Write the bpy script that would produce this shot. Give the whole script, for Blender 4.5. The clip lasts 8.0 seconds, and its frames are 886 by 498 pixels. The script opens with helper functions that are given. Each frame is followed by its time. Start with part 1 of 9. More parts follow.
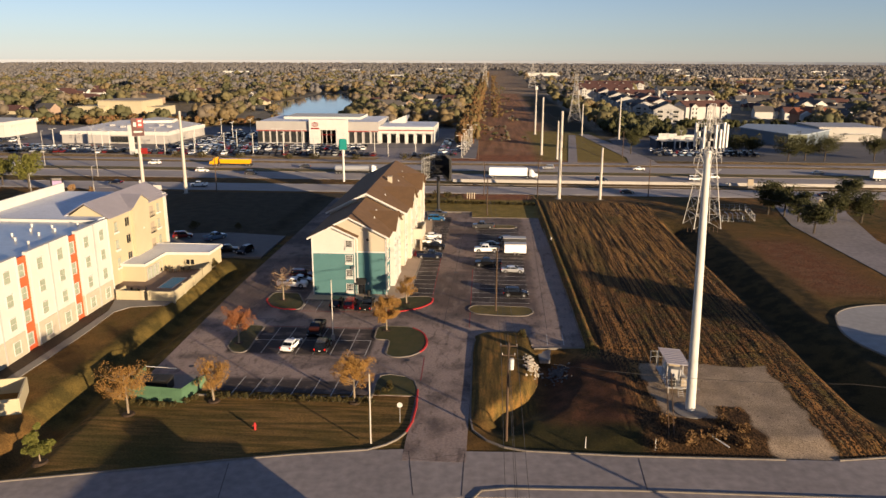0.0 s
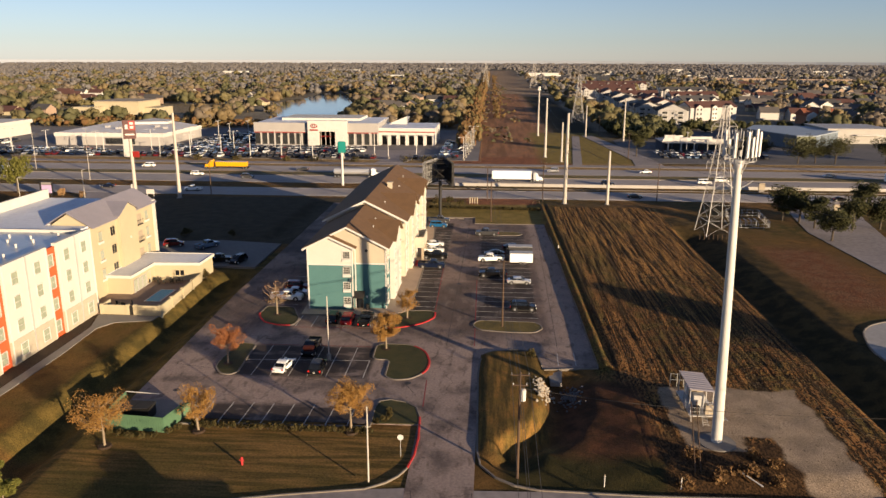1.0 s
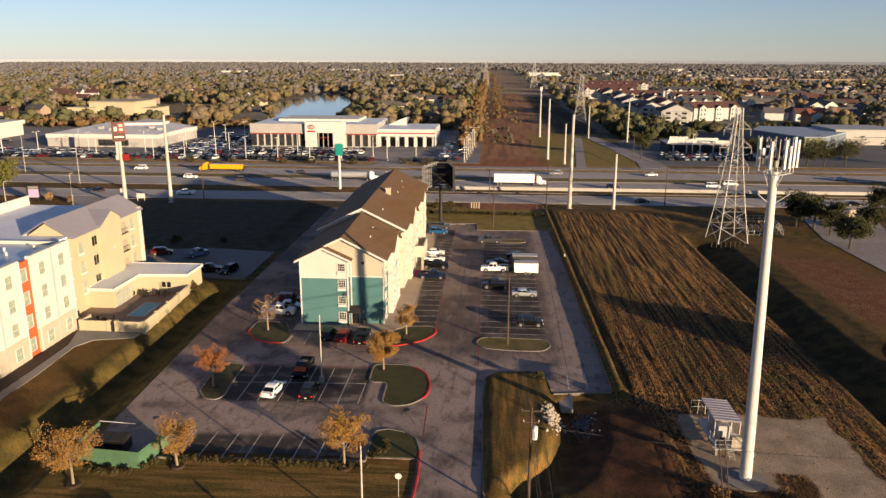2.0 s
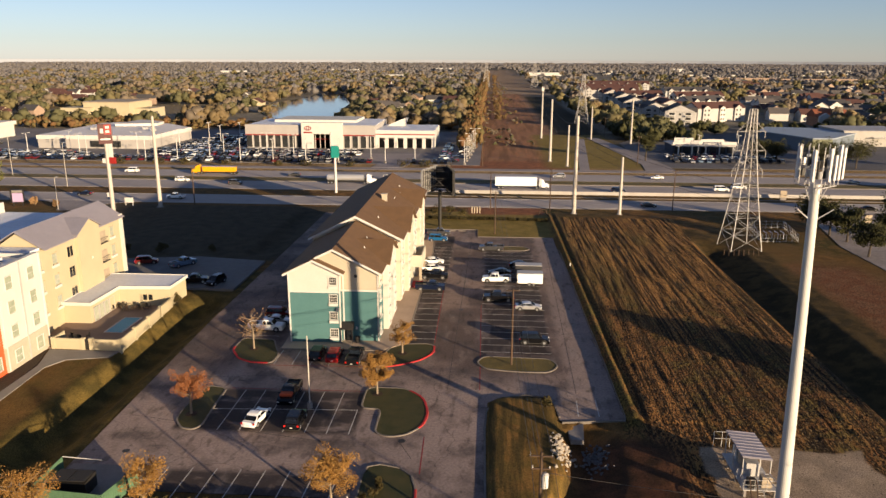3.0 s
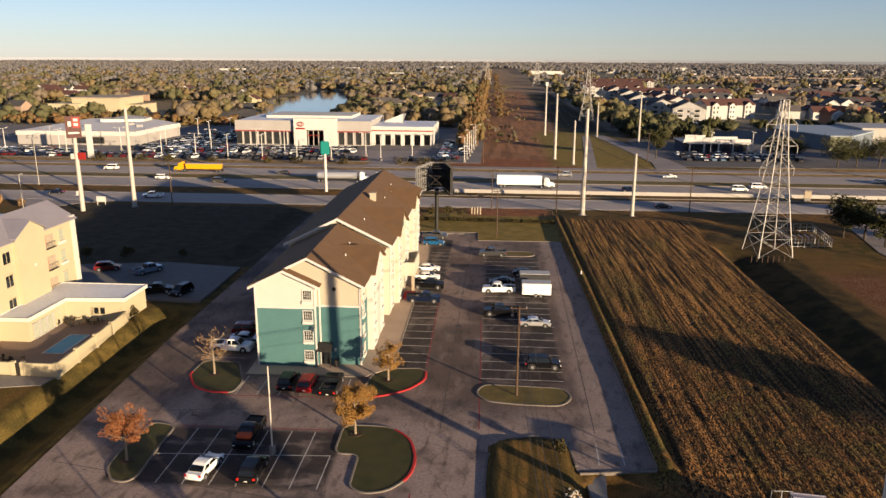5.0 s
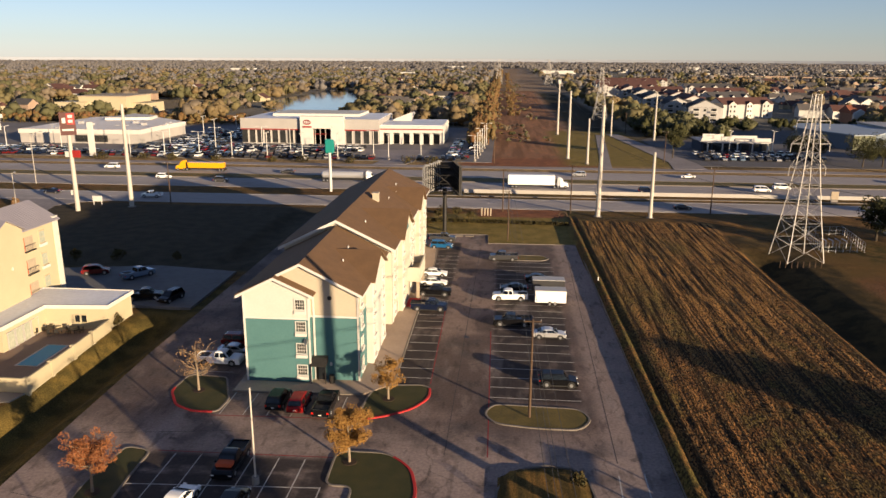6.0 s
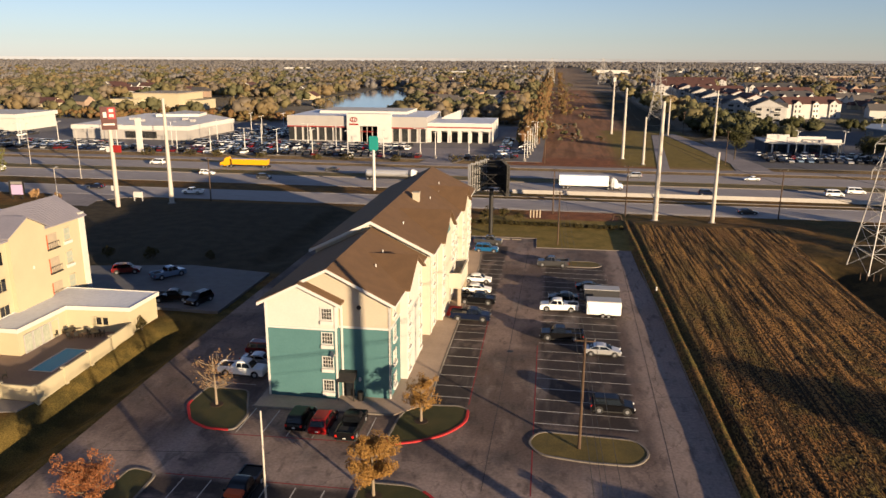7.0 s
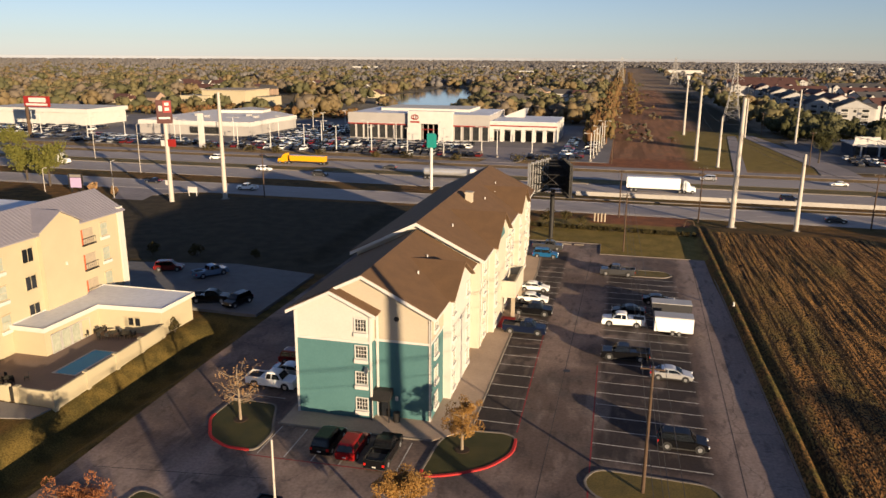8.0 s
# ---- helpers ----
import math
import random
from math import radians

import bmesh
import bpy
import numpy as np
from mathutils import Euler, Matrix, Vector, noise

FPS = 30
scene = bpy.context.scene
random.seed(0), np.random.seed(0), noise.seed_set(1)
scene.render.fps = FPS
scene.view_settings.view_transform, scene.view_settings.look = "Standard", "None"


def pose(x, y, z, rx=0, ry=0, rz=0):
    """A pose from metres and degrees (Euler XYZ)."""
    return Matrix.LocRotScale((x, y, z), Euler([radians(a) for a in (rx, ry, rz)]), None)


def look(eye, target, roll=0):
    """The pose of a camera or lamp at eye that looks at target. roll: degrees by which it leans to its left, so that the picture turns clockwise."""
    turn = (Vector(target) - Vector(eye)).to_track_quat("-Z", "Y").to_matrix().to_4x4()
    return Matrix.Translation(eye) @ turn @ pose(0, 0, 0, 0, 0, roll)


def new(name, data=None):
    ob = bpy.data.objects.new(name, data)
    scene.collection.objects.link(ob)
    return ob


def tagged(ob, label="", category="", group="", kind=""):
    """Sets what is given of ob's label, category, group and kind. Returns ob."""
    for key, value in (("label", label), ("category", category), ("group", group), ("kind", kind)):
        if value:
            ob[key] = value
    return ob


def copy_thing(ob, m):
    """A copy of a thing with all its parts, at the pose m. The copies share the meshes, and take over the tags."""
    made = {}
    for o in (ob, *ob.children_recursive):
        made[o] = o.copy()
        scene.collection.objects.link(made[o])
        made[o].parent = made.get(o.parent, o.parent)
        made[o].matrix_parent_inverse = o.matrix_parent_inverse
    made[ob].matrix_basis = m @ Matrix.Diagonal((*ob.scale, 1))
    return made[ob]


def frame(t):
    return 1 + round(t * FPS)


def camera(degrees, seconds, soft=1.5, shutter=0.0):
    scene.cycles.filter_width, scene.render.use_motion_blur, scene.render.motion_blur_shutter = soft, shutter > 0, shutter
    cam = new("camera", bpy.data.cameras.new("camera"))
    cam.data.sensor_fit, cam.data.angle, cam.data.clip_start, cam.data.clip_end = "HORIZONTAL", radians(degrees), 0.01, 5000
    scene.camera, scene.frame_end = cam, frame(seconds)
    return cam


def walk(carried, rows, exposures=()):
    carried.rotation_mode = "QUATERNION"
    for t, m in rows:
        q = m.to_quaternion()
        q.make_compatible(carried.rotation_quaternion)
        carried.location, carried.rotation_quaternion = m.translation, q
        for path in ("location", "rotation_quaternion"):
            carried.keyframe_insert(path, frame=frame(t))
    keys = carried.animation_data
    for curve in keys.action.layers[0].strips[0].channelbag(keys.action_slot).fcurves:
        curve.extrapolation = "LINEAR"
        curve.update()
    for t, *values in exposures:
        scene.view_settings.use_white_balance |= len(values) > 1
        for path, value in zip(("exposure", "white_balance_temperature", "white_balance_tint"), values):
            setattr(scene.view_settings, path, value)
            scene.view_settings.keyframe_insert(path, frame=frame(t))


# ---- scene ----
cam = camera(62.3, 8.0)
PATH = [
    (0, (0.235, 3.095, 43.586), (0.112, 5.026, 43.081), 0.2),
    (0.5, (-0.316, 6.945, 43.614), (-0.439, 8.876, 43.109), 0.2),
    (1, (-0.743, 10.887, 43.628), (-0.867, 12.818, 43.123), 0.2),
    (1.5, (-1.156, 14.727, 43.675), (-1.279, 16.658, 43.169), 0.2),
    (3, (-1.885, 27.184, 43.413), (-2.008, 29.115, 42.907), 0.2),
    (3.5, (-1.888, 31.258, 42.771), (-2.011, 33.189, 42.265), 0.2),
    (4, (-1.937, 35.286, 41.913), (-2.061, 37.216, 41.407), 0.2),
    (4.5, (-1.951, 39.431, 41.138), (-2.075, 41.361, 40.631), 0.3),
    (6, (-1.928, 52.063, 38.85), (-2.083, 53.991, 38.343), 0.3),
    (6.5, (-1.977, 56.4, 38.076), (-2.185, 58.323, 37.569), 0.3),
    (7, (-1.923, 60.809, 37.287), (-2.21, 62.722, 36.779), 0.3),
    (7.5, (-1.83, 65.141, 36.5), (-2.2, 67.039, 35.992), 0.3),
    (8, (-1.844, 69.523, 35.732), (-2.3, 71.403, 35.223), 0.4),
]
walk(cam, [(t, look(eye, target, roll)) for t, eye, target, roll in PATH], [(0, 1.24), (4.5, 1.30), (6.5, 1.30), (8, 1.20)])

# ---- light ----
SUN_FROM = Vector((0.735, -0.678, 0.0)).normalized()
SUN_UP = radians(8.0)
world = bpy.data.worlds.new("world")
scene.world = world
world.use_nodes = True
wn = world.node_tree
sky = wn.nodes.new("ShaderNodeTexSky")
sky.sky_type = "NISHITA"
sky.sun_disc = False
sky.sun_elevation = SUN_UP
sky.sun_rotation = math.atan2(SUN_FROM.x, SUN_FROM.y)
sky.air_density, sky.dust_density, sky.ozone_density = 0.9, 0.05, 2.0
wn.nodes["Background"].inputs[1].default_value = 0.052
pale = wn.nodes.new("ShaderNodeHueSaturation")
pale.inputs["Saturation"].default_value = 0.72
wn.links.new(sky.outputs[0], pale.inputs["Color"])
cool = wn.nodes.new("ShaderNodeMix")
cool.data_type, cool.blend_type = "RGBA", "MULTIPLY"
cool.inputs["Factor"].default_value = 1.0
cool.inputs["B"].default_value = (0.86, 0.94, 1.26, 1.0)
wn.links.new(pale.outputs[0], cool.inputs["A"])
wn.links.new(cool.outputs["Result"], wn.nodes["Background"].inputs[0])
sun_data = bpy.data.lights.new("sun", "SUN")
sun_data.energy, sun_data.angle, sun_data.color = 5.0, radians(0.5), (1.0, 0.75, 0.48)
sun = new("sun", sun_data)
sun.matrix_world = look(SUN_FROM * 100 * math.cos(SUN_UP) + Vector((0, 0, 100 * math.sin(SUN_UP))), (0, 0, 0))

# ---- helpers of this place ----
def hexcol(r, g, b):
    """Linear colour from 0..255 values of a picture."""
    f = lambda c: (c / 255 / 12.92) if c / 255 <= 0.04045 else ((c / 255 + 0.055) / 1.055) ** 2.4
    return (f(r), f(g), f(b), 1.0)


TONE = 0.85


def surface(name, base, second=None, rough=0.85, metal=0.0, scale=1.0, fine=12.0, bump=0.2, mix=0.5, vary=0.0, stretch=(1, 1, 1), spec=0.3, dist=0.02):
    """A procedural material: large blotches and fine grain between two colours, with relief."""
    m = bpy.data.materials.new(name)
    m.use_nodes = True
    nt = m.node_tree
    b = nt.nodes["Principled BSDF"]
    b.inputs["Roughness"].default_value = rough
    b.inputs["Metallic"].default_value = metal
    b.inputs["Specular IOR Level"].default_value = spec
    base = (*(c * TONE for c in base[:3]), 1)
    second = (*(c * TONE for c in second[:3]), 1) if second else tuple(c * 0.75 for c in base[:3]) + (1,)
    geo = nt.nodes.new("ShaderNodeNewGeometry")
    mp = nt.nodes.new("ShaderNodeMapping")
    mp.inputs["Scale"].default_value = stretch
    nt.links.new(geo.outputs["Position"], mp.inputs["Vector"])
    n1 = nt.nodes.new("ShaderNodeTexNoise")
    n1.inputs["Scale"].default_value, n1.inputs["Detail"].default_value = scale, 4
    n2 = nt.nodes.new("ShaderNodeTexNoise")
    n2.inputs["Scale"].default_value, n2.inputs["Detail"].default_value = fine, 3
    for n in (n1, n2):
        nt.links.new(mp.outputs[0], n.inputs["Vector"])
    add = nt.nodes.new("ShaderNodeMath")
    add.operation = "ADD"
    nt.links.new(n1.outputs["Fac"], add.inputs[0])
    nt.links.new(n2.outputs["Fac"], add.inputs[1])
    mr = nt.nodes.new("ShaderNodeMapRange")
    mr.inputs["From Min"].default_value, mr.inputs["From Max"].default_value = 0.7 + 0.3 * (0.5 - mix), 1.3 + 0.3 * (0.5 - mix)
    nt.links.new(add.outputs[0], mr.inputs["Value"])
    mx = nt.nodes.new("ShaderNodeMix")
    mx.data_type = "RGBA"
    mx.inputs["A"].default_value, mx.inputs["B"].default_value = base, second
    nt.links.new(mr.outputs[0], mx.inputs["Factor"])
    out = mx.outputs["Result"]
    if vary:
        oi = nt.nodes.new("ShaderNodeObjectInfo")
        gm = nt.nodes.new("ShaderNodeNewGeometry")
        rn = nt.nodes.new("ShaderNodeMath")
        rn.operation = "ADD"
        nt.links.new(oi.outputs["Random"], rn.inputs[0])
        nt.links.new(gm.outputs["Random Per Island"], rn.inputs[1])
        vr = nt.nodes.new("ShaderNodeMapRange")
        vr.inputs["From Max"].default_value = 2.0
        vr.inputs["To Min"].default_value, vr.inputs["To Max"].default_value = 1 - vary, 1 + vary
        nt.links.new(rn.outputs[0], vr.inputs["Value"])
        hs = nt.nodes.new("ShaderNodeHueSaturation")
        nt.links.new(vr.outputs[0], hs.inputs["Value"])
        nt.links.new(out, hs.inputs["Color"])
        out = hs.outputs[0]
    nt.links.new(out, b.inputs["Base Color"])
    if bump:
        bp = nt.nodes.new("ShaderNodeBump")
        bp.inputs["Strength"].default_value, bp.inputs["Distance"].default_value = bump, dist
        nt.links.new(n2.outputs["Fac"], bp.inputs["Height"])
        nt.links.new(bp.outputs[0], b.inputs["Normal"])
    return m


def part(name, bm, material, parent=None, label=""):
    me = bpy.data.meshes.new(name)
    bm.to_mesh(me)
    bm.free()
    for m in material if isinstance(material, (list, tuple)) else (material,):
        me.materials.append(m)
    ob = new(name, me)
    ob.parent = parent
    return tagged(ob, label)


def thing(name, place, label, category, group="", kind="", turn=0.0):
    """An Empty that carries the parts of one thing."""
    ob = new(name)
    ob.empty_display_size = 0.2
    ob.matrix_basis = pose(*place, 0, 0, turn)
    return tagged(ob, label, category, group, kind)


def box(bm, x0, x1, y0, y1, z0, z1, mi=0):
    v = [bm.verts.new((x, y, z)) for z in (z0, z1) for y in (y0, y1) for x in (x0, x1)]
    for q in ((0, 2, 3, 1), (4, 5, 7, 6), (0, 1, 5, 4), (1, 3, 7, 5), (3, 2, 6, 7), (2, 0, 4, 6)):
        bm.faces.new([v[i] for i in q]).material_index = mi
    return bm


def prism(bm, pts, z0, z1, mi=0):
    """An upright prism over the outline pts (counter-clockwise)."""
    lo = [bm.verts.new((x, y, z0)) for x, y in pts]
    hi = [bm.verts.new((x, y, z1)) for x, y in pts]
    n = len(pts)
    bm.faces.new(hi).material_index = mi
    bm.faces.new(lo[::-1]).material_index = mi
    for i in range(n):
        bm.faces.new((lo[i], lo[(i + 1) % n], hi[(i + 1) % n], hi[i])).material_index = mi
    return bm


def extrude(bm, pts, axis, a, b, mi=0):
    """The outline pts swept along an axis from a to b: for axis x the outline is (y, z), for y it is (x, z)."""
    at = (lambda u, v, w: (w, u, v)) if axis == "x" else (lambda u, v, w: (u, w, v))
    lo = [bm.verts.new(at(u, v, a)) for u, v in pts]
    hi = [bm.verts.new(at(u, v, b)) for u, v in pts]
    n = len(pts)
    fs = [bm.faces.new(hi), bm.faces.new(lo[::-1])]
    fs += [bm.faces.new((lo[i], lo[(i + 1) % n], hi[(i + 1) % n], hi[i])) for i in range(n)]
    for f in fs:
        f.material_index = mi
    bmesh.ops.recalc_face_normals(bm, faces=fs)
    return bm


def tube(bm, p, q, r0, r1=None, n=8, mi=0):
    """A round bar from p to q."""
    p, q = Vector(p), Vector(q)
    r1 = r0 if r1 is None else r1
    turn = (q - p).to_track_quat("Z", "Y").to_matrix()
    rings = []
    for c, r in ((p, r0), (q, r1)):
        rings.append([bm.verts.new(c + turn @ Vector((r * math.cos(2 * math.pi * i / n), r * math.sin(2 * math.pi * i / n), 0))) for i in range(n)])
    for i in range(n):
        bm.faces.new((rings[0][i], rings[0][(i + 1) % n], rings[1][(i + 1) % n], rings[1][i])).material_index = mi
    bm.faces.new(rings[0][::-1]).material_index = mi
    bm.faces.new(rings[1]).material_index = mi
    return bm


def arc(cx, cy, r, a0, a1, n=8):
    return [(cx + r * math.cos(radians(a0 + (a1 - a0) * i / n)), cy + r * math.sin(radians(a0 + (a1 - a0) * i / n))) for i in range(n + 1)]


def smoothstep(a, b, v):
    t = min(1.0, max(0.0, (v - a) / (b - a)))
    return t * t * (3 - 2 * t)

# ---- materials ----
def plain(name, color, rough=0.5, metal=0.0, spec=0.5):
    m = bpy.data.materials.new(name)
    m.use_nodes = True
    b = m.node_tree.nodes["Principled BSDF"]
    b.inputs["Base Color"].default_value = (*color[:3], 1)
    b.inputs["Roughness"].default_value, b.inputs["Metallic"].default_value = rough, metal
    b.inputs["Specular IOR Level"].default_value = spec
    return m


STREET = surface("street_concrete", (0.33, 0.290, 0.275), (0.20, 0.176, 0.168), scale=0.07, fine=0.9, bump=0.15)
CONCRETE = surface("concrete", (0.252, 0.231, 0.210), (0.175, 0.161, 0.147), scale=0.4, fine=6, bump=0.15)
GRAVEL = surface("pale_gravel", (0.540, 0.454, 0.356), (0.246, 0.202, 0.158), scale=0.25, fine=9, bump=0.6, dist=0.05)
HIGHWAY = surface("highway_concrete", (0.43, 0.385, 0.355), (0.28, 0.25, 0.235), scale=0.05, fine=1.5, bump=0.1, stretch=(0.15, 1, 1))
KERB = surface("kerb_concrete", (0.225, 0.195, 0.165), (0.143, 0.124, 0.105), scale=0.6, fine=5, bump=0.1)
RED_KERB = surface("red_kerb_paint", (0.52, 0.03, 0.03), (0.36, 0.03, 0.03), scale=0.7, fine=6, bump=0.1)
LINE = surface("worn_white_line", (0.56, 0.54, 0.51), (0.30, 0.28, 0.265), scale=0.8, fine=7, bump=0.0)
RED_LINE = surface("worn_red_line", (0.30, 0.03, 0.035), (0.17, 0.04, 0.04), scale=0.8, fine=7, bump=0.0)
TAR = surface("tar_joint", (0.045, 0.04, 0.038), (0.07, 0.06, 0.058), scale=1, fine=8, bump=0.1)
ISLAND_GRASS = surface("island_grass", (0.028, 0.038, 0.010), (0.078, 0.064, 0.020), scale=0.55, fine=9, bump=0.8, dist=0.06)
DRY_GRASS = surface("dry_island_grass", (0.19, 0.135, 0.036), (0.082, 0.068, 0.020), scale=0.5, fine=7, bump=0.8, dist=0.06)
MULCH = surface("mulch", (0.06, 0.035, 0.02), (0.03, 0.02, 0.012), scale=2, fine=14, bump=0.8, dist=0.05)
WHITE = surface("white_stucco", (0.57, 0.565, 0.53), (0.51, 0.505, 0.47), scale=0.4, fine=9, bump=0.1)
TRIM = surface("white_trim", (0.60, 0.585, 0.55), (0.53, 0.515, 0.485), scale=0.5, fine=8, bump=0.03)
BEIGE = surface("beige_stucco", (0.47, 0.41, 0.275), (0.42, 0.365, 0.245), scale=0.3, fine=9, bump=0.1)
TAN_STONE = surface("tan_stone", (0.400, 0.336, 0.248), (0.320, 0.264, 0.192), scale=1.2, fine=5, bump=0.4, dist=0.03)
ORANGE = surface("orange_stucco", (0.62, 0.11, 0.035), (0.56, 0.10, 0.035), scale=0.4, fine=9, bump=0.1)
METAL_ROOF = surface("grey_metal_roof", (0.34, 0.32, 0.36), (0.29, 0.275, 0.31), rough=0.45, metal=0.3, scale=0.5, fine=4, bump=0.05)
TPO_ROOF = surface("white_membrane_roof", (0.775, 0.800, 0.850), (0.600, 0.625, 0.675), rough=0.6, scale=0.12, fine=1.5, bump=0.05)
SHINGLE = surface("brown_shingle", (0.160, 0.092, 0.046), (0.118, 0.069, 0.036), scale=0.7, fine=9, bump=0.5, dist=0.03)
GALV = surface("galvanised_steel", (0.55, 0.54, 0.52), (0.44, 0.43, 0.42), rough=0.5, metal=0.3, scale=0.4, fine=5, bump=0.05)
PALE_POLE = surface("pale_steel_pole", (0.50, 0.46, 0.40), (0.42, 0.39, 0.34), rough=0.6, scale=0.4, fine=5, bump=0.05)
TIMBER = surface("weathered_timber", (0.10, 0.062, 0.038), (0.065, 0.042, 0.027), scale=1.0, fine=12, bump=0.4, stretch=(4, 4, 0.5))
DARK_METAL = surface("dark_metal", (0.018, 0.017, 0.016), (0.028, 0.026, 0.024), rough=0.5, scale=1, fine=8, bump=0.1)
GREEN_FENCE = surface("green_fence_boards", (0.085, 0.17, 0.095), (0.062, 0.13, 0.073), scale=0.7, fine=9, bump=0.2)
BARK = surface("bark", (0.30, 0.24, 0.17), (0.17, 0.13, 0.09), scale=3, fine=20, bump=0.6, stretch=(4, 4, 0.8))
DARK_BARK = surface("dark_bark", (0.09, 0.07, 0.05), (0.05, 0.04, 0.03), scale=3, fine=20, bump=0.6, stretch=(4, 4, 0.8))
RUBBER = surface("tyre_rubber", (0.02, 0.02, 0.02), (0.03, 0.03, 0.03), rough=0.8, scale=4, fine=30, bump=0.2)
RIM = plain("alloy_rim", (0.55, 0.55, 0.56), 0.3, 0.8)
GLASS = plain("dark_glass", (0.012, 0.014, 0.017), 0.10, 0.0, 0.8)
WINDOW_GLASS = surface("window_glass_with_blind", (0.05, 0.052, 0.048), (0.015, 0.016, 0.016), rough=0.12, scale=0.9, fine=2.5, bump=0.0, spec=0.7)
PALE_GLASS = surface("window_glass_with_drawn_curtain", (0.42, 0.44, 0.36), (0.30, 0.33, 0.27), rough=0.2, scale=0.9, fine=2.5, bump=0.0, spec=0.6)
GREEN_GLASS = surface("grey_green_window_glass", (0.36, 0.40, 0.31), (0.25, 0.285, 0.225), rough=0.15, scale=0.9, fine=2.5, bump=0.0, spec=0.6)
LAMP_RED = plain("red_lamp_lens", (0.45, 0.015, 0.01), 0.2)
LAMP_CLEAR = plain("clear_lamp_lens", (0.75, 0.75, 0.73), 0.15)
POOL_WATER = plain("pool_water", (0.02, 0.25, 0.42), 0.3, 0.0, 0.03)
LAKE_WATER = plain("lake_water", (0.06, 0.09, 0.11), 0.08, 0.0, 0.8)
ANTENNA = surface("antenna_shell", (0.70, 0.69, 0.66), (0.62, 0.61, 0.58), rough=0.5, scale=1, fine=6, bump=0.02)
PAINTS = {k: plain(k + "_car_paint", c, 0.16, m, 0.3) for k, c, m in (
    ("white", (0.74, 0.74, 0.72), 0.0), ("black", (0.006, 0.006, 0.007), 0.0), ("silver", (0.50, 0.50, 0.50), 0.5),
    ("red", (0.22, 0.008, 0.010), 0.1), ("blue", (0.012, 0.085, 0.20), 0.1), ("grey", (0.055, 0.055, 0.058), 0.2),
    ("dark_blue", (0.006, 0.010, 0.026), 0.0), ("steel_blue", (0.17, 0.24, 0.33), 0.3), ("maroon", (0.12, 0.012, 0.012), 0.1),
    ("yellow", (0.62, 0.30, 0.01), 0.0), ("teal", (0.02, 0.22, 0.19), 0.1))}


def siding(name, base, second, pitch=0.14):
    """Lap siding: boards laid level, each casting a fine line."""
    m = surface(name, base, second, scale=0.35, fine=6, bump=0.0)
    nt = m.node_tree
    b = nt.nodes["Principled BSDF"]
    geo = nt.nodes.new("ShaderNodeNewGeometry")
    sep = nt.nodes.new("ShaderNodeSeparateXYZ")
    nt.links.new(geo.outputs["Position"], sep.inputs[0])
    div = nt.nodes.new("ShaderNodeMath")
    div.operation = "DIVIDE"
    div.inputs[1].default_value = pitch
    nt.links.new(sep.outputs["Z"], div.inputs[0])
    fr = nt.nodes.new("ShaderNodeMath")
    fr.operation = "FRACT"
    nt.links.new(div.outputs[0], fr.inputs[0])
    bp = nt.nodes.new("ShaderNodeBump")
    bp.inputs["Strength"].default_value, bp.inputs["Distance"].default_value = 0.3, 0.012
    bp.invert = True
    nt.links.new(fr.outputs[0], bp.inputs["Height"])
    nt.links.new(bp.outputs[0], b.inputs["Normal"])
    return m


PALE_CREAM = siding("pale_cream_lap_siding", (0.55, 0.535, 0.485), (0.505, 0.49, 0.445))
CREAM = siding("cream_lap_siding", (0.47, 0.41, 0.31), (0.43, 0.37, 0.285))
WARM_WHITE = siding("warm_white_lap_siding", (0.53, 0.49, 0.395), (0.485, 0.45, 0.365))
TEAL = siding("teal_lap_siding", (0.075, 0.175, 0.178), (0.062, 0.152, 0.156))


def foliage(name, *colors, thin=0.25):
    """Leaves: each clump takes its own tone between the colours."""
    m = bpy.data.materials.new(name)
    m.use_nodes = True
    nt = m.node_tree
    b = nt.nodes["Principled BSDF"]
    b.inputs["Roughness"].default_value, b.inputs["Specular IOR Level"].default_value = 0.75, 0.2
    gm = nt.nodes.new("ShaderNodeNewGeometry")
    ramp = nt.nodes.new("ShaderNodeValToRGB")
    while len(ramp.color_ramp.elements) < len(colors):
        ramp.color_ramp.elements.new(0.5)
    for i, c in enumerate(colors):
        ramp.color_ramp.elements[i].position = i / max(1, len(colors) - 1)
        ramp.color_ramp.elements[i].color = (*(v * TONE for v in c), 1)
    nt.links.new(gm.outputs["Random Per Island"], ramp.inputs[0])
    nt.links.new(ramp.outputs[0], b.inputs["Base Color"])
    tr = nt.nodes.new("ShaderNodeBsdfTranslucent")
    nt.links.new(ramp.outputs[0], tr.inputs[0])
    mx = nt.nodes.new("ShaderNodeMixShader")
    mx.inputs[0].default_value = thin
    nt.links.new(b.outputs[0], mx.inputs[1])
    nt.links.new(tr.outputs[0], mx.inputs[2])
    nt.links.new(mx.outputs[0], nt.nodes["Material Output"].inputs[0])
    return m


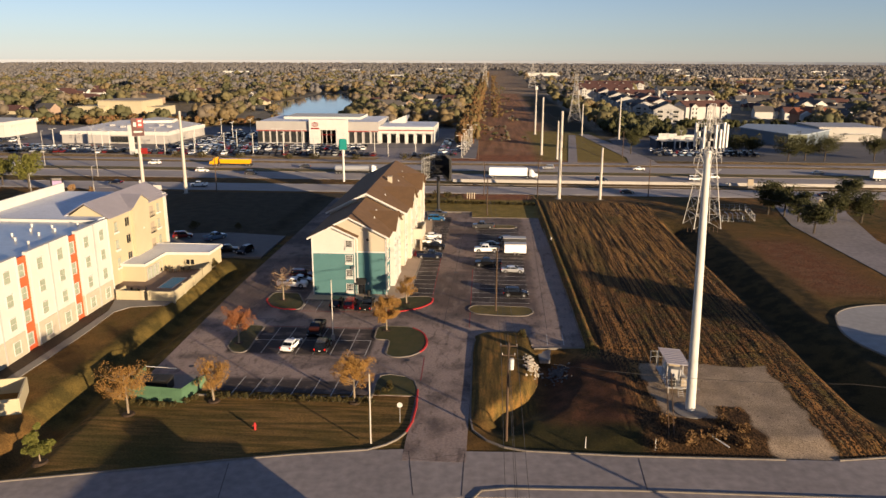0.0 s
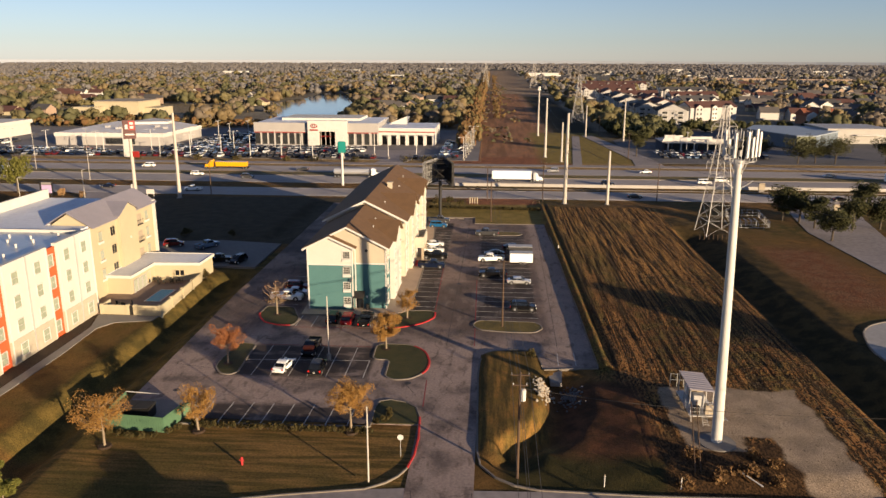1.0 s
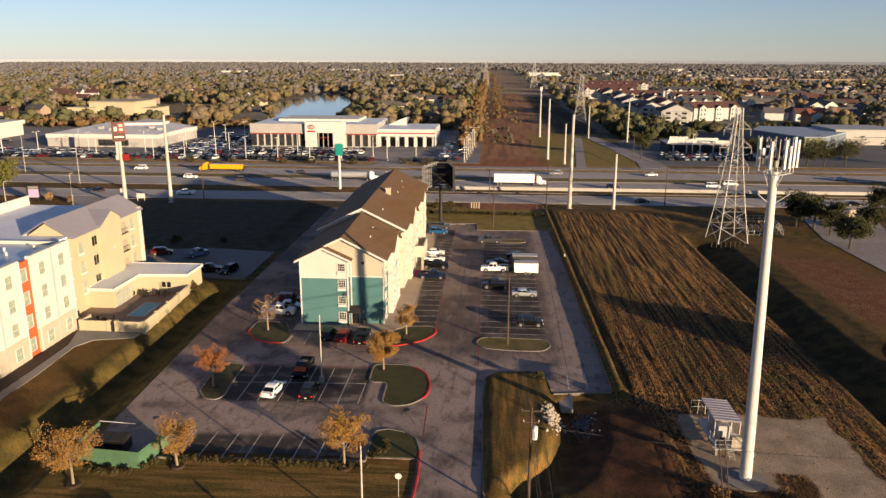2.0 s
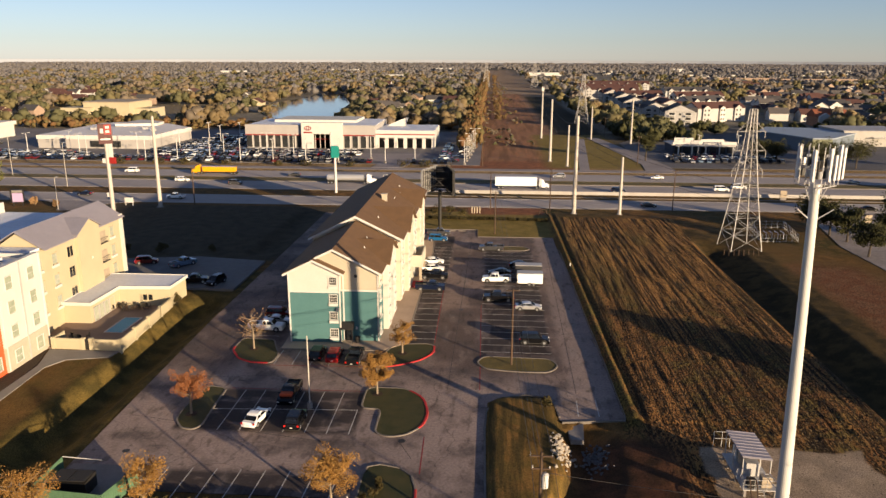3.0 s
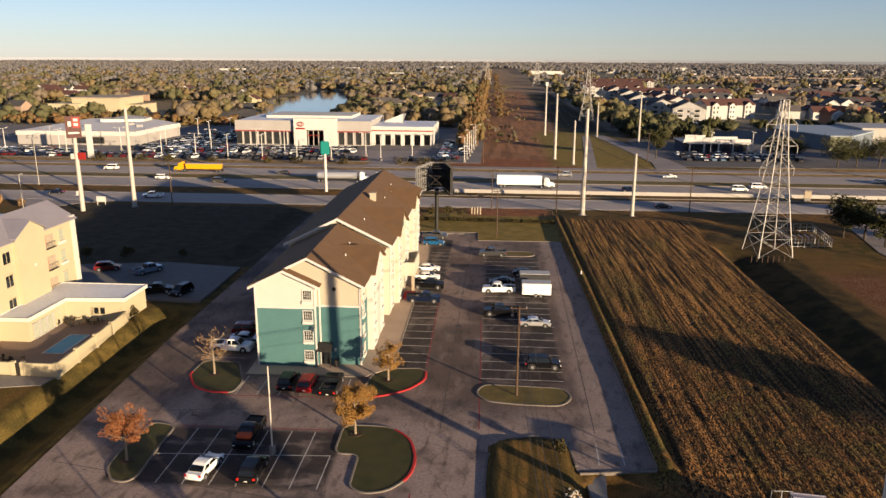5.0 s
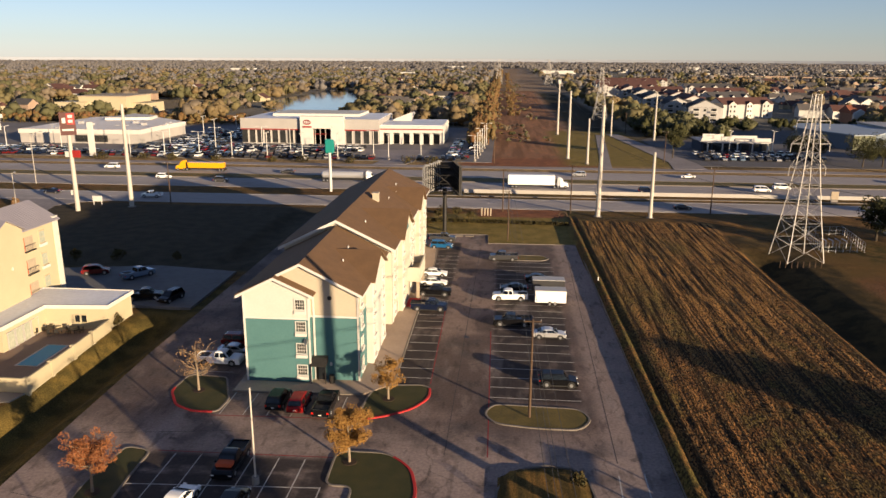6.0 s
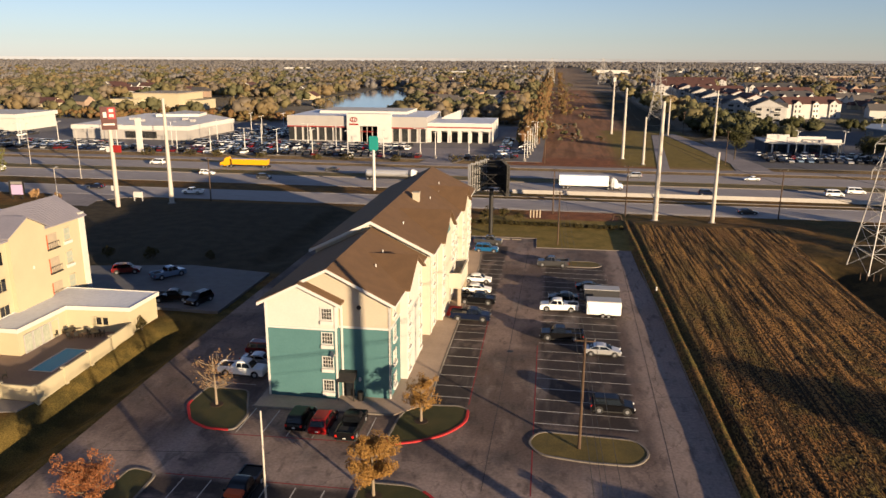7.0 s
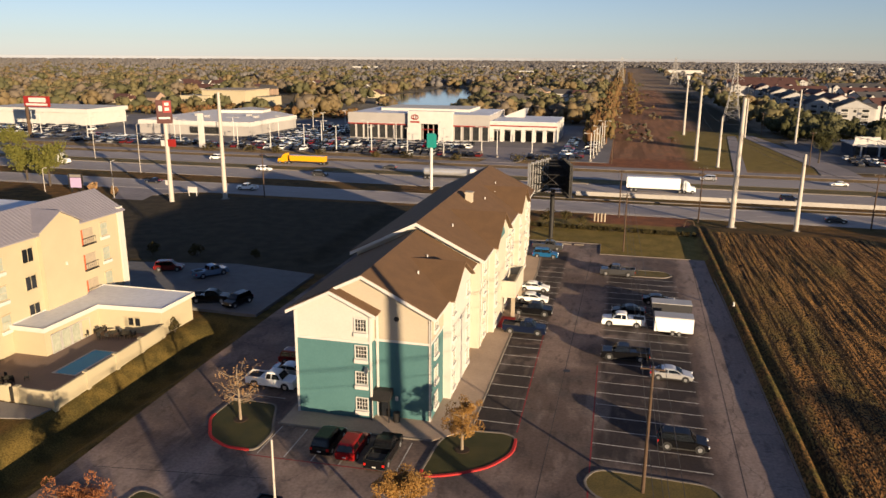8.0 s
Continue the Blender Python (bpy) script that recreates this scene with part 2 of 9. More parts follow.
GOLD_LEAF = foliage("golden_autumn_leaves", (0.34, 0.185, 0.048), (0.24, 0.12, 0.032), (0.40, 0.235, 0.068), (0.29, 0.145, 0.038))
RUST_LEAF = foliage("rust_red_leaves", (0.30, 0.115, 0.045), (0.22, 0.08, 0.032), (0.35, 0.15, 0.06))
BROWN_LEAF = foliage("sparse_brown_leaves", (0.36, 0.22, 0.10), (0.26, 0.15, 0.07), (0.42, 0.27, 0.13))
OAK_LEAF = foliage("live_oak_leaves", (0.045, 0.048, 0.016), (0.075, 0.072, 0.026), (0.028, 0.032, 0.012))
SHRUB_LEAF = foliage("shrub_leaves", (0.05, 0.045, 0.015), (0.09, 0.065, 0.022), (0.03, 0.032, 0.011))
PINE_LEAF = foliage("yellow_green_needles", (0.12, 0.125, 0.025), (0.17, 0.16, 0.035), (0.08, 0.088, 0.02))
# Woodland tones lightened to stand in for haze over the far trees.
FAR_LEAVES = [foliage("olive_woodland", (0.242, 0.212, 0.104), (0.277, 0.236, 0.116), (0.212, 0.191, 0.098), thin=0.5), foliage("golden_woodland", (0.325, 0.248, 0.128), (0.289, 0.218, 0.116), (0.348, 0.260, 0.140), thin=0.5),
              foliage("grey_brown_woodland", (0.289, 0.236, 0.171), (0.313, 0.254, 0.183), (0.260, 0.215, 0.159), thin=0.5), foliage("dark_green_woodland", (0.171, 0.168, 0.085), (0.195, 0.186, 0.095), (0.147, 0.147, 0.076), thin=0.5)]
# Distance haze is put into this leaf colour.
HAZE_LEAF = foliage("haze_tinted_leaves", (0.313, 0.295, 0.287), (0.330, 0.307, 0.287), (0.301, 0.289, 0.287), thin=0.55)
RUST_WOOD = foliage("rust_brown_woodland", (0.19, 0.105, 0.045), (0.20, 0.125, 0.05), (0.135, 0.115, 0.048), (0.22, 0.10, 0.046))


def ground_material():
    """Dry turf with the plan's other grounds laid over it: each patch a rectangle with an uneven edge. Two patches
    stand for shade.
    """
    m = bpy.data.materials.new("dry_turf_and_soil")
    m.use_nodes = True
    nt = m.node_tree
    b = nt.nodes["Principled BSDF"]
    b.inputs["Roughness"].default_value, b.inputs["Specular IOR Level"].default_value = 0.95, 0.1
    geo = nt.nodes.new("ShaderNodeNewGeometry")

    def noise_of(scale, detail=4, stretch=(1, 1, 1)):
        mp = nt.nodes.new("ShaderNodeMapping")
        mp.inputs["Scale"].default_value = stretch
        nt.links.new(geo.outputs["Position"], mp.inputs["Vector"])
        n = nt.nodes.new("ShaderNodeTexNoise")
        n.inputs["Scale"].default_value, n.inputs["Detail"].default_value = scale, detail
        nt.links.new(mp.outputs[0], n.inputs["Vector"])
        return n

    def blend(factor, a, c):
        mx = nt.nodes.new("ShaderNodeMix")
        mx.data_type = "RGBA"
        nt.links.new(factor, mx.inputs["Factor"])
        for key, v in (("A", a), ("B", c)):
            if isinstance(v, tuple):
                mx.inputs[key].default_value = (*v, 1)
            else:
                nt.links.new(v, mx.inputs[key])
        return mx.outputs["Result"]

    def ramp(value, lo, hi):
        r = nt.nodes.new("ShaderNodeMapRange")
        r.interpolation_type = "SMOOTHSTEP"
        r.inputs["From Min"].default_value, r.inputs["From Max"].default_value = lo, hi
        nt.links.new(value, r.inputs["Value"])
        return r.outputs[0]

    def times(a, c):
        k = nt.nodes.new("ShaderNodeMath")
        k.operation = "MULTIPLY"
        nt.links.new(a, k.inputs[0])
        nt.links.new(c, k.inputs[1])
        return k.outputs[0]

    big, mid, fine = noise_of(0.035), noise_of(0.35), noise_of(6.5, 6)
    rows = noise_of(1.0, 6, (2.3, 0.05, 1))
    lanes = noise_of(0.30, 4, (1.0, 0.07, 1))
    clods = noise_of(3.4, 6, (1.5, 0.65, 1))
    husks = noise_of(3.4, 5, (1.8, 0.5, 1))
    soft = nt.nodes.new("ShaderNodeVectorMath")
    soft.operation = "MULTIPLY_ADD"
    nt.links.new(noise_of(0.25, 3).outputs["Color"], soft.inputs[0])
    soft.inputs[1].default_value, soft.inputs[2].default_value = (3.0, 3.0, 0), (-1.5, -1.5, 0)
    moved = nt.nodes.new("ShaderNodeVectorMath")
    nt.links.new(geo.outputs["Position"], moved.inputs[0])
    nt.links.new(soft.outputs[0], moved.inputs[1])
    sep = nt.nodes.new("ShaderNodeSeparateXYZ")
    nt.links.new(moved.outputs[0], sep.inputs[0])

    def inside(x0, x1, y0, y1, edge):
        a = times(ramp(sep.outputs["X"], x0 - edge, x0 + edge), ramp(sep.outputs["X"], x1 + edge, x1 - edge))
        return times(a, times(ramp(sep.outputs["Y"], y0 - edge, y0 + edge), ramp(sep.outputs["Y"], y1 + edge, y1 - edge)))

    turf = blend(ramp(mid.outputs["Fac"], 0.35, 0.65), (0.27, 0.145, 0.045), (0.14, 0.080, 0.026))
    turf = blend(ramp(big.outputs["Fac"], 0.42, 0.62), turf, blend(ramp(mid.outputs["Fac"], 0.4, 0.6), (0.10, 0.08, 0.024), (0.19, 0.12, 0.04)))
    # haze is put into the far ground: paler, greyer tones past y 318
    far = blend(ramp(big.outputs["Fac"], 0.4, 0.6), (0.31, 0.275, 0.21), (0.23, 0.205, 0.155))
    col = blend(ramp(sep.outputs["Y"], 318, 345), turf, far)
    straw = blend(ramp(big.outputs["Fac"], 0.40, 0.60), (0.62, 0.31, 0.095), (0.40, 0.28, 0.078))
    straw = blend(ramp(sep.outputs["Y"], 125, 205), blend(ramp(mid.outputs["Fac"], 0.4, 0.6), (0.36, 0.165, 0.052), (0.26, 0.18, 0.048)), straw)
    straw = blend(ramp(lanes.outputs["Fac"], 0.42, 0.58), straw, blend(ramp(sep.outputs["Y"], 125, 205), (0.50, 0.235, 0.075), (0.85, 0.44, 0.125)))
    field = blend(ramp(rows.outputs["Fac"], 0.40, 0.56), (0.060, 0.035, 0.015), straw)
    field = blend(ramp(clods.outputs["Fac"], 0.46, 0.56), field, (0.030, 0.020, 0.010))
    field = blend(ramp(husks.outputs["Fac"], 0.56, 0.70), field, (0.34, 0.24, 0.11))
    red = blend(ramp(mid.outputs["Fac"], 0.35, 0.65), (0.40, 0.16, 0.075), (0.26, 0.115, 0.06))
    green = blend(ramp(mid.outputs["Fac"], 0.35, 0.65), (0.25, 0.19, 0.050), (0.35, 0.25, 0.074))
    dull = blend(ramp(mid.outputs["Fac"], 0.35, 0.65), (0.050, 0.043, 0.022), (0.034, 0.031, 0.016))
    # darker turf; along the east ditch (x 47.5-62) it paints the shadow band
    dark_turf = blend(ramp(mid.outputs["Fac"], 0.38, 0.62), (0.115, 0.076, 0.027), (0.055, 0.042, 0.017))
    pasture = blend(ramp(mid.outputs["Fac"], 0.38, 0.62), (0.33, 0.26, 0.16), (0.24, 0.19, 0.11))
    gravel = blend(ramp(mid.outputs["Fac"], 0.36, 0.62), (0.54, 0.41, 0.28), (0.40, 0.305, 0.21))
    gravel = blend(ramp(clods.outputs["Fac"], 0.60, 0.72), gravel, (0.12, 0.085, 0.055))
    soil = blend(ramp(clods.outputs["Fac"], 0.42, 0.62), blend(ramp(mid.outputs["Fac"], 0.4, 0.62), (0.28, 0.115, 0.052), (0.33, 0.17, 0.085)), (0.10, 0.052, 0.026))
    mown = noise_of(0.9, 5, (0.12, 1.5, 1))
    lawn = blend(ramp(mown.outputs["Fac"], 0.40, 0.60), (0.30, 0.180, 0.060), (0.135, 0.096, 0.030))
    lawn = blend(ramp(big.outputs["Fac"], 0.50, 0.66), lawn, (0.105, 0.092, 0.028))
    worn = noise_of(0.8, 5, (1.6, 0.15, 1))
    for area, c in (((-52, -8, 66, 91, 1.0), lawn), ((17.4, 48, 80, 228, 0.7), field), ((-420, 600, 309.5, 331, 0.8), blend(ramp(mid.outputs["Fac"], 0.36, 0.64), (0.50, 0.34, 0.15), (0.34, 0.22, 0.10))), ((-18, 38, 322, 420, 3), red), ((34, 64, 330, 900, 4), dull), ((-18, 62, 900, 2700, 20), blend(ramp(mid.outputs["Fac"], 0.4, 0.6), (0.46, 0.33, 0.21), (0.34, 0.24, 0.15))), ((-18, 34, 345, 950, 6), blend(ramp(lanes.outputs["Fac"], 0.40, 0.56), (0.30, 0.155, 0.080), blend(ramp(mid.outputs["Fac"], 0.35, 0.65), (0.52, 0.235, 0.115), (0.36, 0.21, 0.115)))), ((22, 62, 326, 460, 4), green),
                    # strip x 1.5-24, y 78.5-87: shade painted as dark green grass
                    ((-19, 14.5, 205, 236, 1.0), green), ((-125, -44, 180, 240, 1.5), blend(ramp(mid.outputs["Fac"], 0.35, 0.65), (0.105, 0.082, 0.050), (0.070, 0.058, 0.034))), ((62, 78, 140, 185, 5), soil), ((-8, 14, 233, 243, 1.0), red), ((-1.9, 7.2, 86, 118, 0.4), blend(ramp(worn.outputs["Fac"], 0.38, 0.62), blend(ramp(mid.outputs["Fac"], 0.36, 0.64), (0.36, 0.19, 0.052), (0.24, 0.155, 0.042)), (0.12, 0.085, 0.028))), ((1.5, 24, 78.5, 87, 1.5), blend(ramp(mid.outputs["Fac"], 0.35, 0.65), (0.042, 0.040, 0.014), (0.080, 0.066, 0.022))), ((8, 20, 86, 106, 2.0), blend(ramp(mid.outputs["Fac"], 0.35, 0.65), (0.17, 0.075, 0.036), (0.075, 0.042, 0.022))), ((-58.5, -47, 84, 172, 0.8), blend(ramp(mid.outputs["Fac"], 0.38, 0.62), (0.185, 0.13, 0.036), (0.10, 0.078, 0.024))), ((47.5, 62, 78, 215, 1.2), dark_turf), ((14.6, 17.2, 106, 232, 0.5), blend(ramp(clods.outputs["Fac"], 0.40, 0.60), blend(ramp(mid.outputs["Fac"], 0.38, 0.62), (0.30, 0.155, 0.052), (0.19, 0.15, 0.042)), (0.055, 0.042, 0.015))), ((19, 34, 79, 90, 1.0), blend(ramp(clods.outputs["Fac"], 0.42, 0.58), (0.15, 0.082, 0.035), (0.05, 0.03, 0.014))),
                    ((22.3, 40.4, 91.2, 104.2, 0.35), gravel), ((33.2, 40.2, 78.0, 98, 0.35), gravel), ((22.3, 29.5, 87.6, 95, 0.35), gravel), ((-330, -215, 590, 700, 6), pasture), ((-420, -300, 640, 760, 8), pasture), ((66, 100, 325, 470, 6), dark_turf)):
        col = blend(inside(*area), col, c)
    hs = nt.nodes.new("ShaderNodeHueSaturation")
    mr = nt.nodes.new("ShaderNodeMapRange")
    mr.inputs["From Min"].default_value, mr.inputs["From Max"].default_value = 0.3, 0.7
    mr.inputs["To Min"].default_value, mr.inputs["To Max"].default_value = 0.34, 0.86
    nt.links.new(fine.outputs["Fac"], mr.inputs["Value"])
    nt.links.new(mr.outputs[0], hs.inputs["Value"])
    nt.links.new(col, hs.inputs["Color"])
    nt.links.new(hs.outputs[0], b.inputs["Base Color"])
    bp = nt.nodes.new("ShaderNodeBump")
    bp.inputs["Strength"].default_value, bp.inputs["Distance"].default_value = 0.7, 0.08
    nt.links.new(fine.outputs["Fac"], bp.inputs["Height"])
    tilled = nt.nodes.new("ShaderNodeBump")
    tilled.inputs["Distance"].default_value = 0.30
    nt.links.new(inside(18.5, 48, 106, 228, 2.0), tilled.inputs["Strength"])
    nt.links.new(clods.outputs["Fac"], tilled.inputs["Height"])
    nt.links.new(bp.outputs[0], tilled.inputs["Normal"])
    nt.links.new(tilled.outputs[0], b.inputs["Normal"])
    return m


def paving_material():
    """Worn paving: large pale and dark areas, oil-darkened stalls, small stains and fine grain."""
    m = bpy.data.materials.new("worn_paving")
    m.use_nodes = True
    nt = m.node_tree
    b = nt.nodes["Principled BSDF"]
    b.inputs["Roughness"].default_value, b.inputs["Specular IOR Level"].default_value = 0.85, 0.25
    geo = nt.nodes.new("ShaderNodeNewGeometry")

    def noise_of(scale, detail=4, stretch=(1, 1, 1)):
        mp = nt.nodes.new("ShaderNodeMapping")
        mp.inputs["Scale"].default_value = stretch
        nt.links.new(geo.outputs["Position"], mp.inputs["Vector"])
        n = nt.nodes.new("ShaderNodeTexNoise")
        n.inputs["Scale"].default_value, n.inputs["Detail"].default_value = scale, detail
        nt.links.new(mp.outputs[0], n.inputs["Vector"])
        return n.outputs["Fac"]

    def ramp(value, lo, hi):
        r = nt.nodes.new("ShaderNodeMapRange")
        r.interpolation_type = "SMOOTHSTEP"
        r.inputs["From Min"].default_value, r.inputs["From Max"].default_value = lo, hi
        nt.links.new(value, r.inputs["Value"])
        return r.outputs[0]

    def times(a, c):
        k = nt.nodes.new("ShaderNodeMath")
        k.operation = "MULTIPLY"
        for i, v in enumerate((a, c)):
            if isinstance(v, float):
                k.inputs[i].default_value = v
            else:
                nt.links.new(v, k.inputs[i])
        return k.outputs[0]

    def blend(factor, a, c):
        mx = nt.nodes.new("ShaderNodeMix")
        mx.data_type = "RGBA"
        nt.links.new(factor, mx.inputs["Factor"])
        for key, v in (("A", a), ("B", c)):
            if isinstance(v, tuple):
                mx.inputs[key].default_value = (*v, 1)
            else:
                nt.links.new(v, mx.inputs[key])
        return mx.outputs["Result"]

    big, mid, spots, fine = noise_of(0.05, 5), noise_of(0.22, 5), noise_of(0.55, 3), noise_of(3.2, 6)
    sep = nt.nodes.new("ShaderNodeSeparateXYZ")
    nt.links.new(geo.outputs["Position"], sep.inputs[0])
    col = blend(ramp(big, 0.40, 0.58), (0.300, 0.218, 0.180), (0.128, 0.092, 0.078))
    col = blend(times(times(ramp(sep.outputs["X"], -15.0, -9.0), times(ramp(sep.outputs["Y"], 116.0, 126.0), ramp(sep.outputs["X"], 11.0, 8.0))), 0.15), col, (0.088, 0.062, 0.050))
    col = blend(times(ramp(mid, 0.46, 0.68), 0.72), col, (0.085, 0.072, 0.068))
    col = blend(times(times(ramp(sep.outputs["Y"], 126.0, 118.0), ramp(mid, 0.72, 0.40)), 0.7), col, (0.36, 0.282, 0.245))
    for x0, x1, y0, y1 in ((-2.9, 8.4, 130, 196), (-15, -9.8, 133, 206), (-40, -17, 104, 117), (-37, -15, 90, 97)):
        a = times(times(ramp(sep.outputs["X"], x0, x0 + 0.8), ramp(sep.outputs["X"], x1, x1 - 0.8)), times(ramp(sep.outputs["Y"], y0, y0 + 1.5), ramp(sep.outputs["Y"], y1, y1 - 1.5)))
        col = blend(times(times(a, ramp(noise_of(0.35, 4, (0.5, 1.2, 1)), 0.22, 0.45)), 0.95), col, (0.036, 0.029, 0.028))
    col = blend(times(times(ramp(sep.outputs["X"], 8.6, 10.2), ramp(sep.outputs["Y"], 112.0, 120.0)), 0.55), col, (0.37, 0.285, 0.245))
    col = blend(times(ramp(spots, 0.66, 0.76), 0.55), col, (0.030, 0.026, 0.024))
    col = blend(times(ramp(noise_of(0.7, 6, (1.0, 0.6, 1)), 0.58, 0.78), 0.4), col, (0.040, 0.034, 0.031))
    col = blend(times(ramp(noise_of(0.16, 6, (1.4, 0.3, 1)), 0.56, 0.70), 0.4), col, (0.34, 0.285, 0.255))
    col = blend(times(ramp(noise_of(0.42, 6, (1.0, 0.45, 1)), 0.52, 0.70), 0.28), col, (0.36, 0.275, 0.230))
    col = blend(times(ramp(noise_of(0.9, 6, (1.0, 0.35, 1)), 0.54, 0.68), 0.5), col, (0.060, 0.044, 0.038))
    bend = nt.nodes.new("ShaderNodeVectorMath")
    bend.operation = "MULTIPLY_ADD"
    wob = nt.nodes.new("ShaderNodeTexNoise")
    wob.inputs["Scale"].default_value, wob.inputs["Detail"].default_value = 0.5, 5
    nt.links.new(geo.outputs["Position"], wob.inputs["Vector"])
    nt.links.new(wob.outputs["Color"], bend.inputs[0])
    bend.inputs[1].default_value = (2.4, 2.4, 0)
    nt.links.new(geo.outputs["Position"], bend.inputs[2])
    cell = nt.nodes.new("ShaderNodeTexVoronoi")
    cell.feature = "DISTANCE_TO_EDGE"
    cell.inputs["Scale"].default_value = 0.075
    nt.links.new(bend.outputs[0], cell.inputs["Vector"])
    col = blend(times(ramp(cell.outputs["Distance"], 0.006, 0.002), 0.35), col, (0.032, 0.027, 0.025))
    hs = nt.nodes.new("ShaderNodeHueSaturation")
    mr = nt.nodes.new("ShaderNodeMapRange")
    mr.inputs["From Min"].default_value, mr.inputs["From Max"].default_value = 0.3, 0.7
    mr.inputs["To Min"].default_value, mr.inputs["To Max"].default_value = 0.64, 0.96
    nt.links.new(fine, mr.inputs["Value"])
    nt.links.new(mr.outputs[0], hs.inputs["Value"])
    nt.links.new(col, hs.inputs["Color"])
    nt.links.new(hs.outputs[0], b.inputs["Base Color"])
    bp = nt.nodes.new("ShaderNodeBump")
    bp.inputs["Strength"].default_value, bp.inputs["Distance"].default_value = 0.15, 0.02
    nt.links.new(fine, bp.inputs["Height"])
    nt.links.new(bp.outputs[0], b.inputs["Normal"])
    return m


PAVING = paving_material()
# ---- ground ----
CHANNEL = [(9.2, 106.2), (8.9, 103.0), (8.6, 98.0), (6.8, 92.5), (2.5, 87.0)]


def off_channel(x, y):
    """Distance from the drain's bed, and whether the point lies on its east bank."""
    best, side = 99.0, 0.0
    for (ax, ay), (bx, by) in zip(CHANNEL, CHANNEL[1:]):
        ux, uy = bx - ax, by - ay
        k = min(1.0, max(0.0, ((x - ax) * ux + (y - ay) * uy) / (ux * ux + uy * uy)))
        d = math.hypot(x - ax - k * ux, y - ay - k * uy)
        if d < best:
            best, side = d, ux * (y - ay) - uy * (x - ax)
    return best, side


def ground_height(x, y):
    h = 0.0
    if 55 < y < 238:
        if x < -46.8:
            # ditch beside the drive, then the neighbour's raised plot
            run = smoothstep(238, 225, y) * (0.35 + 0.65 * smoothstep(160, 146, y))
            run *= 1 - 0.92 * smoothstep(150, 157, y) * (1 - smoothstep(182, 190, y))
            h = run * (-2.3 * smoothstep(-48.4, -52.9, x) + 2.6 * smoothstep(-54.0, -57.6, x))
        if x > 14.2:
            rise = smoothstep(79.5, 84, y) * smoothstep(238, 228, y)
            u = x - 0.6 + 0.0128 * (y - 111)
            h = (0.8 * smoothstep(14.95, 15.6, u) - 0.2 * smoothstep(16.0, 18.0, u)) * rise if y > 110 else 0.5 * smoothstep(12, 18, x) * rise * (1 - smoothstep(106, 110, y) * (1 - smoothstep(14.9, 16.5, x)))
            h -= 0.6 * smoothstep(16.3, 16.75, u) * (1 - smoothstep(17.0, 17.6, u)) * smoothstep(108, 116, y) * rise
            h *= 1 - smoothstep(50, 57, x)
            h -= 2.7 * smoothstep(46.5, 50, x) * (1 - smoothstep(50.5, 57.5, x)) * (1 - smoothstep(192, 208, y)) * smoothstep(84, 96, y)
            if 17.6 < x < 47 and 82 < y < 228:
                h += 0.16 * (1 - smoothstep(106.5, 104.5, y) * smoothstep(42, 40.5, x) * smoothstep(20.5, 22, x)) * (noise.noise((x * 1.6, y * 0.10, 0)) + 0.7 * noise.noise((x * 2.4, y * 1.1, 4.0)))
        if -1.8 < x < 7.4 and 82 < y < 117:
            near_corner = smoothstep(2.4, 3.4, x + 1.7 + 116.9 - y) * smoothstep(2.4, 3.4, 7.3 - x + 116.9 - y)
            h += 0.46 * smoothstep(0.8, 2.6, off_channel(x, y)[0]) * near_corner * smoothstep(-1.6, -0.9, x) * (1 - smoothstep(6.3, 7.2, x)) * smoothstep(83, 87, y) * (1 - smoothstep(115.4, 116.4, y))
        if 12 < x <= 14.2 and y <= 110:
            h = 0.5 * smoothstep(12, 18, x) * smoothstep(79.5, 84, y) * (1 - smoothstep(106, 110, y))
        if -2 < x < 16 and 80 < y < 112:
            d, side = off_channel(x, y)
            h -= 1.3 * (1 - smoothstep(0.6, 5.0 if side > 0 else 2.2, d)) if d < 5 else 0.0
        h += 0.05 * noise.noise((x * 0.35, y * 0.35, 2.0)) if x < -47 or x > 15 or y < 96 else 0.0
    return h - 0.05


xs = [-4900, -3500, -2400, -1600, -1000, -600, -400, -260, -180, -130, -105, -90, -80, -74]
xs += list(np.arange(-70, 15.0, 0.75)) + list(np.arange(15.0, 60.1, 0.4)) + [63, 67, 72, 80, 92, 110, 140, 200, 300, 500, 800, 1300, 2000, 3000, 4900]
ys = [-4900, -2000, -800, -300, -100, -20, 20, 40] + list(np.arange(52, 240.1, 0.6)) + [250, 270, 300, 330, 370, 420, 500, 620, 800, 1100, 1500, 2100, 3000, 4000, 4900]
nx = len(xs)
ground_mesh = bpy.data.meshes.new("ground")
ground_mesh.from_pydata([(x, y, ground_height(x, y)) for y in ys for x in xs], [], [(j * nx + i, j * nx + i + 1, (j + 1) * nx + i + 1, (j + 1) * nx + i) for j in range(len(ys) - 1) for i in range(nx - 1)])
ground_mesh.materials.append(ground_material())
ground_mesh.shade_smooth()
tagged(new("ground", ground_mesh), "dry winter turf with ditches and a tilled field", "ground", kind="structure")


def slab(name, pts, top, material, label, category="pavement", deep=0.35):
    return tagged(part(name, prism(bmesh.new(), pts, top - deep, top), material), label, category, kind="structure")


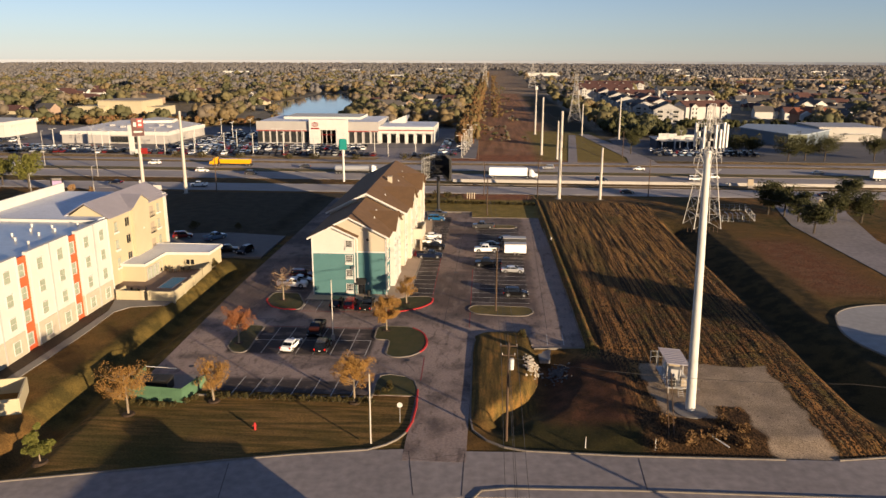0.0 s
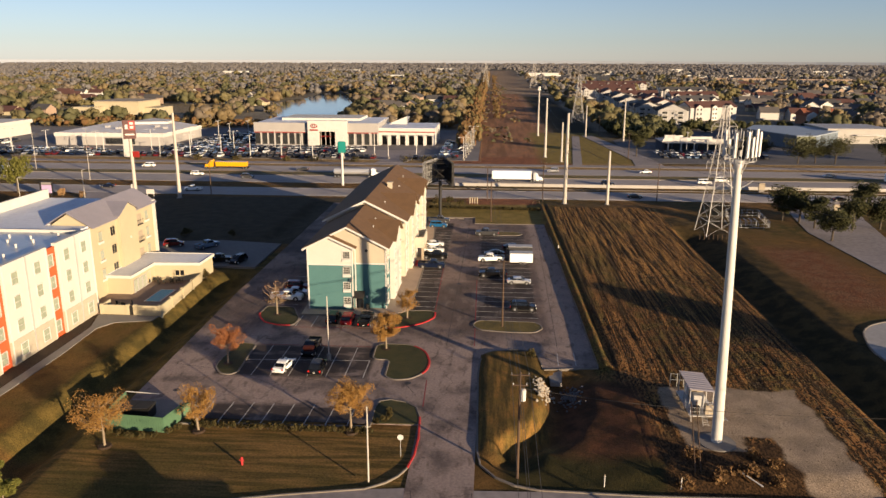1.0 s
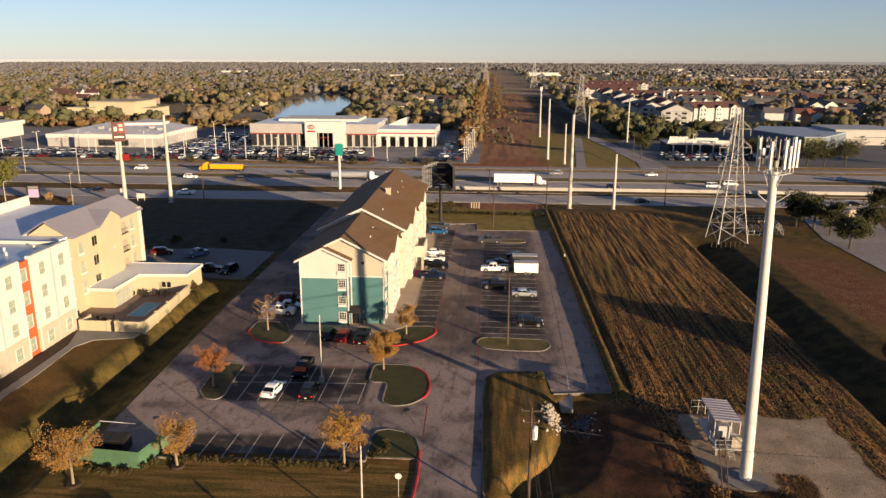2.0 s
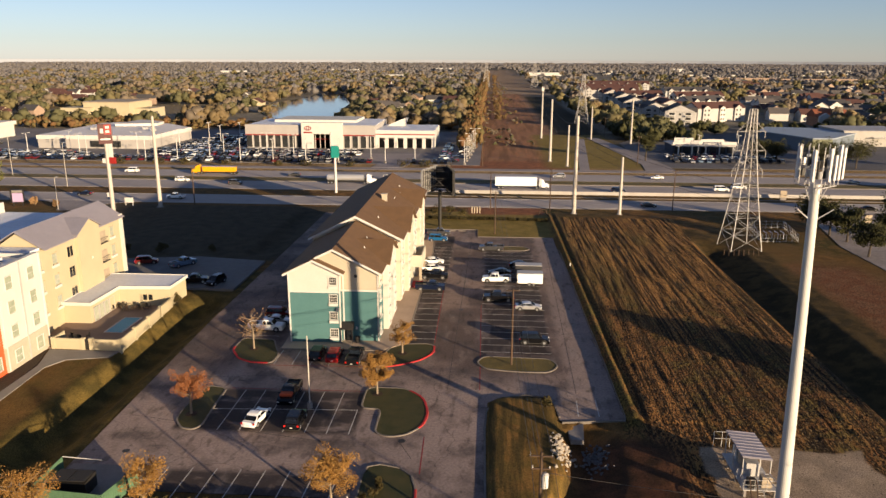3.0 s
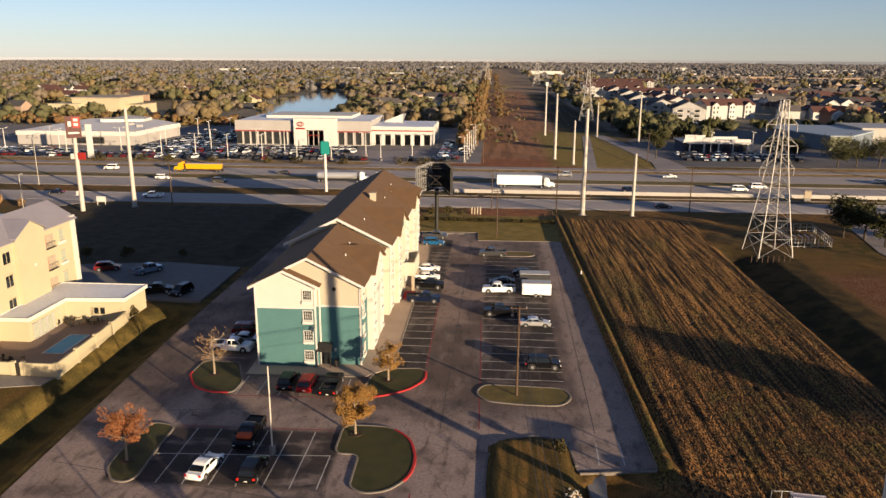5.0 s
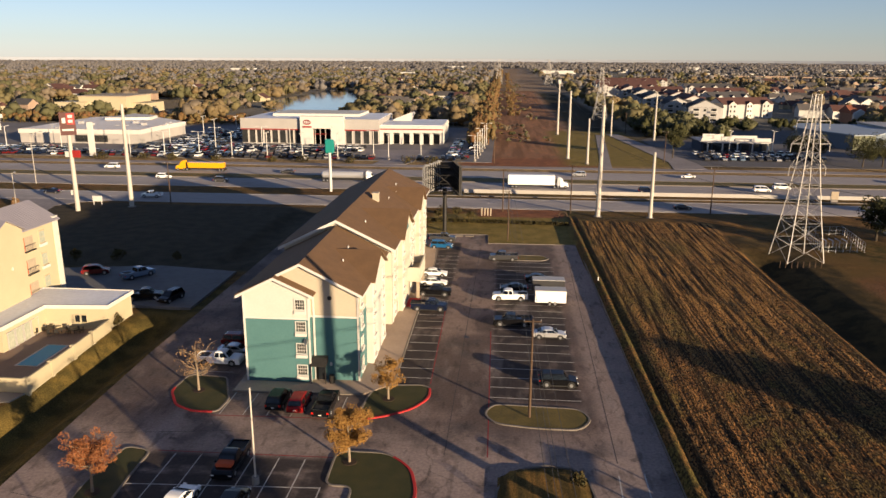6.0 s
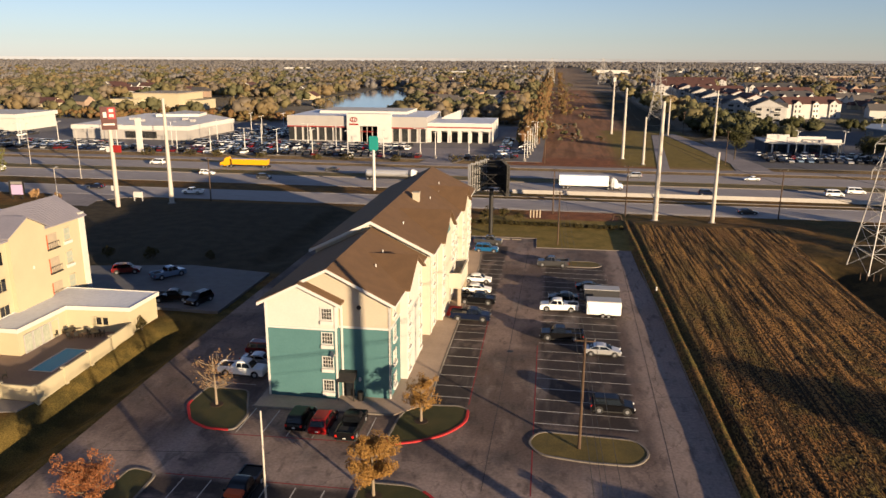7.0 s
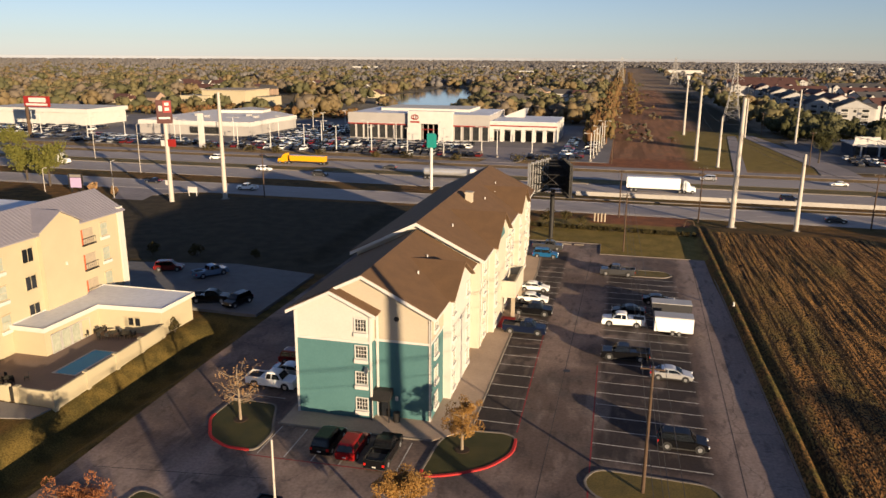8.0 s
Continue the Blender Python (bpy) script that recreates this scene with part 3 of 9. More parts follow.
def strip(bm, pts, width, z0, z1, closed=False, mi=0):
    """A band of the given width swept along pts, with a rounded top edge."""
    n = len(pts)
    rings = []
    for i, (x, y) in enumerate(pts):
        a = Vector(pts[i - 1] if closed or i else pts[0])
        c = Vector(pts[(i + 1) % n] if closed or i < n - 1 else pts[-1])
        t = (c - a).normalized()
        s = Vector((-t.y, t.x)) * width / 2
        e = s * 0.8
        rings.append([bm.verts.new(v) for v in ((x + s.x, y + s.y, z0), (x + s.x, y + s.y, z1 - 0.03), (x + e.x, y + e.y, z1), (x - e.x, y - e.y, z1), (x - s.x, y - s.y, z1 - 0.03), (x - s.x, y - s.y, z0))])
    for i in range(n if closed else n - 1):
        p, q = rings[i], rings[(i + 1) % n]
        for k in range(5):
            bm.faces.new((p[k], p[k + 1], q[k + 1], q[k])).material_index = mi
    if not closed:
        bm.faces.new(rings[0][::-1])
        bm.faces.new(rings[-1])
    bmesh.ops.recalc_face_normals(bm, faces=bm.faces[:])
    return bm


def kerb(pts, closed=False, material=KERB, parent=None, label="pale concrete kerb", width=0.24, high=0.15):
    ob = part("kerb", strip(bmesh.new(), pts, width, -0.2, high, closed), material, parent, label if parent is None else "")
    return ob if parent else tagged(ob, category="kerb", kind="structure")


def rounded(pts, r, n=5):
    """The outline with its corners rounded."""
    out = []
    for i, p in enumerate(pts):
        p, a, c = Vector(p), Vector(pts[i - 1]), Vector(pts[(i + 1) % len(pts)])
        k = min(r, (a - p).length * 0.45, (c - p).length * 0.45)
        u, w = p + (a - p).normalized() * k, p + (c - p).normalized() * k
        out += [tuple(u * (1 - t) ** 2 + p * 2 * t * (1 - t) + w * t * t) for t in [j / n for j in range(n + 1)]]
    return out


# streets and lots
slab("street", [(-160, 38), (-60, 58.5), (-20, 67.2), (0, 69.5), (60, 71.6), (160, 72), (160, 80.5), (48, 80.3), (39, 79.2), (5, 78.7), (-2, 78.4), (-9, 78.4), (-13.2, 77.9), (-28.5, 74.6), (-51, 68.7), (-160, 46)], 0.02, STREET, "pale worn concrete street")
LOT = [(-47.2, 92), (-9.0, 92), (-9.0, 76), (-1.8, 76), (-1.8, 112.0), (-0.8, 114.5), (1.0, 116.2), (3.4, 116.9), (5.6, 116.6), (7.0, 114.8), (7.4, 110.2), (15.5, 110.8), (14.3, 205.4), (-4.6, 205.2), (-4.6, 213.0), (-20.5, 213.0), (-20.5, 204), (-34, 204), (-34, 232), (-48.8, 232), (-48.6, 140)]
slab("parking_lot", LOT, 0.03, PAVING, "worn grey parking lot with oil stains")
slab("neighbour_lot", [(-92, 159.5), (-50.4, 158), (-50.4, 178.5), (-66, 181), (-92, 176)], 0.34, surface("pale_lot_concrete", (0.18, 0.176, 0.17), (0.13, 0.127, 0.123), scale=0.08, fine=0.8, bump=0.1), "pale concrete lot behind the beige hotel", deep=1.0)
slab("cul_de_sac", rounded([(57.6, 118), (62, 131.5), (72, 136), (90, 134), (98, 118), (90, 102), (84, 60), (72, 60), (66, 98)], 6), 0.04, surface("new_pale_concrete", (0.40, 0.385, 0.37), (0.31, 0.30, 0.285), scale=0.1, fine=0.8, bump=0.1), "pale concrete turning circle")
kerb(rounded([(57.6, 118), (62, 131.5), (72, 136), (90, 134), (98, 118), (90, 102), (84, 60), (72, 60), (66, 98)], 6), True, high=0.16)
slab("service_drive", [(90, 243), (82.0, 202), (83, 150), (96, 150), (96.5, 186), (104, 218), (112, 243)], 0.05, STREET, "pale concrete drive to the frontage road")
tagged(part("tower_pad", tube(bmesh.new(), (26.2, 89.5, 0.1), (26.2, 89.5, 0.56), 2.1, 2.1, 24), CONCRETE), "round concrete pad under the tower", "pavement", kind="structure")
slab("pond_apron", [(8.0, 109.8), (10.2, 109.8), (9.8, 105.8), (8.3, 105.8)], -0.1, CONCRETE, "concrete apron of the drain", deep=0.6)
slab("hotel_walk", [(-33.4, 130.2), (-17.6, 130.7), (-14.6, 133.6), (-14.6, 190), (-15.5, 205), (-34.2, 205), (-34.2, 140), (-33.4, 136)], 0.17, surface("tan_walk_concrete", (0.46, 0.35, 0.26), (0.35, 0.265, 0.20), scale=0.3, fine=4, bump=0.12), "tan concrete walk round the hotel")

# kerbs of the lot
kerb([(-120, 53.6), (-51, 68.7), (-37, 72.3), (-28.5, 74.6), (-21.3, 76.3), (-13.2, 77.9), (-11.2, 79.2), (-10.0, 80.6), (-9.2, 82.2)], label="kerb along the north side of the street")
kerb([(-9.2, 82.2), (-8.7, 85), (-8.6, 89.0), (-8.9, 94.0)], material=RED_KERB, label="red painted fire-lane kerb")
kerb([(-8.9, 94.0), (-9.6, 96.6), (-11.0, 98.0), (-13.2, 98.6), (-14.6, 98.0), (-14.9, 96.5), (-14.8, 91.2)], label="kerb round the lawn's corner")
kerb([(-14.8, 91.2), (-38.2, 90.4)], label="kerb along the hedge")
kerb([(-1.7, 92), (-1.9, 107.5), (-1.7, 112.0), (-0.8, 114.5), (1.0, 116.2), (3.4, 116.9), (5.6, 116.6), (7.0, 114.8), (7.4, 111.0)], label="kerb round the dry lawn")
kerb([(-1.7, 92), (-1.6, 86.5), (-1.2, 83.4), (0.5, 81.0), (2.5, 79.6), (5.0, 78.9), (16, 78.6), (34, 79.0)], label="kerb from the drive to the street")
kerb([(40, 79.3), (46, 80.4), (160, 80.8)], label="kerb along the north side of the street")
kerb([(-0.9, 60), (-0.9, 69.0), (0.0, 70.6), (2.8, 71.2), (16, 71.7), (60, 72.0)], label="kerb along the south side of the street")
kerb([(7.6, 109.7), (15.45, 110.7), (15.65, 112.5), (14.45, 205.5), (-4.5, 205.3), (-4.7, 213.0), (-20.5, 213.0)], label="kerb round the parking lot")
kerb([(-34.2, 205), (-34.2, 140), (-33.5, 136), (-33.3, 130.2), (-17.6, 130.7)], label="kerb of the hotel walk", high=0.19)
kerb([(-14.5, 134.0), (-14.5, 190), (-15.4, 205)], label="kerb of the hotel walk", high=0.19)


def traffic_island(outline, red_from, red_to, grass, label, r=1.2):
    """A kerbed bed: part of its kerb painted red."""
    pts = rounded(outline, r)
    isle = thing("traffic_island", (0, 0, 0), label, "traffic island", "islands of the parking lot", "structure")
    part("turf", prism(bmesh.new(), pts, -0.2, 0.11), grass, isle)
    a, c = int(red_from * len(pts)), int(red_to * len(pts))
    if c > a:
        part("kerb", strip(bmesh.new(), pts[a:c + 1], 0.30, -0.2, 0.165), RED_KERB, isle, "red painted kerb")
    part("kerb", strip(bmesh.new(), pts[c:] + pts[:a + 1], 0.25, -0.2, 0.16), KERB, isle, "pale concrete kerb") if c > a else part("kerb", strip(bmesh.new(), pts, 0.25, -0.2, 0.16, True), KERB, isle)
    return isle


traffic_island([(-17.7, 111.6), (-15.1, 111.7), (-15.0, 105.6), (-13.4, 104.6), (-11.2, 105.2), (-9.4, 107.6), (-9.0, 111.0), (-10.0, 115.2), (-12.6, 117.8), (-17.9, 117.8)], 0.52, 0.82, ISLAND_GRASS, "kerbed grass island with a golden tree", 1.5)
traffic_island([(-17.3, 124.4), (-14.4, 125.5), (-11.6, 127.4), (-9.8, 130.4), (-9.9, 133.2), (-11.0, 133.9), (-16.0, 133.4), (-17.0, 130.8)], 0.02, 0.55, ISLAND_GRASS, "kerbed grass island with a red kerb", 1.2)
traffic_island([(-40.6, 129.6), (-38.6, 126.2), (-36.2, 124.9), (-33.2, 124.9), (-33.0, 128.2), (-34.0, 130.4), (-35.4, 134.0), (-40.4, 134.2)], 0.0, 0.40, ISLAND_GRASS, "kerbed grass island with a bare tree", 0.9)
traffic_island([(-40.2, 110.0), (-40.0, 107.2), (-38.4, 105.0), (-36.8, 104.8), (-36.2, 106.0), (-36.6, 112.0), (-36.7, 116.2), (-39.6, 116.8)], 0, 0, ISLAND_GRASS, "kerbed grass island with a rust-red tree", 1.0)
traffic_island([(-3.3, 127.2), (-2.0, 125.0), (2.4, 124.3), (7.2, 124.3), (8.7, 126.8), (7.6, 129.2), (-2.2, 129.6)], 0, 0, DRY_GRASS, "long kerbed island at the stalls' end", 1.6)
traffic_island([(-1.0, 192.0), (6.6, 192.2), (8.0, 194.0), (6.6, 196.0), (-1.0, 196.0)], 0, 0, DRY_GRASS, "long kerbed island at the far stalls", 1.2)
# turf inside the lot's corner beds
slab("lawn_corner", [(-14.8, 92.2), (-14.75, 96.5), (-14.4, 97.9), (-13.2, 98.4), (-11.1, 97.8), (-9.8, 96.5), (-9.1, 94), (-9.0, 92.2)], 0.10, ISLAND_GRASS, "green turf in the lawn's corner", "lawn")


def painted(name, segments, width, material, label, z=0.036):
    """Painted lines: each a thin raised band."""
    for (ax, ay), (bx, by) in segments:
        d = Vector((bx - ax, by - ay))
        s = Vector((-d.y, d.x)).normalized() * width / 2
        bm = prism(bmesh.new(), [(ax - s.x, ay - s.y), (bx - s.x, by - s.y), (bx + s.x, by + s.y), (ax + s.x, ay + s.y)], 0.0, z)
        tagged(part(name, bm, material), label, "road marking", kind="structure")


rnd = random.Random(3)
painted("stall_line", [((-2.7 - 0.008 * i, 131.5 + 2.82 * i), (8.2 + rnd.uniform(-0.3, 0.2), 131.5 + 2.82 * i - 0.1)) for i in range(22)], 0.12, LINE, "worn white stall line")
painted("stall_line", [((-14.3, 136.1 + 2.9 * i), (-10.0, 136.1 + 2.9 * i)) for i in range(9)], 0.12, LINE, "worn white stall line")
painted("stall_line", [((-14.3, 170.9 + 2.9 * i), (-10.0, 170.9 + 2.9 * i)) for i in range(9)], 0.12, LINE, "worn white stall line")
painted("stall_line", [((-34.0 + 2.66 * i, 105.0), (-34.0 + 2.66 * i, 116.0 if i not in (6,) else 111.3)) for i in range(7)] + [((-39.6, 110.2), (-18.0, 111.2))], 0.12, LINE, "worn white stall line")
painted("stall_line", [((-36.4 + 2.68 * i, 91.0), (-36.2 + 2.68 * i, 96.6)) for i in range(8)], 0.12, LINE, "worn white stall line")
painted("stall_line", [((-32.8 + 2.68 * i, 124.6), (-32.8 + 2.68 * i, 130.0)) for i in range(6)], 0.12, LINE, "worn white stall line")
painted("stall_line", [((-40.4, 135.6 + 2.9 * i), (-35.2, 135.6 + 2.9 * i)) for i in range(7)], 0.12, LINE, "worn white stall line")
painted("stall_line", [((10.0, 115.8), (9.8, 111.4)), ((12.5, 116.3), (12.4, 111.6))], 0.14, LINE, "worn white stall line")
painted("hatching", [((-14.2, 163.0 + 0.8 * i), (-10.2, 161.6 + 0.8 * i)) for i in range(7)], 0.10, LINE, "white hatched no-parking bay")
painted("fire_lane_line", [((-10.0, 134.5), (-10.3, 162)), ((-2.65, 118), (-2.95, 153)), ((-33.6, 124.2), (-18.0, 124.7)), ((-36, 116.4), (-18, 116.6)), ((-8.8, 97), (-9.0, 105))], 0.13, RED_LINE, "worn red fire-lane line")
painted("pavement_joint", [((17.6, 78.3), (17.3, 71.8)), ((-8.4, 78), (-7.0, 69.4)), ((-2.0, 78), (-2.0, 69.6)), ((-46, 108), (-20, 103)), ((-46, 119), (-30, 121)), ((10.2, 118), (11.6, 200)), ((-7, 118), (-6, 200)), ((-10, 100), (-12, 104)), ((-28, 74.0), (-26.6, 66.5))], 0.07, TAR, "dark sealed joint in the paving")
for x, y in ((-11.5, 103.9), (-42.5, 99.5), (-6.4, 150.5)):
    tagged(part("manhole_cover", tube(bmesh.new(), (x, y, 0.0), (x, y, 0.045), 0.42, 0.42, 20), DARK_METAL), "dark iron manhole cover in the paving", "manhole cover")

# highway
slab("frontage_road", [(-900, 243), (900, 243), (900, 257.5), (-900, 257.5)], 0.0, HIGHWAY, "near frontage road of grey concrete", "road")
slab("highway", [(-1500, 268.5), (1500, 268.5), (1500, 284.5), (-1500, 284.5)], 0.02, HIGHWAY, "near lanes of the wide highway", "road")
slab("highway_far", [(-1500, 293.5), (1500, 293.5), (1500, 309), (-1500, 309)], 0.02, HIGHWAY, "far lanes of the wide highway", "road")
slab("far_frontage_road", [(-1500, 315.5), (1500, 315.5), (1500, 321.5), (-1500, 321.5)], 0.03, STREET, "pale far frontage road", "road")
slab("median", [(-1500, 285.4), (1500, 285.4), (1500, 292.6), (-1500, 292.6)], 0.12, DRY_GRASS, "dry grass median with pale kerbs", "median")
for y in (285.2, 292.8):
    kerb([(-1500, y), (1500, y)], label="pale kerb of the median", width=0.5, high=0.2)
barrier = tagged(part("barrier_wall", extrude(bmesh.new(), [(266.0, 0), (267.2, 0), (267.0, 0.4), (266.75, 1.0), (266.45, 1.0), (266.2, 0.4)], "x", -13, 420), surface("barrier_concrete", (0.46, 0.43, 0.385), (0.36, 0.335, 0.30), scale=0.15, fine=2, bump=0.05)), "long white concrete barrier beside the lanes", "barrier", kind="structure")
kerb([(-40, 261), (420, 261)], label="pale gutter between the roads", width=0.8, high=0.15)
painted("lane_line", [((x, y), (x + 3.2, y)) for y in (250.2,) for x in range(-150, 150, 12)], 0.16, LINE, "dashed white lane line", 0.012)
painted("lane_line", [((x, y), (x + 3.2, y)) for y in (273.8, 279.2, 298.6, 303.8) for x in range(-200, 180, 16)], 0.16, LINE, "dashed white lane line", 0.03)
painted("edge_line", [((-400, y), (400, y)) for y in (244.4, 256.6, 269.2, 283.9, 294.1, 308.4)], 0.16, LINE, "white edge line of the road", 0.028)
slab("dealer_lot", [(-420, 331), (-6, 331), (-6, 470), (-420, 470)], 0.06, surface("dealer_lot_paving", (0.22, 0.205, 0.20), (0.13, 0.122, 0.12), scale=0.05, fine=0.6, bump=0.1), "dark paving of the car dealers' lots")
slab("dealer_drive", [(-50, 321.6), (-38, 321.6), (-34, 335), (-34, 366), (-62, 366), (-60, 350), (-48, 338)], 0.09, STREET, "pale concrete drive into the dealer's lot", "road")
slab("east_drive", [(34, 321.6), (38, 321.6), (50, 440), (46, 440)], 0.05, STREET, "pale service track", "road")
slab("east_lot", [(62, 330), (330, 330), (330, 480), (100, 480), (66, 420)], 0.05, surface("east_lot_paving", (0.15, 0.14, 0.138), (0.085, 0.082, 0.082), scale=0.05, fine=0.6, bump=0.1), "dark paving round the warehouses")
slab("side_road", [(60, 321.6), (72, 321.6), (72, 336), (58, 445), (52, 445), (62, 340)], 0.07, STREET, "pale side road", "road")

# ---- central hotel ----
def window_on(parent, axis, at, u, z, w, h, out, glass=WINDOW_GLASS, bars=(1, 1), unit=False, rim=TRIM, deep=0.10):
    """A window proud of a wall. axis: the wall's normal; at: the wall's place on it; out: +1 or -1; u, z: the window's middle along the wall and its sill."""
    def slabbox(bm, u0, u1, z0, z1, d0, d1):
        a, c = sorted((at + out * d0, at + out * d1))
        return box(bm, u0, u1, a, c, z0, z1) if axis == "y" else box(bm, a, c, u0, u1, z0, z1)
    win = part("window", slabbox(bmesh.new(), u - w / 2 + 0.05, u + w / 2 - 0.05, z + 0.05, z + h - 0.05, 0.0, 0.03), glass, parent)
    fr = bmesh.new()
    t = 0.09
    slabbox(fr, u - w / 2 - t, u + w / 2 + t, z - t, z, 0, deep)
    slabbox(fr, u - w / 2 - t, u + w / 2 + t, z + h, z + h + t, 0, deep)
    slabbox(fr, u - w / 2 - t, u - w / 2, z, z + h, 0, deep)
    slabbox(fr, u + w / 2, u + w / 2 + t, z, z + h, 0, deep)
    for i in range(1, bars[0] + 1):
        c = u - w / 2 + w * i / (bars[0] + 1)
        slabbox(fr, c - 0.02, c + 0.02, z, z + h, 0.03, deep - 0.03)
    for i in range(1, bars[1] + 1):
        c = z + h * i / (bars[1] + 1)
        slabbox(fr, u - w / 2, u + w / 2, c - 0.02, c + 0.02, 0.03, deep - 0.032)
    part("window_frame", fr, rim, win)
    if unit:
        part("air_conditioner", slabbox(bmesh.new(), u - w / 2 - 0.12, u + w / 2 + 0.12, z - 0.55, z - 0.14, 0.0, 0.22), TRIM, win, "white wall air conditioner")
    return win


def gable_roof(bm, x0, x1, xr, ze, zr, y0, y1, thick=0.22):
    """A roof of two slopes with its ridge along y."""
    extrude(bm, [(x0, ze), (xr, zr), (xr, zr + thick), (x0 - 0.05, ze + thick)], "y", y0, y1)
    extrude(bm, [(xr, zr), (x1, ze), (x1 + 0.05, ze + thick), (xr, zr + thick)], "y", y0, y1)
    return bm


hotel = thing("hotel", (-25.6, 150, 0), "long four-storey hotel with teal and cream lap siding", "hotel")
hotel.matrix_basis = Matrix()
XW, XE, XM = -32.5, -18.75, -25.6
# south block: cream above, teal below, with a gabled bay
part("wall", extrude(bmesh.new(), [(XW, 8.35), (XE, 8.35), (XE, 11.35), (XM, 14.85), (XW, 11.35)], "y", 134.3, 154.2), CREAM, hotel)
part("wall", box(bmesh.new(), XW, XE, 134.3, 139.6, 0.1, 8.35), TEAL, hotel, "teal lap siding")
part("wall", box(bmesh.new(), XW, XE - 0.02, 139.6, 154.2, 0.1, 8.35), WARM_WHITE, hotel)
BAY = -24.55
part("wall", extrude(bmesh.new(), [(XW - 0.02, 8.35), (BAY, 8.35), (BAY, 11.45), (-28.55, 13.5), (XW - 0.02, 11.35)], "y", 133.25, 134.3), PALE_CREAM, hotel)
part("wall", box(bmesh.new(), XW - 0.02, BAY, 133.25, 134.3, 0.1, 8.35), TEAL, hotel, "teal lap siding")
rf = gable_roof(bmesh.new(), XW - 0.75, XE + 0.7, XM, 11.15, 14.95, 133.75, 154.0)
part("roof", rf, SHINGLE, hotel, "brown shingle roof")
bay_roof = bmesh.new()
extrude(bay_roof, [(XW - 0.75, 11.12), (-28.55, 13.45), (-28.55, 13.67), (XW - 0.8, 11.34)], "y", 132.75, 136.5)
extrude(bay_roof, [(-28.55, 13.45), (BAY + 0.7, 11.3), (BAY + 0.75, 11.5), (-28.55, 13.67)], "y", 132.75, 136.5)
part("roof", bay_roof, SHINGLE, hotel, "brown shingle roof of the bay")


def rake_board(p, q, y, parent, drop=0.28, thick=0.10):
    """A white board under a roof's edge, from p to q in the plane y."""
    part("rake_board", extrude(bmesh.new(), [(p[0], p[1] - drop), (q[0], q[1] - drop), (q[0], q[1] + 0.06), (p[0], p[1] + 0.06)], "y", y - thick, y), TRIM, parent)


rake_board((XW - 0.75, 11.2), (-28.55, 13.55), 132.75, hotel)
rake_board((-28.55, 13.55), (BAY + 0.72, 11.38), 132.75, hotel)
rake_board((-29.0, 13.38), (XM, 15.05), 133.75, hotel)
rake_board((XM, 15.05), (XE + 0.72, 11.25), 133.75, hotel)
# north block: wider, with a higher roof
NW, NE, NM = -33.6, -17.7, -25.65
part("wall", extrude(bmesh.new(), [(NW, 0.1), (NE, 0.1), (NE, 11.9), (NM, 15.7), (NW, 11.9)], "y", 154.2, 203.6), WARM_WHITE, hotel)
part("roof", gable_roof(bmesh.new(), NW - 0.7, NE + 0.65, NM, 11.65, 15.85, 153.6, 204.2), SHINGLE, hotel, "brown shingle roof")
rake_board((NW - 0.7, 11.75), (NM, 15.98), 153.6, hotel, 0.36)
rake_board((NM, 15.98), (NE + 0.68, 11.75), 153.6, hotel, 0.36)
for a, c in ((133.8, 139.2), (149.8, 153.6)):
    part("gutter", box(bmesh.new(), XE + 0.62, XE + 0.78, a, c, 11.12, 11.34), TRIM, hotel)
for a, c in ((153.6, 159.7), (172.1, 182.5), (192.9, 204.2)):
    part("gutter", box(bmesh.new(), NE + 0.6, NE + 0.76, a, c, 11.62, 11.86), TRIM, hotel)
# corner boards, bands
for x, y, z in ((XW - 0.06, 133.2, 11.2), (BAY - 0.1, 133.2, 11.2), (BAY + 0.25, 134.25, 11.2), (XE - 0.12, 134.25, 11.2)):
    part("corner_board", box(bmesh.new(), x, x + 0.22, y - 0.05, y + 0.06, 0.15, z), TRIM, hotel)
part("corner_board", box(bmesh.new(), XE + 0.003, XE + 0.06, 134.2, 134.45, 0.15, 11.2), TRIM, hotel)
part("band", box(bmesh.new(), XW - 0.04, BAY + 0.03, 133.19, 133.25, 8.28, 8.52), TRIM, hotel)
part("band", box(bmesh.new(), BAY + 0.06, XE + 0.04, 134.24, 134.3, 8.28, 8.52), TRIM, hotel)
part("band", box(bmesh.new(), XE, XE + 0.06, 134.45, 139.6, 8.28, 8.52), TRIM, hotel)
for z in (1.15, 3.95, 6.75, 9.55):
    window_on(hotel, "y", 133.25, -25.55, z, 1.15, 1.25, -1, WINDOW_GLASS, (3, 2), True)
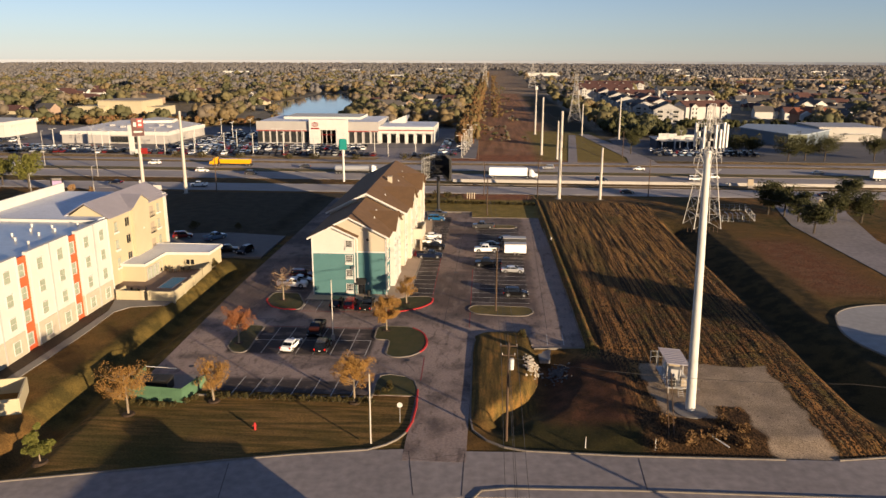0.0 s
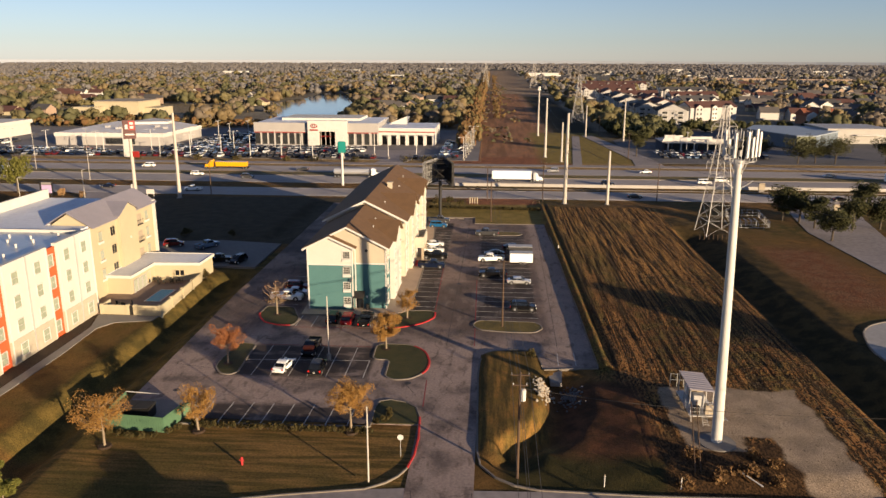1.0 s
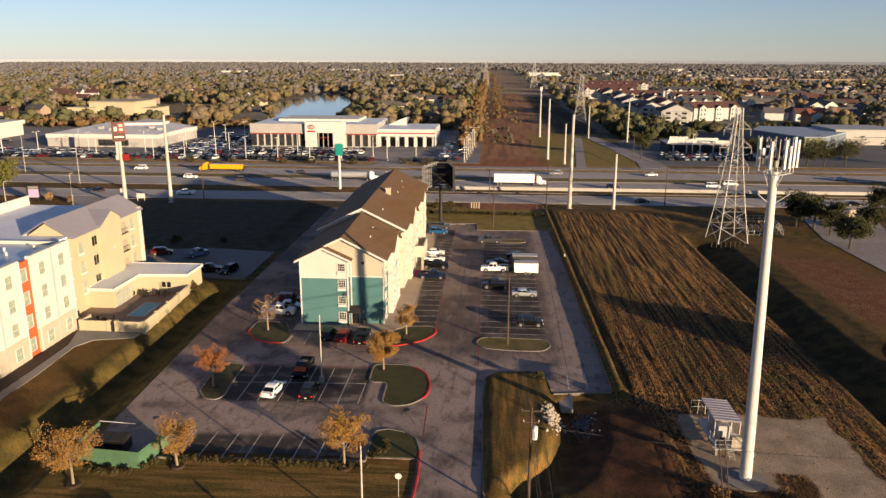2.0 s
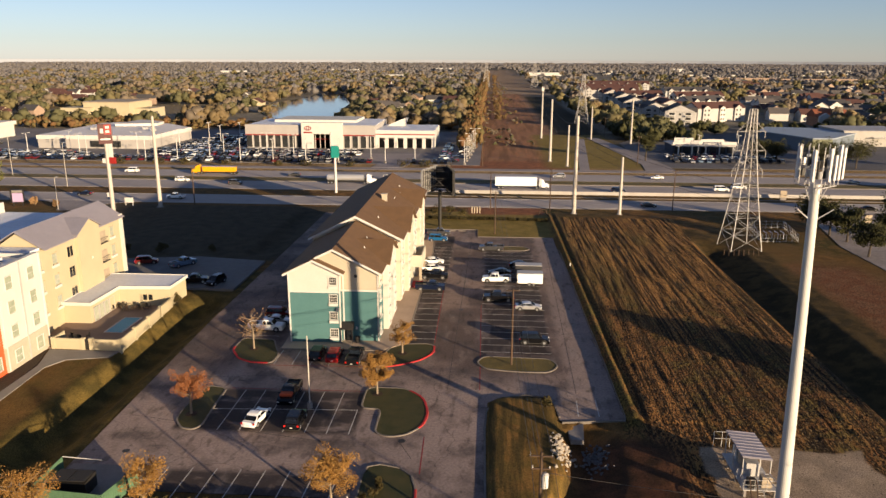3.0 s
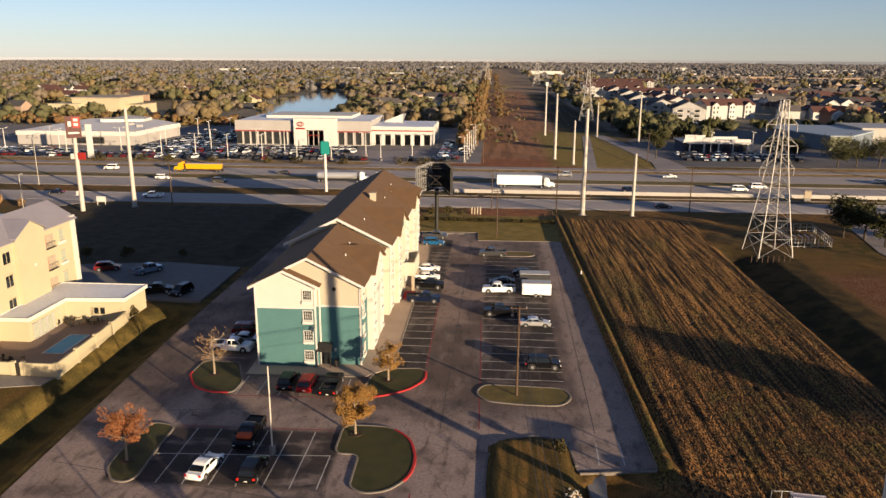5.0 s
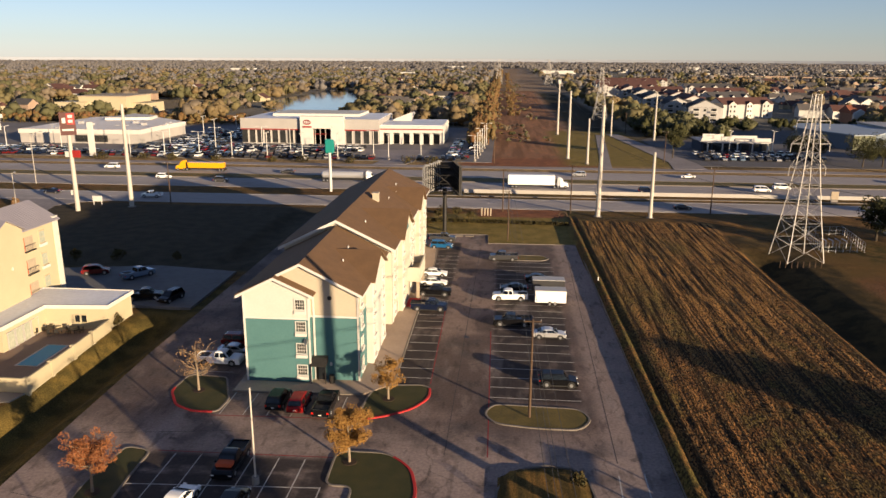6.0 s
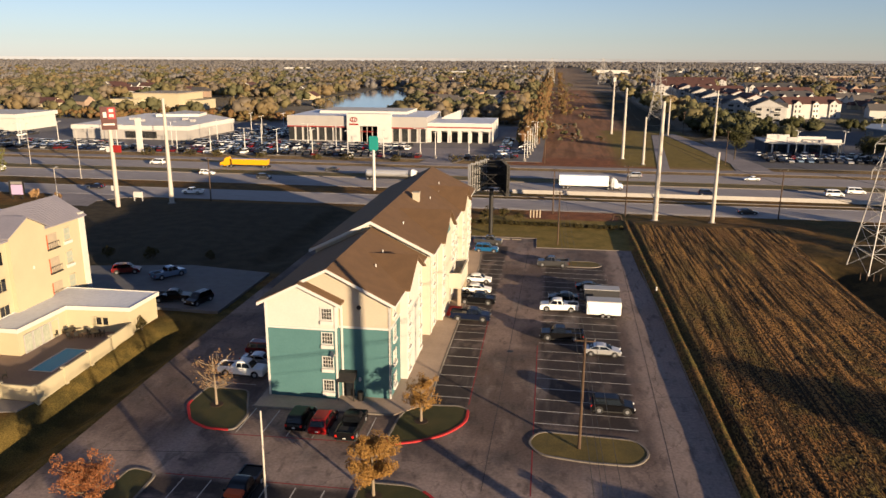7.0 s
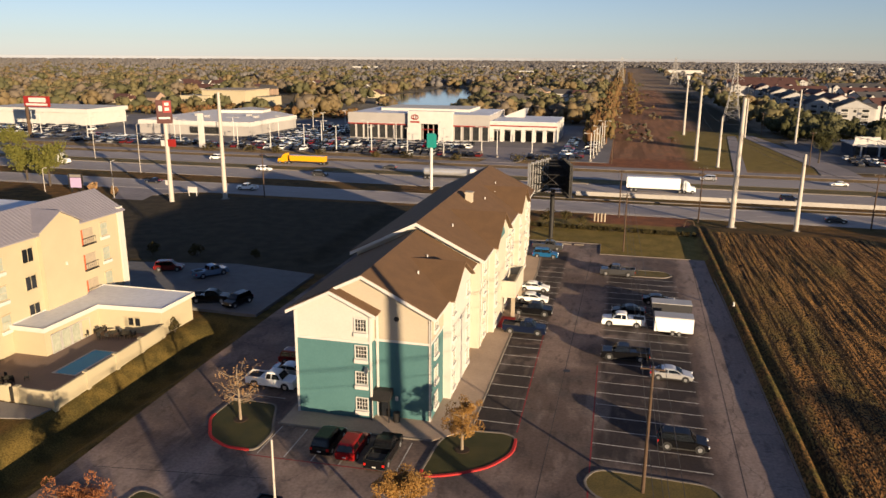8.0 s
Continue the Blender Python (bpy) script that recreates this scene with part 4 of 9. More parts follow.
# east bays with their own gables
for y0, y1, apex, xf, top in ((139.7, 149.3, 14.0, XE + 0.8, 11.5), (160.2, 171.6, 15.2, NE + 0.8, 12.0), (183.0, 192.4, 14.9, NE + 0.8, 12.0)):
    ym = (y0 + y1) / 2
    part("wall", extrude(bmesh.new(), [(y0, 0.12), (y1, 0.12), (y1, top), (ym, apex), (y0, top)], "x", xf - 1.9, xf), PALE_CREAM if y0 < 150 else WARM_WHITE, hotel)
    dr = bmesh.new()
    for s, ye in ((-1, y0 - 0.5), (1, y1 + 0.5)):
        lo = top - 0.25
        v = [(xf + 0.5, ym, apex + 0.22), (xf + 0.5, ye, lo + 0.2), (XM + 0.9, ym, apex + 0.22), (xf - 1.6, ye, lo + 0.2)]
        w = [(a, c, d - 0.2) for a, c, d in v]
        vs = [dr.verts.new(p) for p in v + w]
        for q in ((0, 1, 3, 2), (4, 6, 7, 5), (0, 4, 5, 1), (1, 5, 7, 3), (3, 7, 6, 2), (2, 6, 4, 0)):
            dr.faces.new([vs[i] for i in q])
    bmesh.ops.recalc_face_normals(dr, faces=dr.faces[:])
    part("roof", dr, SHINGLE, hotel, "small shingle gable roof")
    for y in (y0, y1):
        part("corner_board", box(bmesh.new(), xf, xf + 0.06, y - 0.12 if y == y1 else y, y if y == y1 else y + 0.12, 0.15, top), TRIM, hotel)
    for z in (1.15, 3.95, 6.75, 9.55):
        for y in (y0 + 1.3, y1 - 1.3):
            window_on(hotel, "x", xf, y, z, 1.25, 1.3, 1, PALE_GLASS, (1, 1), True)
part("gable_panel", extrude(bmesh.new(), [(163.6, 12.0), (168.2, 12.0), (165.9, 14.2)], "x", NE + 0.8, NE + 0.84), TEAL, hotel, "teal gable panel")
for y in [136.4, 151.8]:
    for z in (1.15, 3.95, 6.75, 9.55):
        window_on(hotel, "x", XE, y, z, 1.25, 1.3, 1, PALE_GLASS, (1, 1), True)
for y in (157.4, 174.2, 177.4, 180.6, 195.2, 198.4, 201.6):
    for z in (1.15, 3.95, 6.75, 9.55):
        window_on(hotel, "x", NE, y, z, 1.25, 1.3, 1, PALE_GLASS, (1, 1), True)
for y in (155.0, 159.8, 172.0, 182.6, 192.8):
    part("downpipe", tube(bmesh.new(), (NE + 0.1, y, 0.2), (NE + 0.1, y, 11.7), 0.06, n=6), TRIM, hotel)
# west side
for y in range(138, 152, 4):
    for z in (1.15, 3.95, 6.75, 9.55):
        window_on(hotel, "x", XW, y, z, 1.25, 1.3, -1, PALE_GLASS, (1, 1), True)
for y in range(158, 202, 4):
    for z in (1.15, 3.95, 6.75, 9.55):
        window_on(hotel, "x", NW, y, z, 1.25, 1.3, -1, PALE_GLASS, (1, 1), True)
# south door under a dark awning
door = part("door", box(bmesh.new(), -24.05, -23.05, 134.2, 134.3, 0.2, 2.35), GLASS, hotel, "dark glazed side door")
part("door_frame", box(box(box(bmesh.new(), -24.15, -24.05, 134.18, 134.3, 0.2, 2.45), -23.05, -22.95, 134.18, 134.3, 0.2, 2.45), -24.05, -23.05, 134.18, 134.3, 2.35, 2.45), DARK_METAL, door)
aw = bmesh.new()
extrude(aw, [(134.3, 2.75), (134.3, 3.35), (133.7, 3.2), (133.0, 2.55), (133.0, 2.35)], "x", -24.6, -22.6)
part("awning", aw, DARK_METAL, hotel, "dark rounded awning over the side door")
for x in (-24.5, -22.7):
    part("awning_post", box(bmesh.new(), x - 0.05, x + 0.05, 133.0, 133.1, 0.17, 2.4), DARK_METAL, hotel)
part("wall_light", box(bmesh.new(), -22.35, -22.1, 134.1, 134.3, 2.1, 2.5), TRIM, hotel)
part("vent", tube(bmesh.new(), (-22.2, 134.32, 10.75), (-22.2, 134.2, 10.75), 0.28, 0.24, 14), DARK_METAL, hotel, "dark oval gable vent")
dish = bmesh.new()
tube(dish, (-24.75, 133.2, 5.4), (-24.75, 132.8, 5.7), 0.05, 0.05, 8)
tube(dish, (-24.75, 132.85, 5.65), (-24.9, 132.7, 5.7), 0.15, 0.42, 14)
part("satellite_dish", dish, GALV, hotel, "grey satellite dish on the wall")
# roof pipes and chimney
for i, (x, y) in enumerate(((-22.0, 141.5), (-22.5, 147.2), (-22.4, 159.5), (-22.6, 168.2), (-22.0, 180.0), (-21.6, 186.5), (-22.6, 193.0))):
    z = (14.95 - (x - XM) * 0.507) if y < 153 else (15.85 - (x - NM) * 0.488)
    part("vent_pipe", tube(bmesh.new(), (x, y, z), (x, y, z + 0.55), 0.09, 0.09, 8), TRIM, hotel)
ch = box(bmesh.new(), -23.9, -22.9, 174.2, 175.3, 14.4, 16.1)
box(ch, -24.0, -22.8, 174.1, 175.4, 16.1, 16.3)
part("chimney", ch, CREAM, hotel, "cream boxed chimney")
# entrance canopy
canopy = part("canopy", box(bmesh.new(), -16.88, -15.0, 166.6, 174.4, 3.9, 4.2), TAN_STONE, hotel, "flat entrance canopy with a cream parapet")
pp = bmesh.new()
for a in ((-16.88, -14.9, 166.4, 166.65), (-16.88, -14.9, 174.35, 174.6), (-15.15, -14.9, 166.65, 174.35)):
    box(pp, a[0], a[1], a[2], a[3], 3.1, 5.5)
part("parapet", pp, WARM_WHITE, canopy)
for x, y in ((-15.25, 166.8), (-15.25, 174.1)):
    part("column", box(bmesh.new(), x - 0.25, x + 0.25, y - 0.2, y + 0.2, 0.1, 3.9), TAN_STONE, canopy)
part("entrance_mat", box(bmesh.new(), -16.7, -14.8, 162.3, 166.8, 0.1, 0.18), RED_KERB, hotel, "red painted entrance paving")
part("trash_bin", tube(bmesh.new(), (-22.0, 133.4, 0.17), (-22.0, 133.4, 1.2), 0.32, 0.36, 12), DARK_METAL, None)
tagged(bpy.data.objects["trash_bin"], "dark bin beside the hotel's side door", "trash bin")

# ---- west hotel ----
# Glossy membrane; the sky's reflected blue is also put into the base colour.
SKY_TINTED_ROOF = surface("sky_tinted_grey_membrane", (0.34, 0.39, 0.46), (0.24, 0.28, 0.34), rough=0.28, scale=0.10, fine=0.9, bump=0.04, spec=0.8)
west = thing("neighbouring_hotel", (0, 0, 0), "four-storey hotel with white, orange and beige stucco", "hotel")
FX, WG = -69.0, 0.25
BASE_STONE = surface("pale_base_stone", (0.47, 0.42, 0.33), (0.40, 0.355, 0.275), scale=1.2, fine=5, bump=0.3, dist=0.03)
part("wall", box(bmesh.new(), -95.0, FX, 72, 128.4, WG, 14.4), WHITE, west)
part("roof", box(bmesh.new(), -94.7, FX - 0.3, 72.3, 128.1, 14.4, 14.5), SKY_TINTED_ROOF, west, "glossy grey membrane roof tinted with the sky's blue")
SEGS = [(72, 89.0), (91.6, 102.2), (104.8, 115.7), (118.3, 128.4)]
for a, c in SEGS:
    part("wall", box(bmesh.new(), FX - 0.4, FX + 0.35, a, c, 3.9, 15.25), WHITE, west)
    part("base_course", box(bmesh.new(), FX - 0.4, FX + 0.42, a, c, WG, 3.9), BASE_STONE, west, "pale tan stone base course")
    for k in (0.02, 0.5, 0.98):
        y = a + (c - a) * k
        part("pilaster", box(bmesh.new(), FX + 0.35, FX + 0.5, y - 0.1, y + 0.1, WG + 0.2, 15.2), TRIM if k != 0.5 else GALV, west)
    for y in (a + (c - a) * 0.25, a + (c - a) * 0.75):
        for z in (1.1, 4.75, 8.3, 11.85):
            window_on(west, "x", FX + (0.42 if z < 3 else 0.35), y, z, 1.5, 1.85, 1, GREEN_GLASS, (0, 1), False, TRIM)
for a, c in ((89.0, 91.6), (102.2, 104.8), (115.7, 118.3)):
    part("wall", box(bmesh.new(), FX - 0.4, FX + 0.05, a, c, WG, 14.75), ORANGE, west, "orange stucco strip")
    for z in (1.1, 4.75, 8.3, 11.85):
        window_on(west, "x", FX + 0.05, (a + c) / 2 - 0.2, z, 1.3, 1.85, 1, GREEN_GLASS, (0, 1), False, WHITE)
part("parapet", box(bmesh.new(), -95.4, -95.0, 72, 160, WG, 16.2), WHITE, west, "tall white rear parapet")
part("parapet", box(bmesh.new(), -95.0, FX - 0.4, 128.0, 128.4, 14.4, 15.0), WHITE, west)
part("roof_unit", box(bmesh.new(), -82, -79.5, 110, 112.2, 14.5, 15.6), GALV, west, "rooftop unit")
for x, y in ((-75, 118), (-74, 121), (-76, 123.5), (-78, 120.5), (-73, 112), (-76.5, 114), (-80, 124), (-72.5, 125.5), (-79, 117), (-77, 108)):
    part("roof_vent", tube(bmesh.new(), (x, y, 14.5), (x, y, 15.1), 0.16, 0.2, 8), TRIM, west)
# beige wing with a metal roof
part("wall", box(bmesh.new(), -95.0, -72.0, 128.4, 160.0, WG, 13.9), BEIGE, west)
RX, RZ = -76.2, 16.6
part("roof", box(bmesh.new(), -94.9, -80.0, 128.4, 159.9, 13.9, 14.3), TPO_ROOF, west, "white membrane roof")
part("roof", box(bmesh.new(), -80.0, -72.2, 128.4, 134.2, 13.9, 14.3), TPO_ROOF, west, "white membrane roof")
part("wall", extrude(bmesh.new(), [(-79.9, 13.9), (-72.0, 13.9), (RX, RZ - 0.25)], "y", 134.8, 159.9), BEIGE, west)
mr = bmesh.new()
extrude(mr, [(-71.4, 13.75), (RX, RZ), (RX, RZ + 0.15), (-71.4, 13.9)], "y", 134.3, 160.1)
extrude(mr, [(RX, RZ), (-80.4, 14.1), (-80.4, 14.25), (RX, RZ + 0.15)], "y", 134.3, 160.1)
part("roof", mr, METAL_ROOF, west, "grey standing-seam metal roof")
for i in range(43):
    y = 134.6 + i * 0.6
    seam = extrude(bmesh.new(), [(-71.4, 13.9), (RX, RZ + 0.15), (RX, RZ + 0.2), (-71.4, 13.96)], "y", y - 0.02, y + 0.02)
    part("seam", seam, METAL_ROOF, west)
part("wall", extrude(bmesh.new(), [(143.6, WG), (150.6, WG), (150.6, 14.3), (149.6, 14.9), (147.1, 16.2), (144.6, 14.9), (143.6, 14.3)], "x", -73.5, -71.35), BEIGE, west, "projecting gabled bay")
cr = bmesh.new()
for s in (-1, 1):
    v = [(-71.0, 147.1, 16.35), (-71.0, 147.1 + s * 4.0, 14.25), (-75.6, 147.1, 16.35), (-73.0, 147.1 + s * 4.0, 14.25)]
    vs = [cr.verts.new(p) for p in v + [(a, c, d - 0.12) for a, c, d in v]]
    for q in ((0, 1, 3, 2), (4, 6, 7, 5), (0, 4, 5, 1), (1, 5, 7, 3), (3, 7, 6, 2), (2, 6, 4, 0)):
        cr.faces.new([vs[i] for i in q])
bmesh.ops.recalc_face_normals(cr, faces=cr.faces[:])
part("roof", cr, METAL_ROOF, west, "grey metal roof of the bay")
for z in (3.7, 7.3, 10.8):
    window_on(west, "x", -72.0, 141.9, z, 1.75, 1.75, 1, GLASS, (1, 0), False, BEIGE)
    window_on(west, "x", -72.0, 137.4, z, 1.45, 1.7, 1, PALE_GLASS, (0, 1), True, BEIGE)
    window_on(west, "x", -72.0, 133.2, z, 1.45, 1.7, 1, PALE_GLASS, (0, 1), True, BEIGE)
    window_on(west, "x", -72.0, 155.9, z + 0.2, 1.5, 1.8, 1, PALE_GLASS, (0, 1), True, BEIGE)
    recess = part("recess", box(bmesh.new(), -72.0, -71.95, 151.2, 153.6, z - 0.2, z + 1.9), TAN_STONE, west, "recessed balcony with an orange reveal")
    part("reveal", box(bmesh.new(), -71.95, -71.9, 151.2, 151.55, z - 0.2, z + 1.9), ORANGE, recess)
    part("balcony_floor", box(bmesh.new(), -71.9, -71.55, 151.1, 153.7, z - 0.32, z - 0.18), DARK_METAL, recess)
    rail = bmesh.new()
    for i in range(7):
        tube(rail, (-71.6, 151.2 + i * 0.4, z - 0.2), (-71.6, 151.2 + i * 0.4, z + 0.7), 0.02, n=4)
    tube(rail, (-71.6, 151.1, z + 0.7), (-71.6, 153.7, z + 0.7), 0.03, n=6)
    part("balcony_rail", rail, DARK_METAL, recess)
part("corner_return", box(bmesh.new(), -72.3, -71.8, 158.9, 160.02, WG, 14.4), PALE_CREAM, west, "pale corner return")
part("exterior_light", box(bmesh.new(), -71.35, -71.2, 147.3, 147.5, 9.0, 9.4), TRIM, west)

# pool house and court
annex = thing("pool_house", (0, 0, 0), "low beige pool house with a flat white-edged roof", "building")
AN = [(-72, 138.0), (-67.4, 138.0), (-67.2, 147.2), (-58.2, 147.8), (-58.0, 154.4), (-72, 154.4)]
part("wall", prism(bmesh.new(), AN, 0.25, 3.7), BEIGE, annex)
part("roof", prism(bmesh.new(), [(x * 1.0 + (0.25 if x > -70 else 0), y + (-0.25 if y < 150 else 0.25)) for x, y in AN], 3.7, 4.0), TPO_ROOF, annex, "flat pale grey roof")
fa = bmesh.new()
strip(fa, [(x + (0.3 if x > -70 else 0), y + (-0.3 if y < 150 else 0.3)) for x, y in AN], 0.12, 3.55, 4.12, True)
part("fascia", fa, TRIM, annex)
for i in range(3):
    window_on(annex, "y", 147.5, -63.6 + i * 1.0, 1.4, 0.8, 1.1, -1, GLASS, (0, 0), False, BEIGE)
for i in range(4):
    window_on(annex, "x", -67.3, 139.6 + i * 1.7, 0.5, 1.4, 2.3, 1, PALE_GLASS, (0, 0), False, GALV)
slab("pool_deck", [(-71.8, 127.4), (-57.2, 127.4), (-57.8, 147.9), (-67.3, 147.3), (-67.5, 138), (-71.8, 138)], 0.42, surface("brown_pool_deck", (0.27, 0.19, 0.15), (0.20, 0.145, 0.115), scale=0.4, fine=5, bump=0.15), "brown stamped concrete pool deck", "pool deck")
pool = thing("swimming_pool", (0, 0, 0), "small rectangular pool with turquoise water", "swimming pool")
part("water", box(bmesh.new(), -63.2, -60.5, 134.3, 141.1, 0.2, 0.435), POOL_WATER, pool)
part("coping", strip(bmesh.new(), [(-63.3, 134.2), (-60.4, 134.2), (-60.4, 141.2), (-63.3, 141.2)], 0.3, 0.2, 0.47, True), TRIM, pool)
wall = thing("court_wall", (0, 0, 0), "beige stucco wall round the pool court", "wall")
for seg in ([(-57.1, 127.3), (-57.4, 137.5), (-57.9, 147.6)], [(-57.1, 127.3), (-61.6, 127.4)], [(-62.9, 127.4), (-67.6, 127.5)], [(-67.6, 127.5), (-67.7, 130.5)]):
    part("panel", strip(bmesh.new(), seg, 0.3, -0.6, 2.0), BEIGE, wall)
part("gate", box(bmesh.new(), -62.9, -61.6, 127.35, 127.45, 0.3, 1.9), DARK_METAL, wall, "dark metal gate")
for x, y in ((-57.1, 127.3), (-57.25, 132.4), (-57.4, 137.5), (-57.65, 142.5), (-61.6, 127.4), (-62.9, 127.4), (-67.6, 127.5)):
    part("pier", box(bmesh.new(), x - 0.28, x + 0.28, y - 0.28, y + 0.28, -0.7, 2.15), BEIGE, wall)
shade = thing("garden_table", (-66.0, 130.6, 0.42), "dark outdoor table with chairs on the pool deck", "outdoor table")
part("tabletop", tube(bmesh.new(), (0, 0, 0.7), (0, 0, 0.75), 0.6, 0.6, 16), DARK_METAL, shade)
part("leg", tube(bmesh.new(), (0, 0, 0), (0, 0, 0.7), 0.05, n=8), DARK_METAL, shade)
for i in range(3):
    copy_thing(shade, pose(-62.0 - 1.9 * i, 145.4, 0.42))


def patio_chair(x, y, turn):
    ob = thing("patio_chair", (x, y, 0.42), "dark metal patio chair on the pool deck", "chair", "chairs on the pool deck", turn=turn)
    part("seat", box(bmesh.new(), -0.25, 0.25, -0.25, 0.25, 0.40, 0.45), DARK_METAL, ob)
    part("backrest", box(bmesh.new(), -0.25, 0.25, 0.22, 0.26, 0.45, 0.95), DARK_METAL, ob)
    for a in (-0.22, 0.22):
        for c in (-0.22, 0.22):
            part("leg", box(bmesh.new(), a - 0.02, a + 0.02, c - 0.02, c + 0.02, 0, 0.4), DARK_METAL, ob)


rnd = random.Random(5)
for i in range(10):
    patio_chair(-61.2 - 0.75 * i + rnd.uniform(-0.15, 0.15), 144.2 + rnd.uniform(0, 2.2), rnd.uniform(0, 360))
for i in range(5):
    patio_chair(-64.6 - 0.6 * i, 129.6 + rnd.uniform(0, 2.2), rnd.uniform(0, 360))
slab("footpath", [(-64.7, 86), (-64.5, 98), (-64.4, 110), (-64.9, 120.4), (-63.4, 123.2), (-57.6, 124.6), (-57.2, 126.9), (-68.0, 126.9), (-66.2, 121.0), (-66.0, 110), (-66.0, 98), (-66.2, 86)], 0.36, CONCRETE, "narrow pale concrete footpath beside the hotel")
slab("planting_strip", [(-66.2, 86), (-66.1, 98), (-66.1, 110), (-66.4, 121.0), (-68.1, 126.6), (-68.6, 126.6), (-68.6, 86)], 0.32, MULCH, "dark planting strip along the hotel", "planting bed")
encl = thing("low_enclosure", (0, 0, 0), "beige walled enclosure near the hotel", "enclosure")
part("panel", strip(bmesh.new(), [(-57.9, 83.2), (-60.8, 89.4)], 0.25, -0.3, 2.3), BEIGE, encl)
part("panel", strip(bmesh.new(), [(-57.9, 83.2), (-66, 80.5)], 0.25, -0.3, 2.3), BEIGE, encl)
part("panel", strip(bmesh.new(), [(-60.8, 89.4), (-68, 87)], 0.25, -0.3, 2.3), BEIGE, encl)

# ---- vehicles ----
# side outlines from the tail (0) to the nose (1) of the length, heights in metres
SHAPES = {
    "sedan": dict(l=4.75, w=1.80, h=1.45, belt=0.92, hood=0.90, tail=1.02, a=0.03, b=0.12, c=0.31, d=0.55, e=0.77, wr=0.33),
    "suv": dict(l=4.7, w=1.86, h=1.76, belt=1.05, hood=1.05, tail=1.1, a=0.0, b=0.03, c=0.09, d=0.62, e=0.76, wr=0.37),
    "van": dict(l=5.0, w=1.95, h=1.95, belt=1.1, hood=1.1, tail=1.1, a=0.0, b=0.01, c=0.05, d=0.70, e=0.86, wr=0.36),
    "pickup": dict(l=5.8, w=1.98, h=1.88, belt=1.15, hood=1.12, tail=1.12, a=0.0, b=0.40, c=0.43, d=0.66, e=0.77, wr=0.40),
}


def chamfered(bm, amount=0.05):
    bmesh.ops.bevel(bm, geom=bm.edges[:], offset=amount, segments=2, affect="EDGES", clamp_overlap=True)
    return bm


def lofted(bm, outline, half, belt, lean):
    """An outline (y, z) given width: straight up to the belt, leaning in above it."""
    def wide(z):
        return half * (1 - lean * max(0.0, z - belt))
    left = [bm.verts.new((-wide(z), y, z)) for y, z in outline]
    right = [bm.verts.new((wide(z), y, z)) for y, z in outline]
    n = len(outline)
    fs = [bm.faces.new(left), bm.faces.new(right[::-1])] + [bm.faces.new((left[i], right[i], right[(i + 1) % n], left[(i + 1) % n])) for i in range(n)]
    bmesh.ops.recalc_face_normals(bm, faces=fs)
    return bm


